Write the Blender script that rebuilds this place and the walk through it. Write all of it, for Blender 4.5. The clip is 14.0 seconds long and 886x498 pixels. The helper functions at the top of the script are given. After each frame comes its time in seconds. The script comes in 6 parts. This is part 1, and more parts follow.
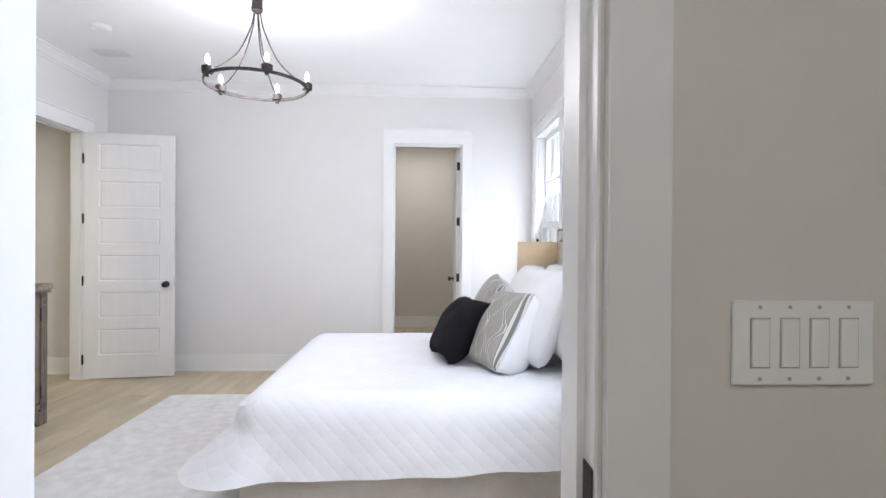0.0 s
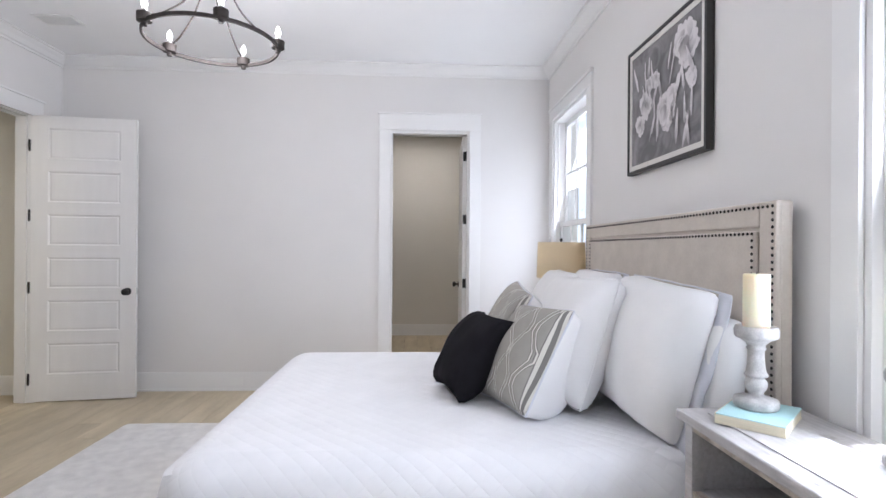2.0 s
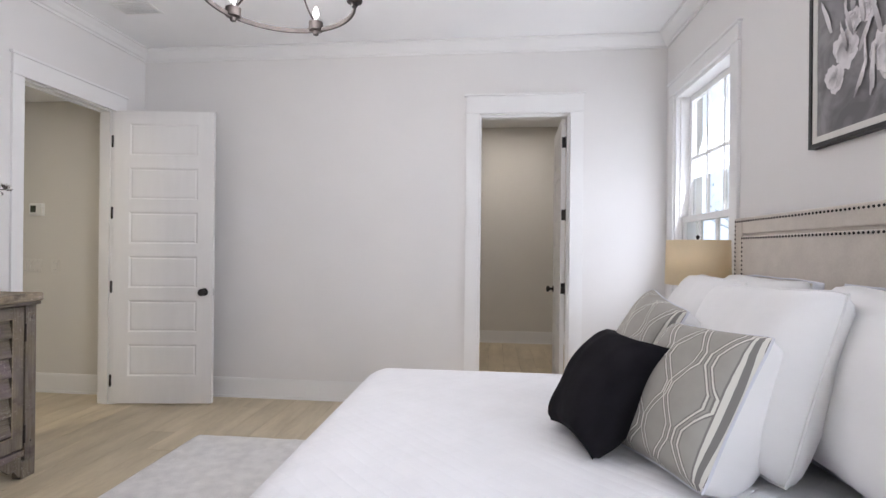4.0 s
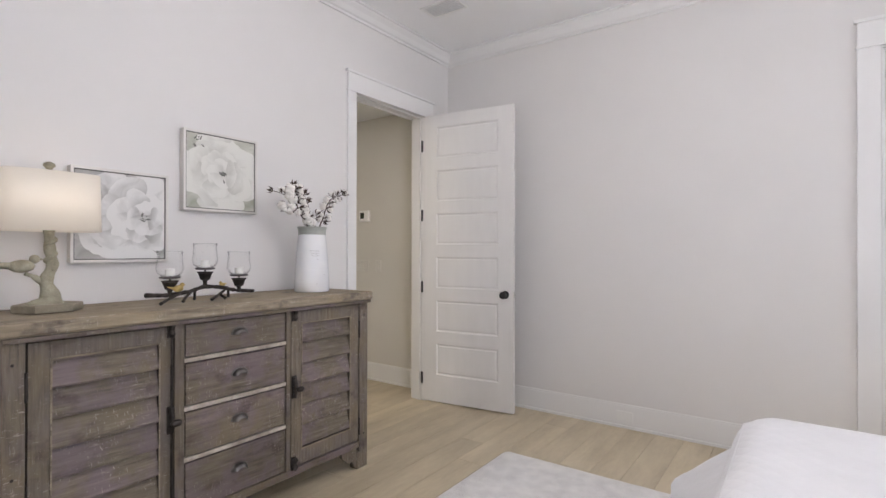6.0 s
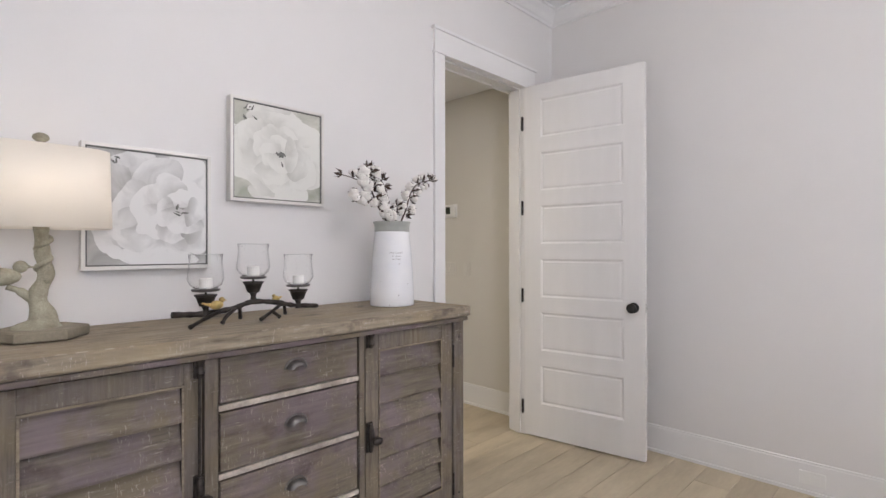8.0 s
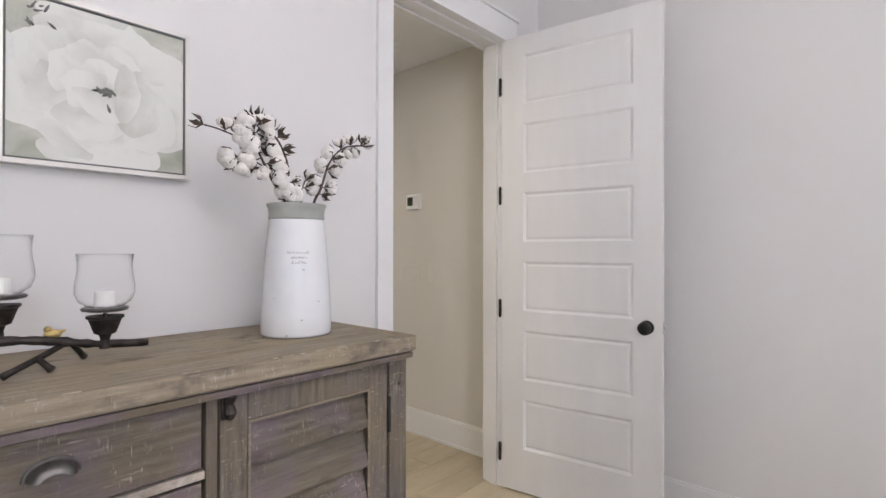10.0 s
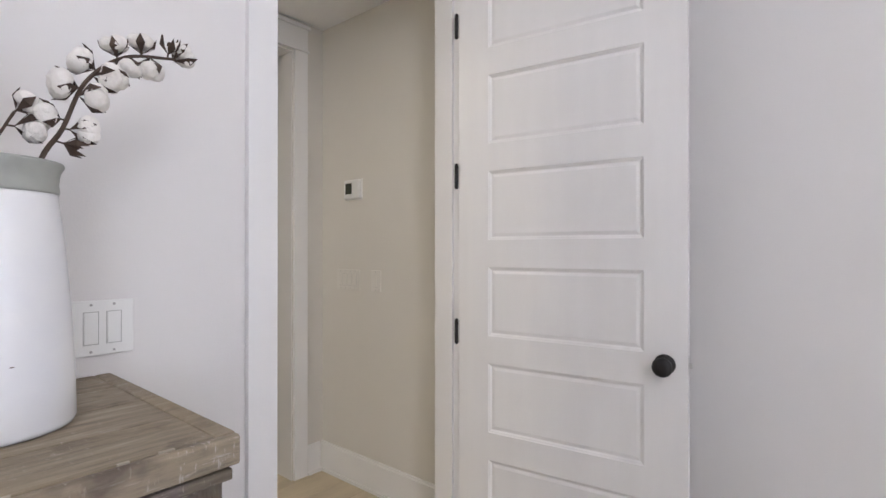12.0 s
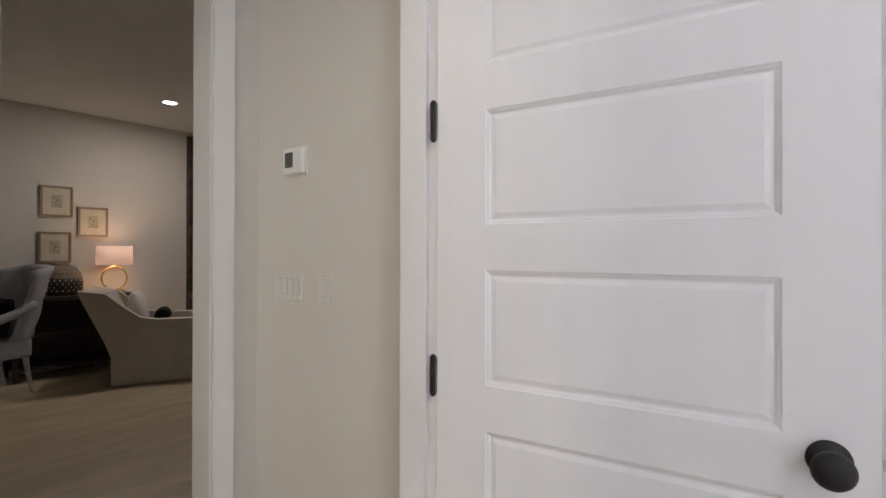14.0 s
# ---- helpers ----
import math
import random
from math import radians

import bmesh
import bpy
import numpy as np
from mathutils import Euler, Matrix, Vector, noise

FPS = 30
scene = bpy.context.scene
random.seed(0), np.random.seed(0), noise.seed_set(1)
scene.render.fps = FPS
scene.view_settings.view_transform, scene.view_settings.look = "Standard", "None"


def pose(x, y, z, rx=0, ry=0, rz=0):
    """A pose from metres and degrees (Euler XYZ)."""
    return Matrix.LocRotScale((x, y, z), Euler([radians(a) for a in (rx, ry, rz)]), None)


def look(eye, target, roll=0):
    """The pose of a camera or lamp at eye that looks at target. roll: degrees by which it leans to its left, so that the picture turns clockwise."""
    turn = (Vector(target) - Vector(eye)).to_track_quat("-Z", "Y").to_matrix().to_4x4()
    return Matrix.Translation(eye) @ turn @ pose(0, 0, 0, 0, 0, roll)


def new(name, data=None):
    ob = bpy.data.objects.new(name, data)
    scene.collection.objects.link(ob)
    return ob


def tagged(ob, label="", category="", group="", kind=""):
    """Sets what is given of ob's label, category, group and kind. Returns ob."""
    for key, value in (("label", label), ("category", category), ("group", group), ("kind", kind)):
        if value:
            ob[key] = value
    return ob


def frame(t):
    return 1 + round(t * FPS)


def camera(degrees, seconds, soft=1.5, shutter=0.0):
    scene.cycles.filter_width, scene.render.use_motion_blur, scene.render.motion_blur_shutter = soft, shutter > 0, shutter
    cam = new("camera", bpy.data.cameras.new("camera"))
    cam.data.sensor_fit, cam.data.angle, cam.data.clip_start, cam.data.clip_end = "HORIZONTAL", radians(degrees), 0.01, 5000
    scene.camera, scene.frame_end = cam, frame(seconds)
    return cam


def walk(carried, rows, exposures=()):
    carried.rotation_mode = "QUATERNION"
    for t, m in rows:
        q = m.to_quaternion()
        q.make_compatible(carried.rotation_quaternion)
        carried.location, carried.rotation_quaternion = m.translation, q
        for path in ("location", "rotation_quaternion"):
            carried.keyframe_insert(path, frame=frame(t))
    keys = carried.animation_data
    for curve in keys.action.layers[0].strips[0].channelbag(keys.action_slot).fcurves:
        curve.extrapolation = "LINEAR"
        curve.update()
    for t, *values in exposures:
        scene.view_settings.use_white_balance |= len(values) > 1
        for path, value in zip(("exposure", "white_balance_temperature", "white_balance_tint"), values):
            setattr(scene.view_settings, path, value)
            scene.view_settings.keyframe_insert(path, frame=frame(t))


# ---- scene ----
cam = camera(83.2, 14.0)
PATH = [
    (0, (0.118, -0.11, 1.329), (0.222, 1.887, 1.322), 0.4),
    (0.5, (0.143, 0.082, 1.334), (0.251, 2.08, 1.328), 0.4),
    (1, (0.157, 0.239, 1.326), (0.263, 2.237, 1.319), 0.3),
    (1.5, (0.144, 0.423, 1.327), (0.247, 2.421, 1.322), 0.4),
    (2, (0.12, 0.579, 1.326), (0.221, 2.577, 1.326), 0.4),
    (4.3, (-0.075, 1.188, 1.31), (-0.39, 3.163, 1.314), 0.5),
    (4.5, (-0.145, 1.225, 1.311), (-0.547, 3.184, 1.313), 0.4),
    (5, (-0.263, 1.34, 1.305), (-0.906, 3.234, 1.307), 0.3),
    (5.5, (-0.372, 1.471, 1.298), (-1.274, 3.256, 1.302), 0.1),
    (6, (-0.508, 1.581, 1.282), (-1.675, 3.205, 1.29), 0.1),
    (6.5, (-0.685, 1.678, 1.287), (-2.02, 3.167, 1.293), 0.1),
    (7, (-0.834, 1.78, 1.293), (-2.24, 3.202, 1.299), 0.1),
    (7.2, (-0.879, 1.836, 1.294), (-2.295, 3.248, 1.293), 0.0),
    (9.3, (-1.439, 2.467, 1.284), (-2.796, 3.936, 1.296), 0.1),
    (9.5, (-1.474, 2.542, 1.283), (-2.827, 4.015, 1.291), 0.2),
    (10, (-1.55, 2.73, 1.286), (-2.896, 4.209, 1.294), 0.1),
    (10.5, (-1.641, 2.899, 1.281), (-2.977, 4.388, 1.288), 0.2),
    (11, (-1.755, 3.073, 1.292), (-3.079, 4.572, 1.297), 0.3),
    (11.5, (-1.855, 3.219, 1.296), (-3.15, 4.743, 1.306), 0.1),
    (12, (-1.925, 3.406, 1.295), (-3.210, 4.938, 1.3), 0.0),
    (12.5, (-2.008, 3.589, 1.305), (-3.284, 5.128, 1.299), 0.1),
    (13, (-2.134, 3.741, 1.283), (-3.399, 5.29, 1.29), 0.3),
    (13.5, (-2.284, 3.875, 1.283), (-3.531, 5.438, 1.29), 0.2),
    (14, (-2.376, 4.028, 1.275), (-3.632, 5.585, 1.282), 0.1),
]
EXPOSURES = [(0, 0.29, 5750, 13), (2.2, 0.0, 5800, 15), (4.3, -0.08, 6000, 16), (7.2, -0.03, 6110, 17), (9.3, 0.10, 6050, 17), (14, 0.11, 5850, 17)]
walk(cam, [(t, look(eye, target, roll)) for t, eye, target, roll in PATH], exposures=EXPOSURES)


# ---- world, sun, large lights ----
world = bpy.data.worlds.new("world")
scene.world = world
world.use_nodes = True
_wn = world.node_tree.nodes
_sky = _wn.new("ShaderNodeTexSky")
_sky.sky_type = "NISHITA"
_sky.sun_disc = False
_sky.dust_density, _sky.air_density = 7.0, 1.0
_sky.sun_elevation = radians(52)
_sky.sun_rotation = radians(79.4)
world.node_tree.links.new(_sky.outputs[0], _wn["Background"].inputs[0])
_wn["Background"].inputs[1].default_value = 0.15


def lamp(name, kind, m, energy, color=(1, 1, 1), **kw):
    d = bpy.data.lights.new(name, kind)
    d.energy, d.color = energy, color
    if kind == "AREA":
        d.shape, d.size, d.size_y = "RECTANGLE", kw["sx"], kw["sy"]
    if kind in ("POINT", "SPOT"):
        d.shadow_soft_size = kw.get("r", 0.05)
    if kind == "SPOT":
        d.spot_size, d.spot_blend = radians(kw.get("deg", 130)), 0.6
    if kind == "SUN":
        d.angle = radians(0.5)
    ob = new(name, d)
    ob.matrix_world = m
    return ob


SUN_DIR = Vector((0.96, 0.18, 1.26))
lamp("sun", "SUN", look(SUN_DIR * 10, (0, 0, 0)), 5.0, (1.0, 0.96, 0.90))

# room limits
XW, XE, YN, YS, H = -3.135, 1.37, 5.31, 0.685, 3.05
lamp("daylight_in_south_window", "AREA", look((XE + 0.05, 1.44, 1.63), (XE - 1, 1.44, 1.9)), 32, (0.93, 0.965, 1.0), sx=0.84, sy=1.66)

lamp("daylight_in_north_window", "AREA", look((XE + 0.05, 4.66, 1.63), (XE - 1, 4.66, 1.9)), 13, (0.93, 0.965, 1.0), sx=0.84, sy=1.66)

# ---- materials ----
MATS = {}


def mat(name, color, rough=0.6, metal=0.0, vary=0.06, scale=6.0, bump=0.0, bscale=60.0, color2=None, sheen=0.0,
        stretch=None, emit=None, trans=0.0, rand=0.0, fine=0.0, sss=0.0):
    if name in MATS:
        return MATS[name]
    m = bpy.data.materials.new(name)
    m.use_nodes = True
    nt = m.node_tree
    b = nt.nodes["Principled BSDF"]
    b.inputs["Roughness"].default_value = rough
    b.inputs["Metallic"].default_value = metal
    if trans:
        b.inputs["Transmission Weight"].default_value = trans
        b.inputs["IOR"].default_value = 1.45
    if sheen:
        b.inputs["Sheen Weight"].default_value = sheen
    if sss:
        b.inputs["Subsurface Weight"].default_value = sss
        b.inputs["Subsurface Scale"].default_value = 0.02
    tc = nt.nodes.new("ShaderNodeTexCoord")
    mp = nt.nodes.new("ShaderNodeMapping")
    nt.links.new(tc.outputs["Object"], mp.inputs[0])
    if stretch:
        mp.inputs["Scale"].default_value = stretch
    if rand:
        oi = nt.nodes.new("ShaderNodeObjectInfo")
        cx = nt.nodes.new("ShaderNodeVectorMath")
        cx.operation = "SCALE"
        nt.links.new(oi.outputs["Random"], cx.inputs["Scale"])
        cx.inputs[0].default_value = (37, 23, 11)
        nt.links.new(cx.outputs[0], mp.inputs["Location"])
    n = nt.nodes.new("ShaderNodeTexNoise")
    n.inputs["Scale"].default_value = scale
    n.inputs["Detail"].default_value = 6
    nt.links.new(mp.outputs[0], n.inputs[0])
    ramp = nt.nodes.new("ShaderNodeValToRGB")
    c2 = color2 or [c * (1 - vary * 2) for c in color]
    ramp.color_ramp.elements[0].color = (*c2, 1)
    ramp.color_ramp.elements[1].color = (*[min(1, c * (1 + vary)) for c in color], 1)
    ramp.color_ramp.elements[0].position, ramp.color_ramp.elements[1].position = 0.3, 0.7
    nt.links.new(n.outputs[0], ramp.inputs[0])
    out = ramp.outputs[0]
    if fine:
        n2 = nt.nodes.new("ShaderNodeTexNoise")
        n2.inputs["Scale"].default_value = scale * 9
        n2.inputs["Detail"].default_value = 4
        nt.links.new(mp.outputs[0], n2.inputs[0])
        mx = nt.nodes.new("ShaderNodeMix")
        mx.data_type, mx.blend_type = "RGBA", "OVERLAY"
        mx.inputs[0].default_value = fine
        nt.links.new(out, mx.inputs[6])
        nt.links.new(n2.outputs[0], mx.inputs[7])
        out = mx.outputs[2]
    if rand:
        hv = nt.nodes.new("ShaderNodeHueSaturation")
        mr = nt.nodes.new("ShaderNodeMapRange")
        mr.inputs[3].default_value, mr.inputs[4].default_value = 1 - rand, 1 + rand
        nt.links.new(oi.outputs["Random"], mr.inputs[0])
        nt.links.new(mr.outputs[0], hv.inputs["Value"])
        nt.links.new(out, hv.inputs["Color"])
        out = hv.outputs[0]
    nt.links.new(out, b.inputs["Base Color"])
    if bump:
        n3 = nt.nodes.new("ShaderNodeTexNoise")
        n3.inputs["Scale"].default_value = bscale
        n3.inputs["Detail"].default_value = 5
        nt.links.new(mp.outputs[0], n3.inputs[0])
        bp = nt.nodes.new("ShaderNodeBump")
        bp.inputs["Strength"].default_value = bump
        bp.inputs["Distance"].default_value = 0.01
        nt.links.new(n3.outputs[0], bp.inputs["Height"])
        nt.links.new(bp.outputs[0], b.inputs["Normal"])
    if emit:
        b.inputs["Emission Color"].default_value = (*emit[0], 1)
        b.inputs["Emission Strength"].default_value = emit[1]
    MATS[name] = m
    return m


WALL = mat("wall paint", (0.75, 0.735, 0.72), 0.75, vary=0.012, scale=1.5, bump=0.05, bscale=220)
WALL2 = mat("greige wall paint", (0.68, 0.657, 0.608), 0.75, vary=0.012, scale=1.5, bump=0.05, bscale=220)
CEIL = mat("ceiling paint", (0.88, 0.88, 0.88), 0.85, vary=0.01, scale=2, bump=0.04, bscale=200)
TRIM = mat("white trim paint", (0.80, 0.795, 0.785), 0.35, vary=0.012, scale=3, bump=0.02, bscale=40)
DOORW = mat("white door paint", (0.78, 0.77, 0.755), 0.4, vary=0.015, scale=3, bump=0.03, bscale=50, stretch=(4, 4, 0.6))
OAK = mat("pale oak plank", (0.585, 0.50, 0.355), 0.45, vary=0.06, scale=1.3, bump=0.05, bscale=24, color2=(0.46, 0.385, 0.262),
          stretch=(6, 1.3, 6), rand=0.045, fine=0.12)
JOINT = mat("plank joint", (0.2, 0.14, 0.09), 0.8, vary=0.1)
BLACK = mat("dark bronze metal", (0.016, 0.014, 0.013), 0.5, metal=0.3, vary=0.2, scale=30)
BRONZE = mat("brushed dark bronze", (0.045, 0.037, 0.033), 0.6, metal=0.35, vary=0.25, scale=30, bump=0.1, bscale=90)
IRON = mat("rubbed iron", (0.06, 0.052, 0.046), 0.5, metal=0.75, vary=0.3, scale=40, bump=0.15, bscale=90, color2=(0.028, 0.024, 0.02))
STEEL = mat("satin steel", (0.6, 0.6, 0.58), 0.3, metal=1)
PLATE = mat("white plastic", (0.82, 0.82, 0.80), 0.3, vary=0.01)
ALMOND = mat("almond plastic", (0.70, 0.68, 0.635), 0.35, vary=0.01)
SEAM = mat("grey seam", (0.42, 0.415, 0.40), 0.6)


def wood_mat(name, grain, warm=1.0, grey=0.75, bloom_col=(0.202, 0.162, 0.174), fleck=0.6):
    """Rough-sawn driftwood: brown grain, lilac-grey bloom, dark knots and pale saw flecks across the grain."""
    m = bpy.data.materials.new(name)
    m.use_nodes = True
    nt = m.node_tree
    L = nt.links.new
    b = nt.nodes["Principled BSDF"]
    b.inputs["Roughness"].default_value = 0.68
    tc = nt.nodes.new("ShaderNodeTexCoord")
    oi = nt.nodes.new("ShaderNodeObjectInfo")
    sc = nt.nodes.new("ShaderNodeVectorMath")
    sc.operation = "SCALE"
    sc.inputs[0].default_value = (31, 17, 23)
    L(oi.outputs["Random"], sc.inputs["Scale"])

    def noise_at(stretch, scale, detail, rough=0.5):
        mp = nt.nodes.new("ShaderNodeMapping")
        mp.inputs["Scale"].default_value = stretch
        L(tc.outputs["Object"], mp.inputs[0])
        L(sc.outputs[0], mp.inputs["Location"])
        n = nt.nodes.new("ShaderNodeTexNoise")
        n.inputs["Scale"].default_value = scale
        n.inputs["Detail"].default_value = detail
        n.inputs["Roughness"].default_value = rough
        L(mp.outputs[0], n.inputs[0])
        return n.outputs[0]

    def ramp(src, stops):
        r = nt.nodes.new("ShaderNodeValToRGB")
        while len(r.color_ramp.elements) < len(stops):
            r.color_ramp.elements.new(0.5)
        for e, (p, c) in zip(r.color_ramp.elements, stops):
            e.position, e.color = p, (*c, 1)
        L(src, r.inputs[0])
        return r.outputs[0]

    def mix(f, a, c, mode="MIX"):
        x = nt.nodes.new("ShaderNodeMix")
        x.data_type, x.blend_type = "RGBA", mode
        if isinstance(f, (int, float)):
            x.inputs[0].default_value = f
        else:
            L(f, x.inputs[0])
        for k, v in ((6, a), (7, c)):
            if isinstance(v, tuple):
                x.inputs[k].default_value = (*v, 1)
            else:
                L(v, x.inputs[k])
        return x.outputs[2]
    fine_s = (20, 1.6, 20) if grain == "y" else (20, 20, 1.6)
    cross_s = (40, 70, 15) if grain == "y" else (40, 15, 70)
    g = noise_at(fine_s, 3.4, 9, 0.68)
    base = ramp(g, [(0.30, tuple(c * warm for c in (0.078, 0.062, 0.046))), (0.43, tuple(c * warm for c in (0.150, 0.126, 0.094))), (0.56, tuple(c * warm for c in (0.195, 0.165, 0.122))), (0.72, tuple(c * warm for c in (0.285, 0.250, 0.195)))])
    ochre = noise_at((1, 1, 1), 3.2, 3)
    base = mix(ramp(ochre, [(0.50, (0, 0, 0)), (0.64, (0.55, 0.55, 0.55))]), base, tuple(c * warm for c in (0.215, 0.175, 0.115)))
    bloom = noise_at((1, 1, 1), 6.5, 6, 0.6)
    base = mix(ramp(bloom, [(0.44 if grey < 0.94 else 0.28, (0, 0, 0)), (0.60 if grey < 0.94 else 0.42, (grey, grey, grey))]), base, mix(g, tuple(c * 0.62 for c in bloom_col), tuple(min(1, c * 1.45) for c in bloom_col)))
    dark = noise_at((1.5, 1, 1.5), 7.0, 4, 0.6)
    base = mix(ramp(dark, [(0.58, (0, 0, 0)), (0.72, (0.7, 0.7, 0.7) if grey < 0.94 else (0.15, 0.15, 0.15))]), base, (0.064, 0.045, 0.038))
    streak_s = (50, 6, 50) if grain == "y" else (50, 50, 6)
    streak = noise_at(streak_s, 2.6, 4, 0.7)
    fl = noise_at(cross_s, 2.2, 4, 0.7)
    patch = noise_at((1, 1, 1), 5.5, 3, 0.6)

    def times(a, c):
        fm = nt.nodes.new("ShaderNodeMath")
        fm.operation = "MULTIPLY"
        L(a, fm.inputs[0])
        L(c, fm.inputs[1])
        return fm.outputs[0]
    amount = ramp(patch, [(0.42, (0, 0, 0)), (0.60, (fleck, fleck, fleck))])
    base = mix(times(ramp(fl, [(0.60, (0, 0, 0)), (0.65, (1, 1, 1))]), amount), base, (0.60, 0.55, 0.50))
    base = mix(times(ramp(streak, [(0.60, (0, 0, 0)), (0.68, (1, 1, 1))]), amount), base, (0.52, 0.47, 0.42))
    hv = nt.nodes.new("ShaderNodeHueSaturation")
    mr = nt.nodes.new("ShaderNodeMapRange")
    mr.inputs[3].default_value, mr.inputs[4].default_value = 0.72, 1.0
    L(oi.outputs["Random"], mr.inputs[0])
    L(mr.outputs[0], hv.inputs["Value"])
    L(base, hv.inputs["Color"])
    hv.inputs["Saturation"].default_value = 1.12 if grey < 0.94 else 0.85
    L(hv.outputs[0], b.inputs["Base Color"])
    bp = nt.nodes.new("ShaderNodeBump")
    bp.inputs["Strength"].default_value = 0.6
    bp.inputs["Distance"].default_value = 0.005
    L(g, bp.inputs["Height"])
    L(bp.outputs[0], b.inputs["Normal"])
    return m


WOOD = wood_mat("driftwood, grain along", "y")
WOODV = wood_mat("driftwood, upright grain", "z", 1.02, 0.5, (0.175, 0.152, 0.15), 0.5)
WOODT = wood_mat("tan driftwood top", "y", 1.62, 0.35, (0.31, 0.262, 0.20))
WOODN = wood_mat("greyed nightstand wood", "y", 1.45, 0.95, (0.60, 0.585, 0.585), 0.6)
EDGE = mat("pale worn wood edge", (0.50, 0.45, 0.38), 0.75, vary=0.1, scale=14, color2=(0.26, 0.22, 0.18), stretch=(4, 1, 1), fine=0.4)
NICK = mat("bare chipped wood", (0.48, 0.42, 0.33), 0.8, vary=0.1, scale=30)
GAPSHADE = mat("shade-dark cabinet backing", (0.05, 0.04, 0.034), 0.8)
LINEN = mat("white bed linen", (0.77, 0.77, 0.785), 0.85, vary=0.02, scale=7, bump=0.1, bscale=90, sheen=0.3)
PILW = mat("white pillow cotton", (0.80, 0.795, 0.79), 0.85, vary=0.02, scale=5, bump=0.12, bscale=35, sheen=0.3)
# on the shams this grey is white cloth with its shade coloured in
PILG = mat("pale grey trim, shaded flange tone", (0.66, 0.67, 0.72), 0.85, vary=0.04, scale=12, bump=0.1, bscale=60)
PILB = mat("black velvet", (0.013, 0.012, 0.0145), 0.95, vary=0.2, scale=9, bump=0.1, bscale=30)
PILB.node_tree.nodes["Principled BSDF"].inputs["Specular IOR Level"].default_value = 0.12
UPH = mat("oatmeal linen upholstery", (0.58, 0.525, 0.46), 0.85, vary=0.04, scale=12, bump=0.12, bscale=400, sheen=0.2, fine=0.1)
UPH2 = mat("cream slipcover", (0.50, 0.47, 0.41), 0.85, vary=0.04, scale=8, bump=0.12, bscale=300)
RUG = mat("ivory pile", (0.82, 0.805, 0.785), 0.95, vary=0.05, scale=14, bump=0.9, bscale=110, color2=(0.70, 0.685, 0.67), sheen=0.3)
WAX = mat("ivory wax", (0.86, 0.80, 0.60), 0.45, vary=0.02, sss=0.4)
GREYW = mat("whitewashed grey wood", (0.50, 0.49, 0.475), 0.7, vary=0.1, scale=25, bump=0.2, bscale=60, color2=(0.33, 0.32, 0.31), fine=0.3)
BLUE = mat("aqua book cover", (0.46, 0.70, 0.72), 0.5, vary=0.05)
PAGES = mat("cream pages", (0.72, 0.66, 0.5), 0.8, vary=0.06, scale=4, stretch=(1, 1, 200))
CER = mat("white glazed ceramic", (0.80, 0.80, 0.79), 0.22, vary=0.03, scale=8, color2=(0.74, 0.75, 0.78))
CERG = mat("sage grey ceramic", (0.36, 0.375, 0.34), 0.5, vary=0.06, scale=20)
INK = mat("grey script ink", (0.20, 0.165, 0.155), 0.7)
COT = mat("cotton boll", (0.82, 0.79, 0.74), 0.95, vary=0.04, scale=30, bump=0.5, bscale=120)
HUSK = mat("dry brown husk", (0.075, 0.05, 0.035), 0.85, vary=0.2, scale=40, color2=(0.05, 0.033, 0.024))
GOLD = mat("aged gold", (0.66, 0.50, 0.20), 0.38, metal=0.8, vary=0.2, scale=30, bump=0.2, bscale=120)
LAMPB = mat("sage painted cast resin", (0.42, 0.40, 0.30), 0.65, vary=0.1, scale=25, bump=0.4, bscale=70, color2=(0.26, 0.24, 0.17), fine=0.3)
SHADE = mat("ivory fabric shade", (0.84, 0.81, 0.74), 0.85, vary=0.02, bump=0.1, bscale=300, trans=0.0, emit=((1.0, 0.88, 0.72), 0.16))
SHADE2 = mat("tan linen shade", (0.84, 0.75, 0.58), 0.85, vary=0.015, scale=30, bump=0.1, bscale=300)
SHADE3 = mat("lit peach shade", (0.8, 0.6, 0.5), 0.85, emit=((1.0, 0.58, 0.34), 0.42))
BULB = mat("lit flame bulb", (1, 1, 1), 0.3, emit=((1.0, 0.93, 0.82), 14))
DISC = mat("lit recessed lens", (1, 1, 1), 0.3, emit=((1.0, 0.95, 0.88), 9))
DARKW = mat("espresso wood", (0.03, 0.022, 0.018), 0.5, vary=0.2, scale=6, stretch=(1, 6, 1))
STONE = mat("brown ledger stone", (0.085, 0.06, 0.045), 0.8, vary=0.2, scale=12, bump=0.5, bscale=30, color2=(0.03, 0.022, 0.018), rand=0.35)
SCREEN = mat("lcd grey glass", (0.07, 0.075, 0.06), 0.2)
GROUNDM = mat("grass ground", (0.07, 0.09, 0.035), 0.95, vary=0.2, scale=0.6)
BARK = mat("grey bark", (0.12, 0.10, 0.08), 0.9, vary=0.2, scale=9)
LEAF = mat("leaf green", (0.07, 0.095, 0.035), 0.8, vary=0.3, scale=3)
ROOF = mat("dark shingle", (0.11, 0.105, 0.105), 0.9, vary=0.1, scale=5)
SIDING = mat("white siding", (0.7, 0.7, 0.69), 0.6, vary=0.02)
TUFT = mat("blue grey linen", (0.42, 0.43, 0.46), 0.85, vary=0.05, scale=9, bump=0.1, bscale=200)


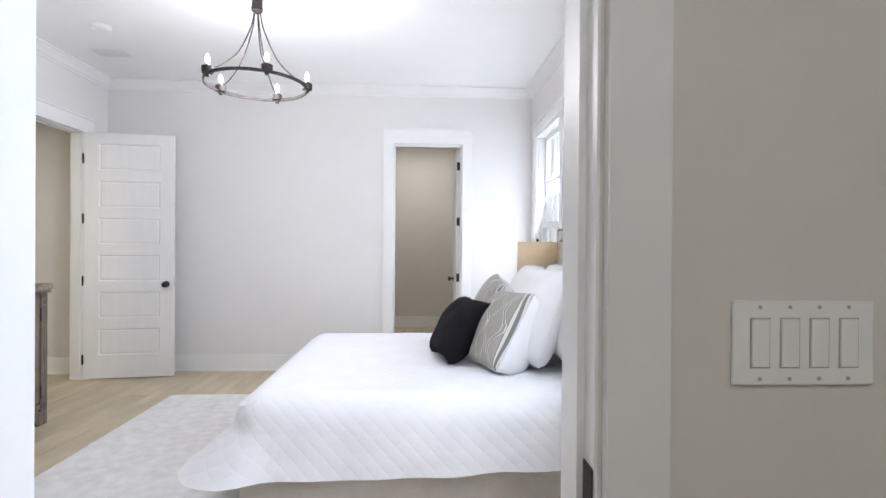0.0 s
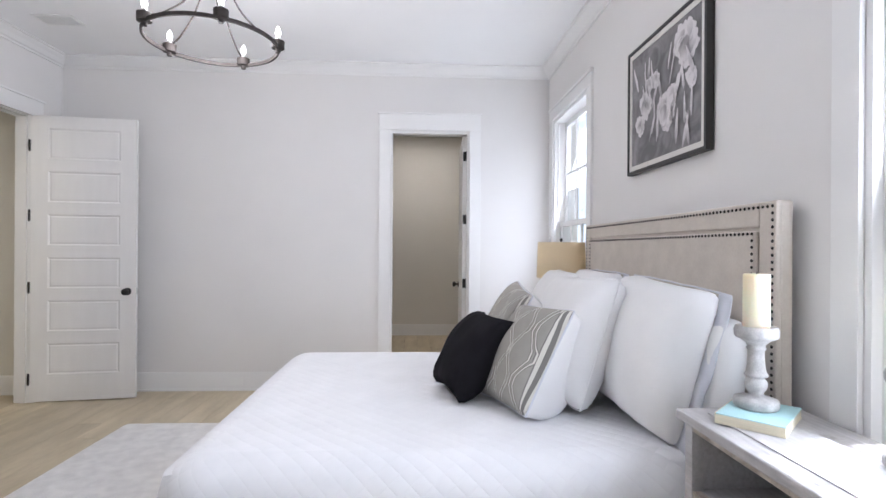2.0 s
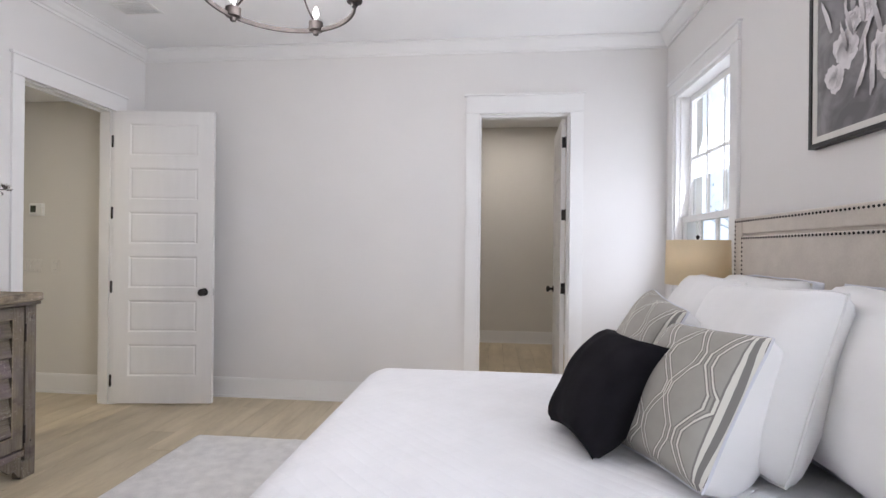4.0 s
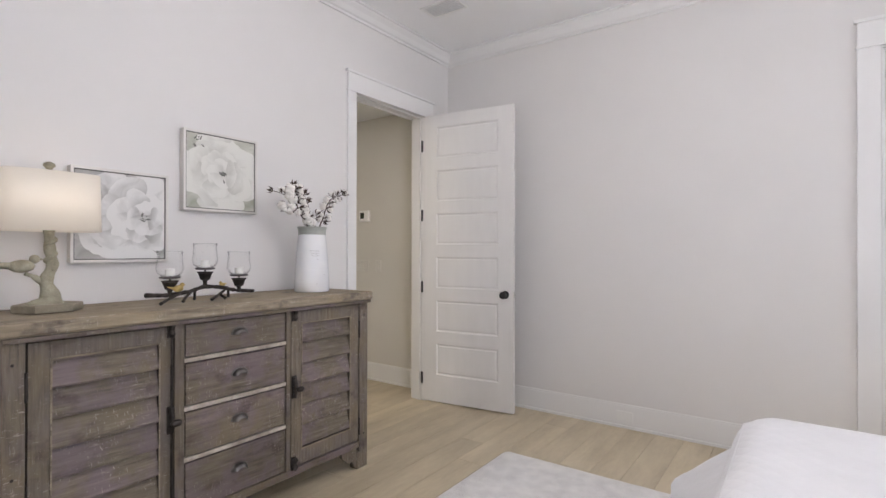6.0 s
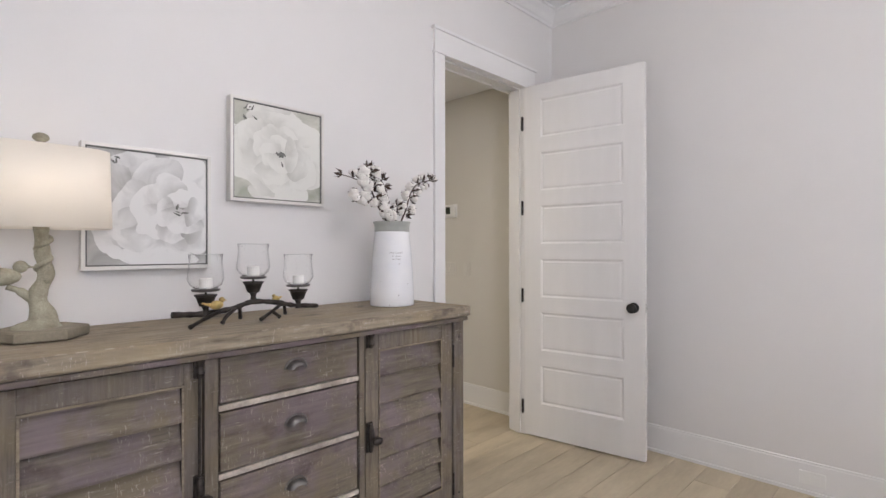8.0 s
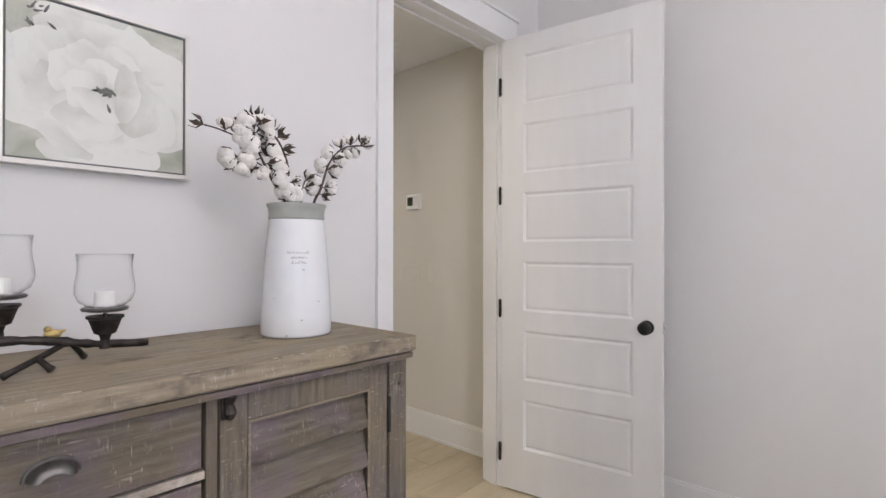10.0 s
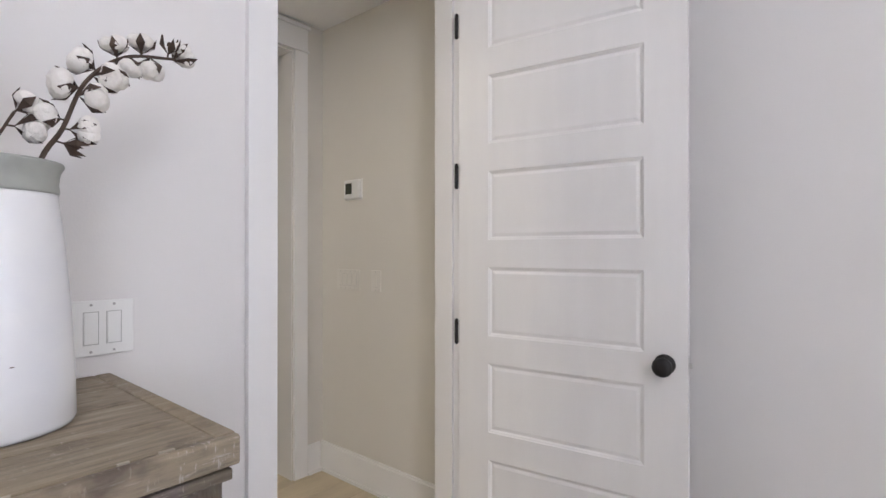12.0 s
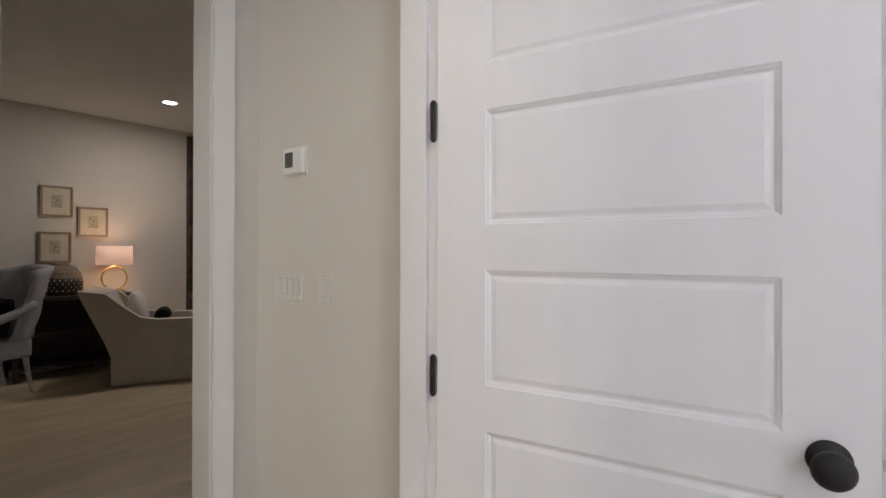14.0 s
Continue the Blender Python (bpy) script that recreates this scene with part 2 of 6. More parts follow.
def glass_mat():
    m = bpy.data.materials.new("clear glass")
    m.use_nodes = True
    nt = m.node_tree
    g = nt.nodes["Principled BSDF"]
    g.inputs["Roughness"].default_value = 0.02
    g.inputs["Base Color"].default_value = (0.96, 0.98, 0.98, 1)
    g.inputs["Transmission Weight"].default_value = 1
    g.inputs["IOR"].default_value = 1.45
    return m


GLASS = glass_mat()


def quilt_mat():
    """White matelasse: a diamond relief on the linen."""
    m = LINEN.copy()
    m.name = "white quilted coverlet"
    nt = m.node_tree
    bp = [n for n in nt.nodes if n.type == "BUMP"][0]
    tc = nt.nodes.new("ShaderNodeTexCoord")
    sep = nt.nodes.new("ShaderNodeSeparateXYZ")
    nt.links.new(tc.outputs["UV"], sep.inputs[0])

    def math_node(op, a, b=None):
        n = nt.nodes.new("ShaderNodeMath")
        n.operation = op
        for i, v in enumerate((a, b)):
            if v is None:
                continue
            if isinstance(v, (int, float)):
                n.inputs[i].default_value = v
            else:
                nt.links.new(v, n.inputs[i])
        return n.outputs[0]
    s = math_node("ADD", sep.outputs[0], sep.outputs[1])
    d = math_node("SUBTRACT", sep.outputs[0], sep.outputs[1])
    k = math.pi / 0.072
    a = math_node("ABSOLUTE", math_node("SINE", math_node("MULTIPLY", s, k)))
    c = math_node("ABSOLUTE", math_node("SINE", math_node("MULTIPLY", d, k)))
    h = math_node("POWER", math_node("MULTIPLY", a, c), 0.45)
    nt.links.new(h, bp.inputs["Height"])
    bp.inputs["Strength"].default_value = 0.22
    bp.inputs["Distance"].default_value = 0.008
    return m


def blown_mat():
    """Thin clear glass: seen straight through, with a gloss that grows towards the rim."""
    m = bpy.data.materials.new("thin blown glass")
    m.use_nodes = True
    nt = m.node_tree
    out = [n for n in nt.nodes if n.type == "OUTPUT_MATERIAL"][0]
    tr = nt.nodes.new("ShaderNodeBsdfTransparent")
    tr.inputs[0].default_value = (0.998, 0.999, 0.999, 1)
    gl = nt.nodes.new("ShaderNodeBsdfGlossy")
    gl.inputs["Roughness"].default_value = 0.06
    lw = nt.nodes.new("ShaderNodeLayerWeight")
    lw.inputs[0].default_value = 0.5
    fr = nt.nodes.new("ShaderNodeMath")
    fr.operation = "POWER"
    nt.links.new(lw.outputs["Facing"], fr.inputs[0])
    fr.inputs[1].default_value = 4.5
    mx = nt.nodes.new("ShaderNodeMixShader")
    nt.links.new(fr.outputs[0], mx.inputs[0])
    nt.links.new(tr.outputs[0], mx.inputs[1])
    nt.links.new(gl.outputs[0], mx.inputs[2])
    nt.links.new(mx.outputs[0], out.inputs[0])
    return m


THIN = blown_mat()
def translucent(m, color, share):
    """Lets some of the light that falls on the far side of a fabric shade through."""
    nt = m.node_tree
    out = [n for n in nt.nodes if n.type == "OUTPUT_MATERIAL"][0]
    tl = nt.nodes.new("ShaderNodeBsdfTranslucent")
    tl.inputs[0].default_value = (*color, 1)
    mx = nt.nodes.new("ShaderNodeMixShader")
    mx.inputs[0].default_value = share
    nt.links.new(nt.nodes["Principled BSDF"].outputs[0], mx.inputs[1])
    nt.links.new(tl.outputs[0], mx.inputs[2])
    nt.links.new(mx.outputs[0], out.inputs[0])


translucent(SHADE, (0.97, 0.93, 0.86), 0.42)
translucent(SHADE2, (0.85, 0.74, 0.55), 0.5)
QUILT = quilt_mat()


def art_mat(name, base, light, dark, seed, scale=5.0, centre=(0.5, 0.5)):
    """A soft painted flower: swirled petals round a dark heart, from UV coordinates."""
    m = bpy.data.materials.new(name)
    m.use_nodes = True
    nt = m.node_tree
    b = nt.nodes["Principled BSDF"]
    b.inputs["Roughness"].default_value = 0.6
    tc = nt.nodes.new("ShaderNodeTexCoord")
    mp = nt.nodes.new("ShaderNodeMapping")
    mp.inputs["Location"].default_value = (seed, seed * 0.7, 0)
    nt.links.new(tc.outputs["UV"], mp.inputs[0])
    v = nt.nodes.new("ShaderNodeTexVoronoi")
    v.feature = "SMOOTH_F1"
    v.inputs["Scale"].default_value = scale
    n = nt.nodes.new("ShaderNodeTexNoise")
    n.inputs["Scale"].default_value = 3.2
    n.inputs["Detail"].default_value = 5
    n.inputs["Distortion"].default_value = 1.6
    nt.links.new(mp.outputs[0], n.inputs[0])
    add = nt.nodes.new("ShaderNodeMix")
    add.data_type = "VECTOR"
    add.inputs[0].default_value = 0.22
    nt.links.new(mp.outputs[0], add.inputs[4])
    nt.links.new(n.outputs["Color"], add.inputs[5])
    nt.links.new(add.outputs[1], v.inputs[0])
    r = nt.nodes.new("ShaderNodeValToRGB")
    r.color_ramp.elements[0].color, r.color_ramp.elements[1].color = (*light, 1), (*base, 1)
    r.color_ramp.elements[0].position, r.color_ramp.elements[1].position = 0.15, 0.75
    nt.links.new(v.outputs["Distance"], r.inputs[0])
    dist = nt.nodes.new("ShaderNodeVectorMath")
    dist.operation = "DISTANCE"
    dist.inputs[1].default_value = (*centre, 0)
    nt.links.new(tc.outputs["UV"], dist.inputs[0])
    n2 = nt.nodes.new("ShaderNodeTexNoise")
    n2.inputs["Scale"].default_value = 14
    nt.links.new(mp.outputs[0], n2.inputs[0])
    ad = nt.nodes.new("ShaderNodeMath")
    ad.operation = "MULTIPLY_ADD"
    nt.links.new(n2.outputs[0], ad.inputs[0])
    ad.inputs[1].default_value = 0.35
    nt.links.new(dist.outputs["Value"], ad.inputs[2])
    r2 = nt.nodes.new("ShaderNodeValToRGB")
    r2.color_ramp.elements[0].position, r2.color_ramp.elements[1].position = 0.2, 0.27
    r2.color_ramp.elements[0].color, r2.color_ramp.elements[1].color = (1, 1, 1, 1), (0, 0, 0, 1)
    nt.links.new(ad.outputs[0], r2.inputs[0])
    mx = nt.nodes.new("ShaderNodeMix")
    mx.data_type = "RGBA"
    nt.links.new(r2.outputs[0], mx.inputs[0])
    nt.links.new(r.outputs[0], mx.inputs[6])
    mx.inputs[7].default_value = (*dark, 1)
    nt.links.new(mx.outputs[2], b.inputs["Base Color"])
    return m




def petal_mat(name, dark, light, groundc=False):
    """Brushed petals: each island has its own tone, paler to one side, with soft smears."""
    m = bpy.data.materials.new(name)
    m.use_nodes = True
    nt = m.node_tree
    L = nt.links.new
    b = nt.nodes["Principled BSDF"]
    b.inputs["Roughness"].default_value = 0.6
    tc = nt.nodes.new("ShaderNodeTexCoord")
    n = nt.nodes.new("ShaderNodeTexNoise")
    n.inputs["Scale"].default_value = 9 if not groundc else 7
    n.inputs["Detail"].default_value = 5
    n.inputs["Distortion"].default_value = 1.2
    L(tc.outputs["Object"], n.inputs[0])
    g = nt.nodes.new("ShaderNodeNewGeometry")
    sp = nt.nodes.new("ShaderNodeSeparateXYZ")
    L(tc.outputs["UV"], sp.inputs[0])
    a = nt.nodes.new("ShaderNodeMath")
    a.operation = "MULTIPLY_ADD"
    L(sp.outputs[0], a.inputs[0])
    a.inputs[1].default_value = 0.0 if groundc else 0.5
    L(n.outputs[0], a.inputs[2])
    c = nt.nodes.new("ShaderNodeMath")
    c.operation = "MULTIPLY_ADD"
    L(g.outputs["Random Per Island"], c.inputs[0])
    c.inputs[1].default_value = 0.35 if not groundc else 0.0
    L(a.outputs[0], c.inputs[2])
    r = nt.nodes.new("ShaderNodeValToRGB")
    r.color_ramp.elements[0].color, r.color_ramp.elements[1].color = (*dark, 1), (*light, 1)
    r.color_ramp.elements[0].position, r.color_ramp.elements[1].position = (0.45, 1.0) if not groundc else (0.35, 0.65)
    L(c.outputs[0], r.inputs[0])
    L(r.outputs[0], b.inputs["Base Color"])
    return m


PET1 = petal_mat("pale painted petals", (0.50, 0.495, 0.45), (0.73, 0.725, 0.68))
PET2 = petal_mat("grey painted petals", (0.36, 0.355, 0.34), (0.75, 0.745, 0.73))
PET3 = petal_mat("pale peony petals", (0.24, 0.225, 0.235), (0.68, 0.65, 0.66))
ART1 = petal_mat("washed green grey ground", (0.36, 0.37, 0.30), (0.68, 0.67, 0.61), True)
ART2 = petal_mat("washed grey ground", (0.34, 0.335, 0.32), (0.66, 0.65, 0.63), True)
ART3 = petal_mat("dark grey ground", (0.13, 0.125, 0.13), (0.27, 0.26, 0.265), True)
INKA = petal_mat("dark painted heart", (0.035, 0.035, 0.03), (0.16, 0.16, 0.145))
ART4 = art_mat("small sepia print", (0.3, 0.27, 0.2), (0.5, 0.46, 0.36), (0.15, 0.13, 0.1), 1.1, 6)


def zigzag_mat():
    """Grey-beige cloth with pale double lines that zigzag down it."""
    m = bpy.data.materials.new("grey cloth with pale zigzag lines")
    m.use_nodes = True
    nt = m.node_tree
    b = nt.nodes["Principled BSDF"]
    b.inputs["Roughness"].default_value = 0.85
    tc = nt.nodes.new("ShaderNodeTexCoord")
    sep = nt.nodes.new("ShaderNodeSeparateXYZ")
    nt.links.new(tc.outputs["UV"], sep.inputs[0])

    def f(op, *args):
        n = nt.nodes.new("ShaderNodeMath")
        n.operation = op
        for i, v in enumerate(args):
            if isinstance(v, (int, float)):
                n.inputs[i].default_value = v
            else:
                nt.links.new(v, n.inputs[i])
        return n.outputs[0]
    u, v = sep.outputs[0], sep.outputs[1]
    tri = f("PINGPONG", f("MULTIPLY", v, 4.2), 1.0)
    tri = f("MINIMUM", f("MAXIMUM", f("SUBTRACT", f("MULTIPLY", tri, 1.5), 0.25), 0.0), 1.0)
    total = outline = None
    for centre, amp, wide in ((0.17, 0.11, 0.022), (0.36, -0.11, 0.022), (0.50, 0.13, 0.022), (0.68, -0.13, 0.022), (0.83, 0.0, 0.019), (0.92, 0.0, 0.019), (0.06, 0.0, 0.014)):
        at = f("ADD", f("MULTIPLY", tri, amp), centre - amp / 2)
        d = f("ABSOLUTE", f("SUBTRACT", f("ABSOLUTE", f("SUBTRACT", u, at)), wide))
        line = f("LESS_THAN", d, 0.0065)
        edge = f("LESS_THAN", d, 0.015)
        outline = edge if outline is None else f("MAXIMUM", outline, edge)
        total = line if total is None else f("MAXIMUM", total, line)
    n = nt.nodes.new("ShaderNodeTexNoise")
    n.inputs["Scale"].default_value = 25
    nt.links.new(tc.outputs["Object"], n.inputs[0])
    r = nt.nodes.new("ShaderNodeValToRGB")
    r.color_ramp.elements[0].color, r.color_ramp.elements[1].color = (0.31, 0.295, 0.265, 1), (0.37, 0.355, 0.32, 1)
    nt.links.new(n.outputs[0], r.inputs[0])
    mx = nt.nodes.new("ShaderNodeMix")
    mx.data_type = "RGBA"
    nt.links.new(total, mx.inputs[0])
    dk = nt.nodes.new("ShaderNodeMix")
    dk.data_type = "RGBA"
    nt.links.new(outline, dk.inputs[0])
    nt.links.new(r.outputs[0], dk.inputs[6])
    dk.inputs[7].default_value = (0.20, 0.19, 0.175, 1)
    nt.links.new(dk.outputs[2], mx.inputs[6])
    mx.inputs[7].default_value = (0.66, 0.64, 0.58, 1)
    nt.links.new(mx.outputs[2], b.inputs["Base Color"])
    bp = nt.nodes.new("ShaderNodeBump")
    bp.inputs["Strength"].default_value = 0.4
    bp.inputs["Distance"].default_value = 0.003
    nt.links.new(total, bp.inputs["Height"])
    nt.links.new(bp.outputs[0], b.inputs["Normal"])
    return m


ZIG = zigzag_mat()

# ---- mesh helpers ----


def mesh_ob(name, bm, material, parent=None, label="", smooth=False, at=None):
    me = bpy.data.meshes.new(name)
    bmesh.ops.recalc_face_normals(bm, faces=bm.faces)
    bm.to_mesh(me)
    bm.free()
    if material:
        me.materials.append(material)
    if smooth:
        me.polygons.foreach_set("use_smooth", [True] * len(me.polygons))
    ob = new(name, me)
    if parent:
        ob.parent = parent
    if at is not None:
        ob.matrix_basis = at
    return tagged(ob, label)


def part(name, bm, material, parent=None, label="", smooth=False, at=None):
    return mesh_ob(name, bm, material, parent, label, smooth, at)


def thing(name, m, label, category, group="", kind=""):
    e = new(name)
    e.empty_display_size = 0.1
    e.matrix_basis = m
    return tagged(e, label, category, group, kind)


def setting(name, bm, material, label="", category="", smooth=False):
    return tagged(mesh_ob(name, bm, material, smooth=smooth), label, category, "", "structure")


def box(bm, x0, x1, y0, y1, z0, z1, bev=0.0):
    r = bmesh.ops.create_cube(bm, size=1)
    vs = r["verts"]
    for v in vs:
        v.co = Vector(((x0 + x1) / 2 + v.co.x * (x1 - x0), (y0 + y1) / 2 + v.co.y * (y1 - y0), (z0 + z1) / 2 + v.co.z * (z1 - z0)))
    if bev:
        es = list({e for v in vs for e in v.link_edges})
        bmesh.ops.bevel(bm, geom=es, offset=bev, segments=2, affect="EDGES", profile=0.5)
    return bm


def B(*a, bev=0.0):
    return box(bmesh.new(), *a, bev=bev)


def lathe(profile, n=24, sx=1.0, sy=1.0, bm=None, c=(0, 0)):
    """Turns (radius, height) pairs round the z axis."""
    bm = bm or bmesh.new()
    rings = []
    for r, z in profile:
        rings.append([bm.verts.new((c[0] + r * sx * math.cos(2 * math.pi * i / n), c[1] + r * sy * math.sin(2 * math.pi * i / n), z)) for i in range(n)])
    for a, b in zip(rings, rings[1:]):
        for i in range(n):
            bm.faces.new((a[i], a[(i + 1) % n], b[(i + 1) % n], b[i]))
    if profile[0][0] > 1e-4:
        bm.faces.new(rings[0][::-1])
    if profile[-1][0] > 1e-4:
        bm.faces.new(rings[-1])
    bmesh.ops.remove_doubles(bm, verts=bm.verts, dist=1e-5)
    return bm


def tube(points, radii, n=8, bm=None, closed=False):
    """A tube along points; radii one number or one for each point."""
    bm = bm or bmesh.new()
    P = [Vector(p) for p in points]
    R = radii if isinstance(radii, (list, tuple)) else [radii] * len(P)
    rings = []
    ref = None
    for i, p in enumerate(P):
        if closed:
            t = P[(i + 1) % len(P)] - P[i - 1]
        else:
            t = P[min(i + 1, len(P) - 1)] - P[max(i - 1, 0)]
        t.normalize()
        if ref is None:
            ref = t.orthogonal().normalized()
        ref = (ref - t * ref.dot(t)).normalized()
        s = t.cross(ref)
        rings.append([bm.verts.new(p + (ref * math.cos(2 * math.pi * k / n) + s * math.sin(2 * math.pi * k / n)) * R[i]) for k in range(n)])
    pairs = list(zip(rings, rings[1:])) + ([(rings[-1], rings[0])] if closed else [])
    for a, b in pairs:
        for k in range(n):
            bm.faces.new((a[k], a[(k + 1) % n], b[(k + 1) % n], b[k]))
    if not closed:
        bm.faces.new(rings[0][::-1])
        bm.faces.new(rings[-1])
    return bm


def blob(bm, c, r, sx=1, sy=1, sz=1, sub=1, m=None):
    mm = Matrix.Translation(c) @ (m or Matrix()) @ Matrix.Diagonal((r * sx, r * sy, r * sz, 1))
    bmesh.ops.create_icosphere(bm, subdivisions=sub, radius=1, matrix=mm)
    return bm


def curve_pts(ctrl, n=8):
    """A smooth line of points through the control points."""
    C = [Vector(c) for c in ctrl]
    C = [C[0] * 2 - C[1]] + C + [C[-1] * 2 - C[-2]]
    out = []
    for i in range(1, len(C) - 2):
        for k in range(n):
            t = k / n
            a, b, c, d = C[i - 1:i + 3]
            out.append(0.5 * ((2 * b) + (c - a) * t + (2 * a - 5 * b + 4 * c - d) * t * t + (3 * b - a - 3 * c + d) * t ** 3))
    out.append(C[-2])
    return out

# ---- structure ----


def wall(name, axis, a, b, lo, hi, top, openings, material, label, base=0.0):
    """A wall between the planes a and b of an axis, from lo to hi along the other, with openings (lo, hi, sill, head)."""
    bm = bmesh.new()

    def piece(u0, u1, z0, z1):
        if u1 - u0 < 1e-3 or z1 - z0 < 1e-3:
            return
        if axis == "x":
            box(bm, a, b, u0, u1, z0, z1)
        else:
            box(bm, u0, u1, a, b, z0, z1)
    u = lo
    for o0, o1, s, h in sorted(openings):
        piece(u, o0, base, top)
        piece(o0, o1, base, s)
        piece(o0, o1, h, top)
        u = o1
    piece(u, hi, base, top)
    return setting(name, bm, material, label, "wall")


WT = 0.13
BD = (-0.472, 0.358)      # bath door opening, along x
CD = (-0.137, 0.60)       # closet door opening, along x
HD = (4.147, 4.972)        # hall door opening, along y
LD = (4.12, 5.012)         # opening from hall to living room, along y
W1 = (4.20, 5.12)         # east window, far
W2 = (0.97, 1.91)         # east window, near
WZ = (0.74, 2.51)
DH = 2.44
HALLN, HALLW, HALLH = 5.22, -4.38, 2.60

wall("wall_north", "y", YN, YN + WT, XW - WT, XE + 0.16, H, [(*CD, 0, DH)], WALL, "pale warm grey painted wall with a doorway")
wall("wall_west", "x", XW - WT, XW, YS, YN, H, [(*HD, 0, DH)], WALL, "pale warm grey painted wall with a doorway")
wall("wall_east", "x", XE, XE + 0.16, YS - 0.14, YN, H, [(*W1, *WZ), (*W2, *WZ)], WALL, "pale warm grey painted wall with two windows")
wall("wall_south", "y", YS - 0.14, YS, XW - WT, XE, H, [(*BD, 0, DH)], WALL, "painted wall with the doorway that is walked through")

# a greige skin on the other side of the south wall
bm = bmesh.new()
box(bm, -1.5, BD[0], 0.539, 0.545, 0, 2.75)
box(bm, BD[1], 1.37, 0.539, 0.545, 0, 2.75)
box(bm, BD[0], BD[1], 0.539, 0.545, DH, 2.75)
setting("wall_bath_north", bm, WALL2, "greige painted wall beside a doorway", "wall")
wall("wall_bath_east", "x", 1.37, 1.5, -1.8, 0.545, 2.75, [], WALL2, "greige painted wall")
wall("wall_bath_west", "x", -1.63, -1.5, -1.8, 0.545, 2.75, [], WALL2, "greige painted wall")
wall("wall_bath_south", "y", -1.93, -1.8, -1.63, 1.5, 2.75, [], WALL2, "greige painted wall")
setting("ceiling_bath", B(-1.63, 1.5, -1.93, 0.545, 2.75, 2.85), CEIL, "white painted ceiling", "ceiling")
setting("ceiling", B(XW - WT, XE + 0.16, YS - 0.14, YN + WT, H, H + 0.1), CEIL, "smooth white painted ceiling", "ceiling")

# closet
wall("wall_closet_north", "y", 8.25, 8.38, -1.5, 1.6, H, [], WALL2, "greige painted wall")
wall("wall_closet_east", "x", 1.6, 1.7, YN + WT, 8.38, H, [], WALL2, "greige painted wall")
wall("wall_closet_west", "x", -1.6, -1.5, YN + WT, 8.38, H, [], WALL2, "greige painted wall")
setting("ceiling_closet", B(-1.6, 1.7, YN + WT, 8.38, H, H + 0.1), CEIL, "white painted ceiling", "ceiling")

# hall
wall("wall_hall_north", "y", HALLN, HALLN + 0.09, HALLW - 0.14, XW - WT, HALLH, [], WALL2, "greige painted hall wall with thermostat and switches")
wall("wall_hall_west", "x", HALLW - 0.14, HALLW, 2.2, HALLN, HALLH, [(*LD, 0, 2.42)], WALL2, "greige painted hall wall with a cased opening")
wall("wall_hall_south", "y", 2.1, 2.2, HALLW - 0.14, XW - WT, HALLH, [], WALL2, "greige painted hall wall")
wall("wall_hall_east", "x", XW - WT - 0.006, XW - WT, 2.2, HALLN, HALLH, [(*HD, 0, DH)], WALL2, "greige painted hall wall")
setting("ceiling_hall", B(HALLW - 0.14, XW - WT - 0.006, 2.1, HALLN + 0.09, HALLH, HALLH + 0.1), CEIL, "white painted hall ceiling", "ceiling")

# living room
LH = 2.80
wall("wall_living_west", "x", -9.12, -9.0, 1.5, 9.0, LH, [], WALL2, "dim greige living room wall")
wall("wall_living_north", "y", 9.0, 9.12, -9.12, -4.52, LH, [], WALL2, "dim greige living room wall")
wall("wall_living_south", "y", 1.38, 1.5, -9.12, -4.52, LH, [], WALL2, "dim greige living room wall")
wall("wall_living_east", "x", -4.526, -4.52, 1.5, 9.0, LH, [(*LD, 0, 2.42)], WALL2, "dim greige living room wall")
setting("ceiling_living", B(-9.12, -4.52, 1.38, 9.12, LH, LH + 0.1), CEIL, "white living room ceiling", "ceiling")

# subfloor under the planks
setting("floor", B(-9.2, 1.7, -1.95, 9.15, -0.06, -0.004), JOINT, "pale oak plank floor", "floor")


def trim_piece(name, bm, label):
    return setting(name, bm, TRIM, label, "trim")


def baseboard(name, axis, plane, side, lo, hi, skips=(), h=0.17):
    """A baseboard with a small shoe, on the side (+1 or -1) of the plane of a wall."""
    bm = bmesh.new()
    u = lo
    for s0, s1 in list(sorted(skips)) + [(hi, hi)]:
        if s0 - u > 0.01:
            for t, z0, z1 in ((0.014, 0.0, h - 0.012), (0.010, h - 0.012, h), (0.024, 0.0, 0.018)):
                if t == 0.024:
                    a, b = plane + side * 0.0145, plane + side * t
                else:
                    a, b = plane, plane + side * t
                a, b = min(a, b), max(a, b)
                if axis == "x":
                    box(bm, a, b, u, s0, z0, z1)
                else:
                    box(bm, u, s0, a, b, z0, z1)
        u = s1
    return trim_piece(name, bm, "white painted baseboard with a shoe moulding")


CW = 0.095
baseboard("baseboard_north", "y", YN, -1, XW, XE, [(CD[0] - 0.115, CD[1] + 0.105)])
baseboard("baseboard_west", "x", XW, 1, YS, YN - 0.025, [(HD[0] - 0.088, HD[1] + 0.088)])
baseboard("baseboard_east", "x", XE, -1, YS, YN - 0.025)
baseboard("baseboard_hall_north", "y", HALLN, -1, HALLW, XW - WT - 0.006)
baseboard("baseboard_hall_west", "x", HALLW, 1, 2.2, HALLN - 0.025, [(LD[0] - CW, LD[1] + CW)])
baseboard("baseboard_closet", "y", 8.25, -1, -1.5, 1.6)
baseboard("baseboard_closet_east", "x", 1.6, -1, YN + WT, 8.225)
baseboard("baseboard_living", "x", -9.0, 1, 1.5, 7.06)
baseboard("baseboard_bath", "y", 0.539, -1, BD[1] + CW, 1.37)


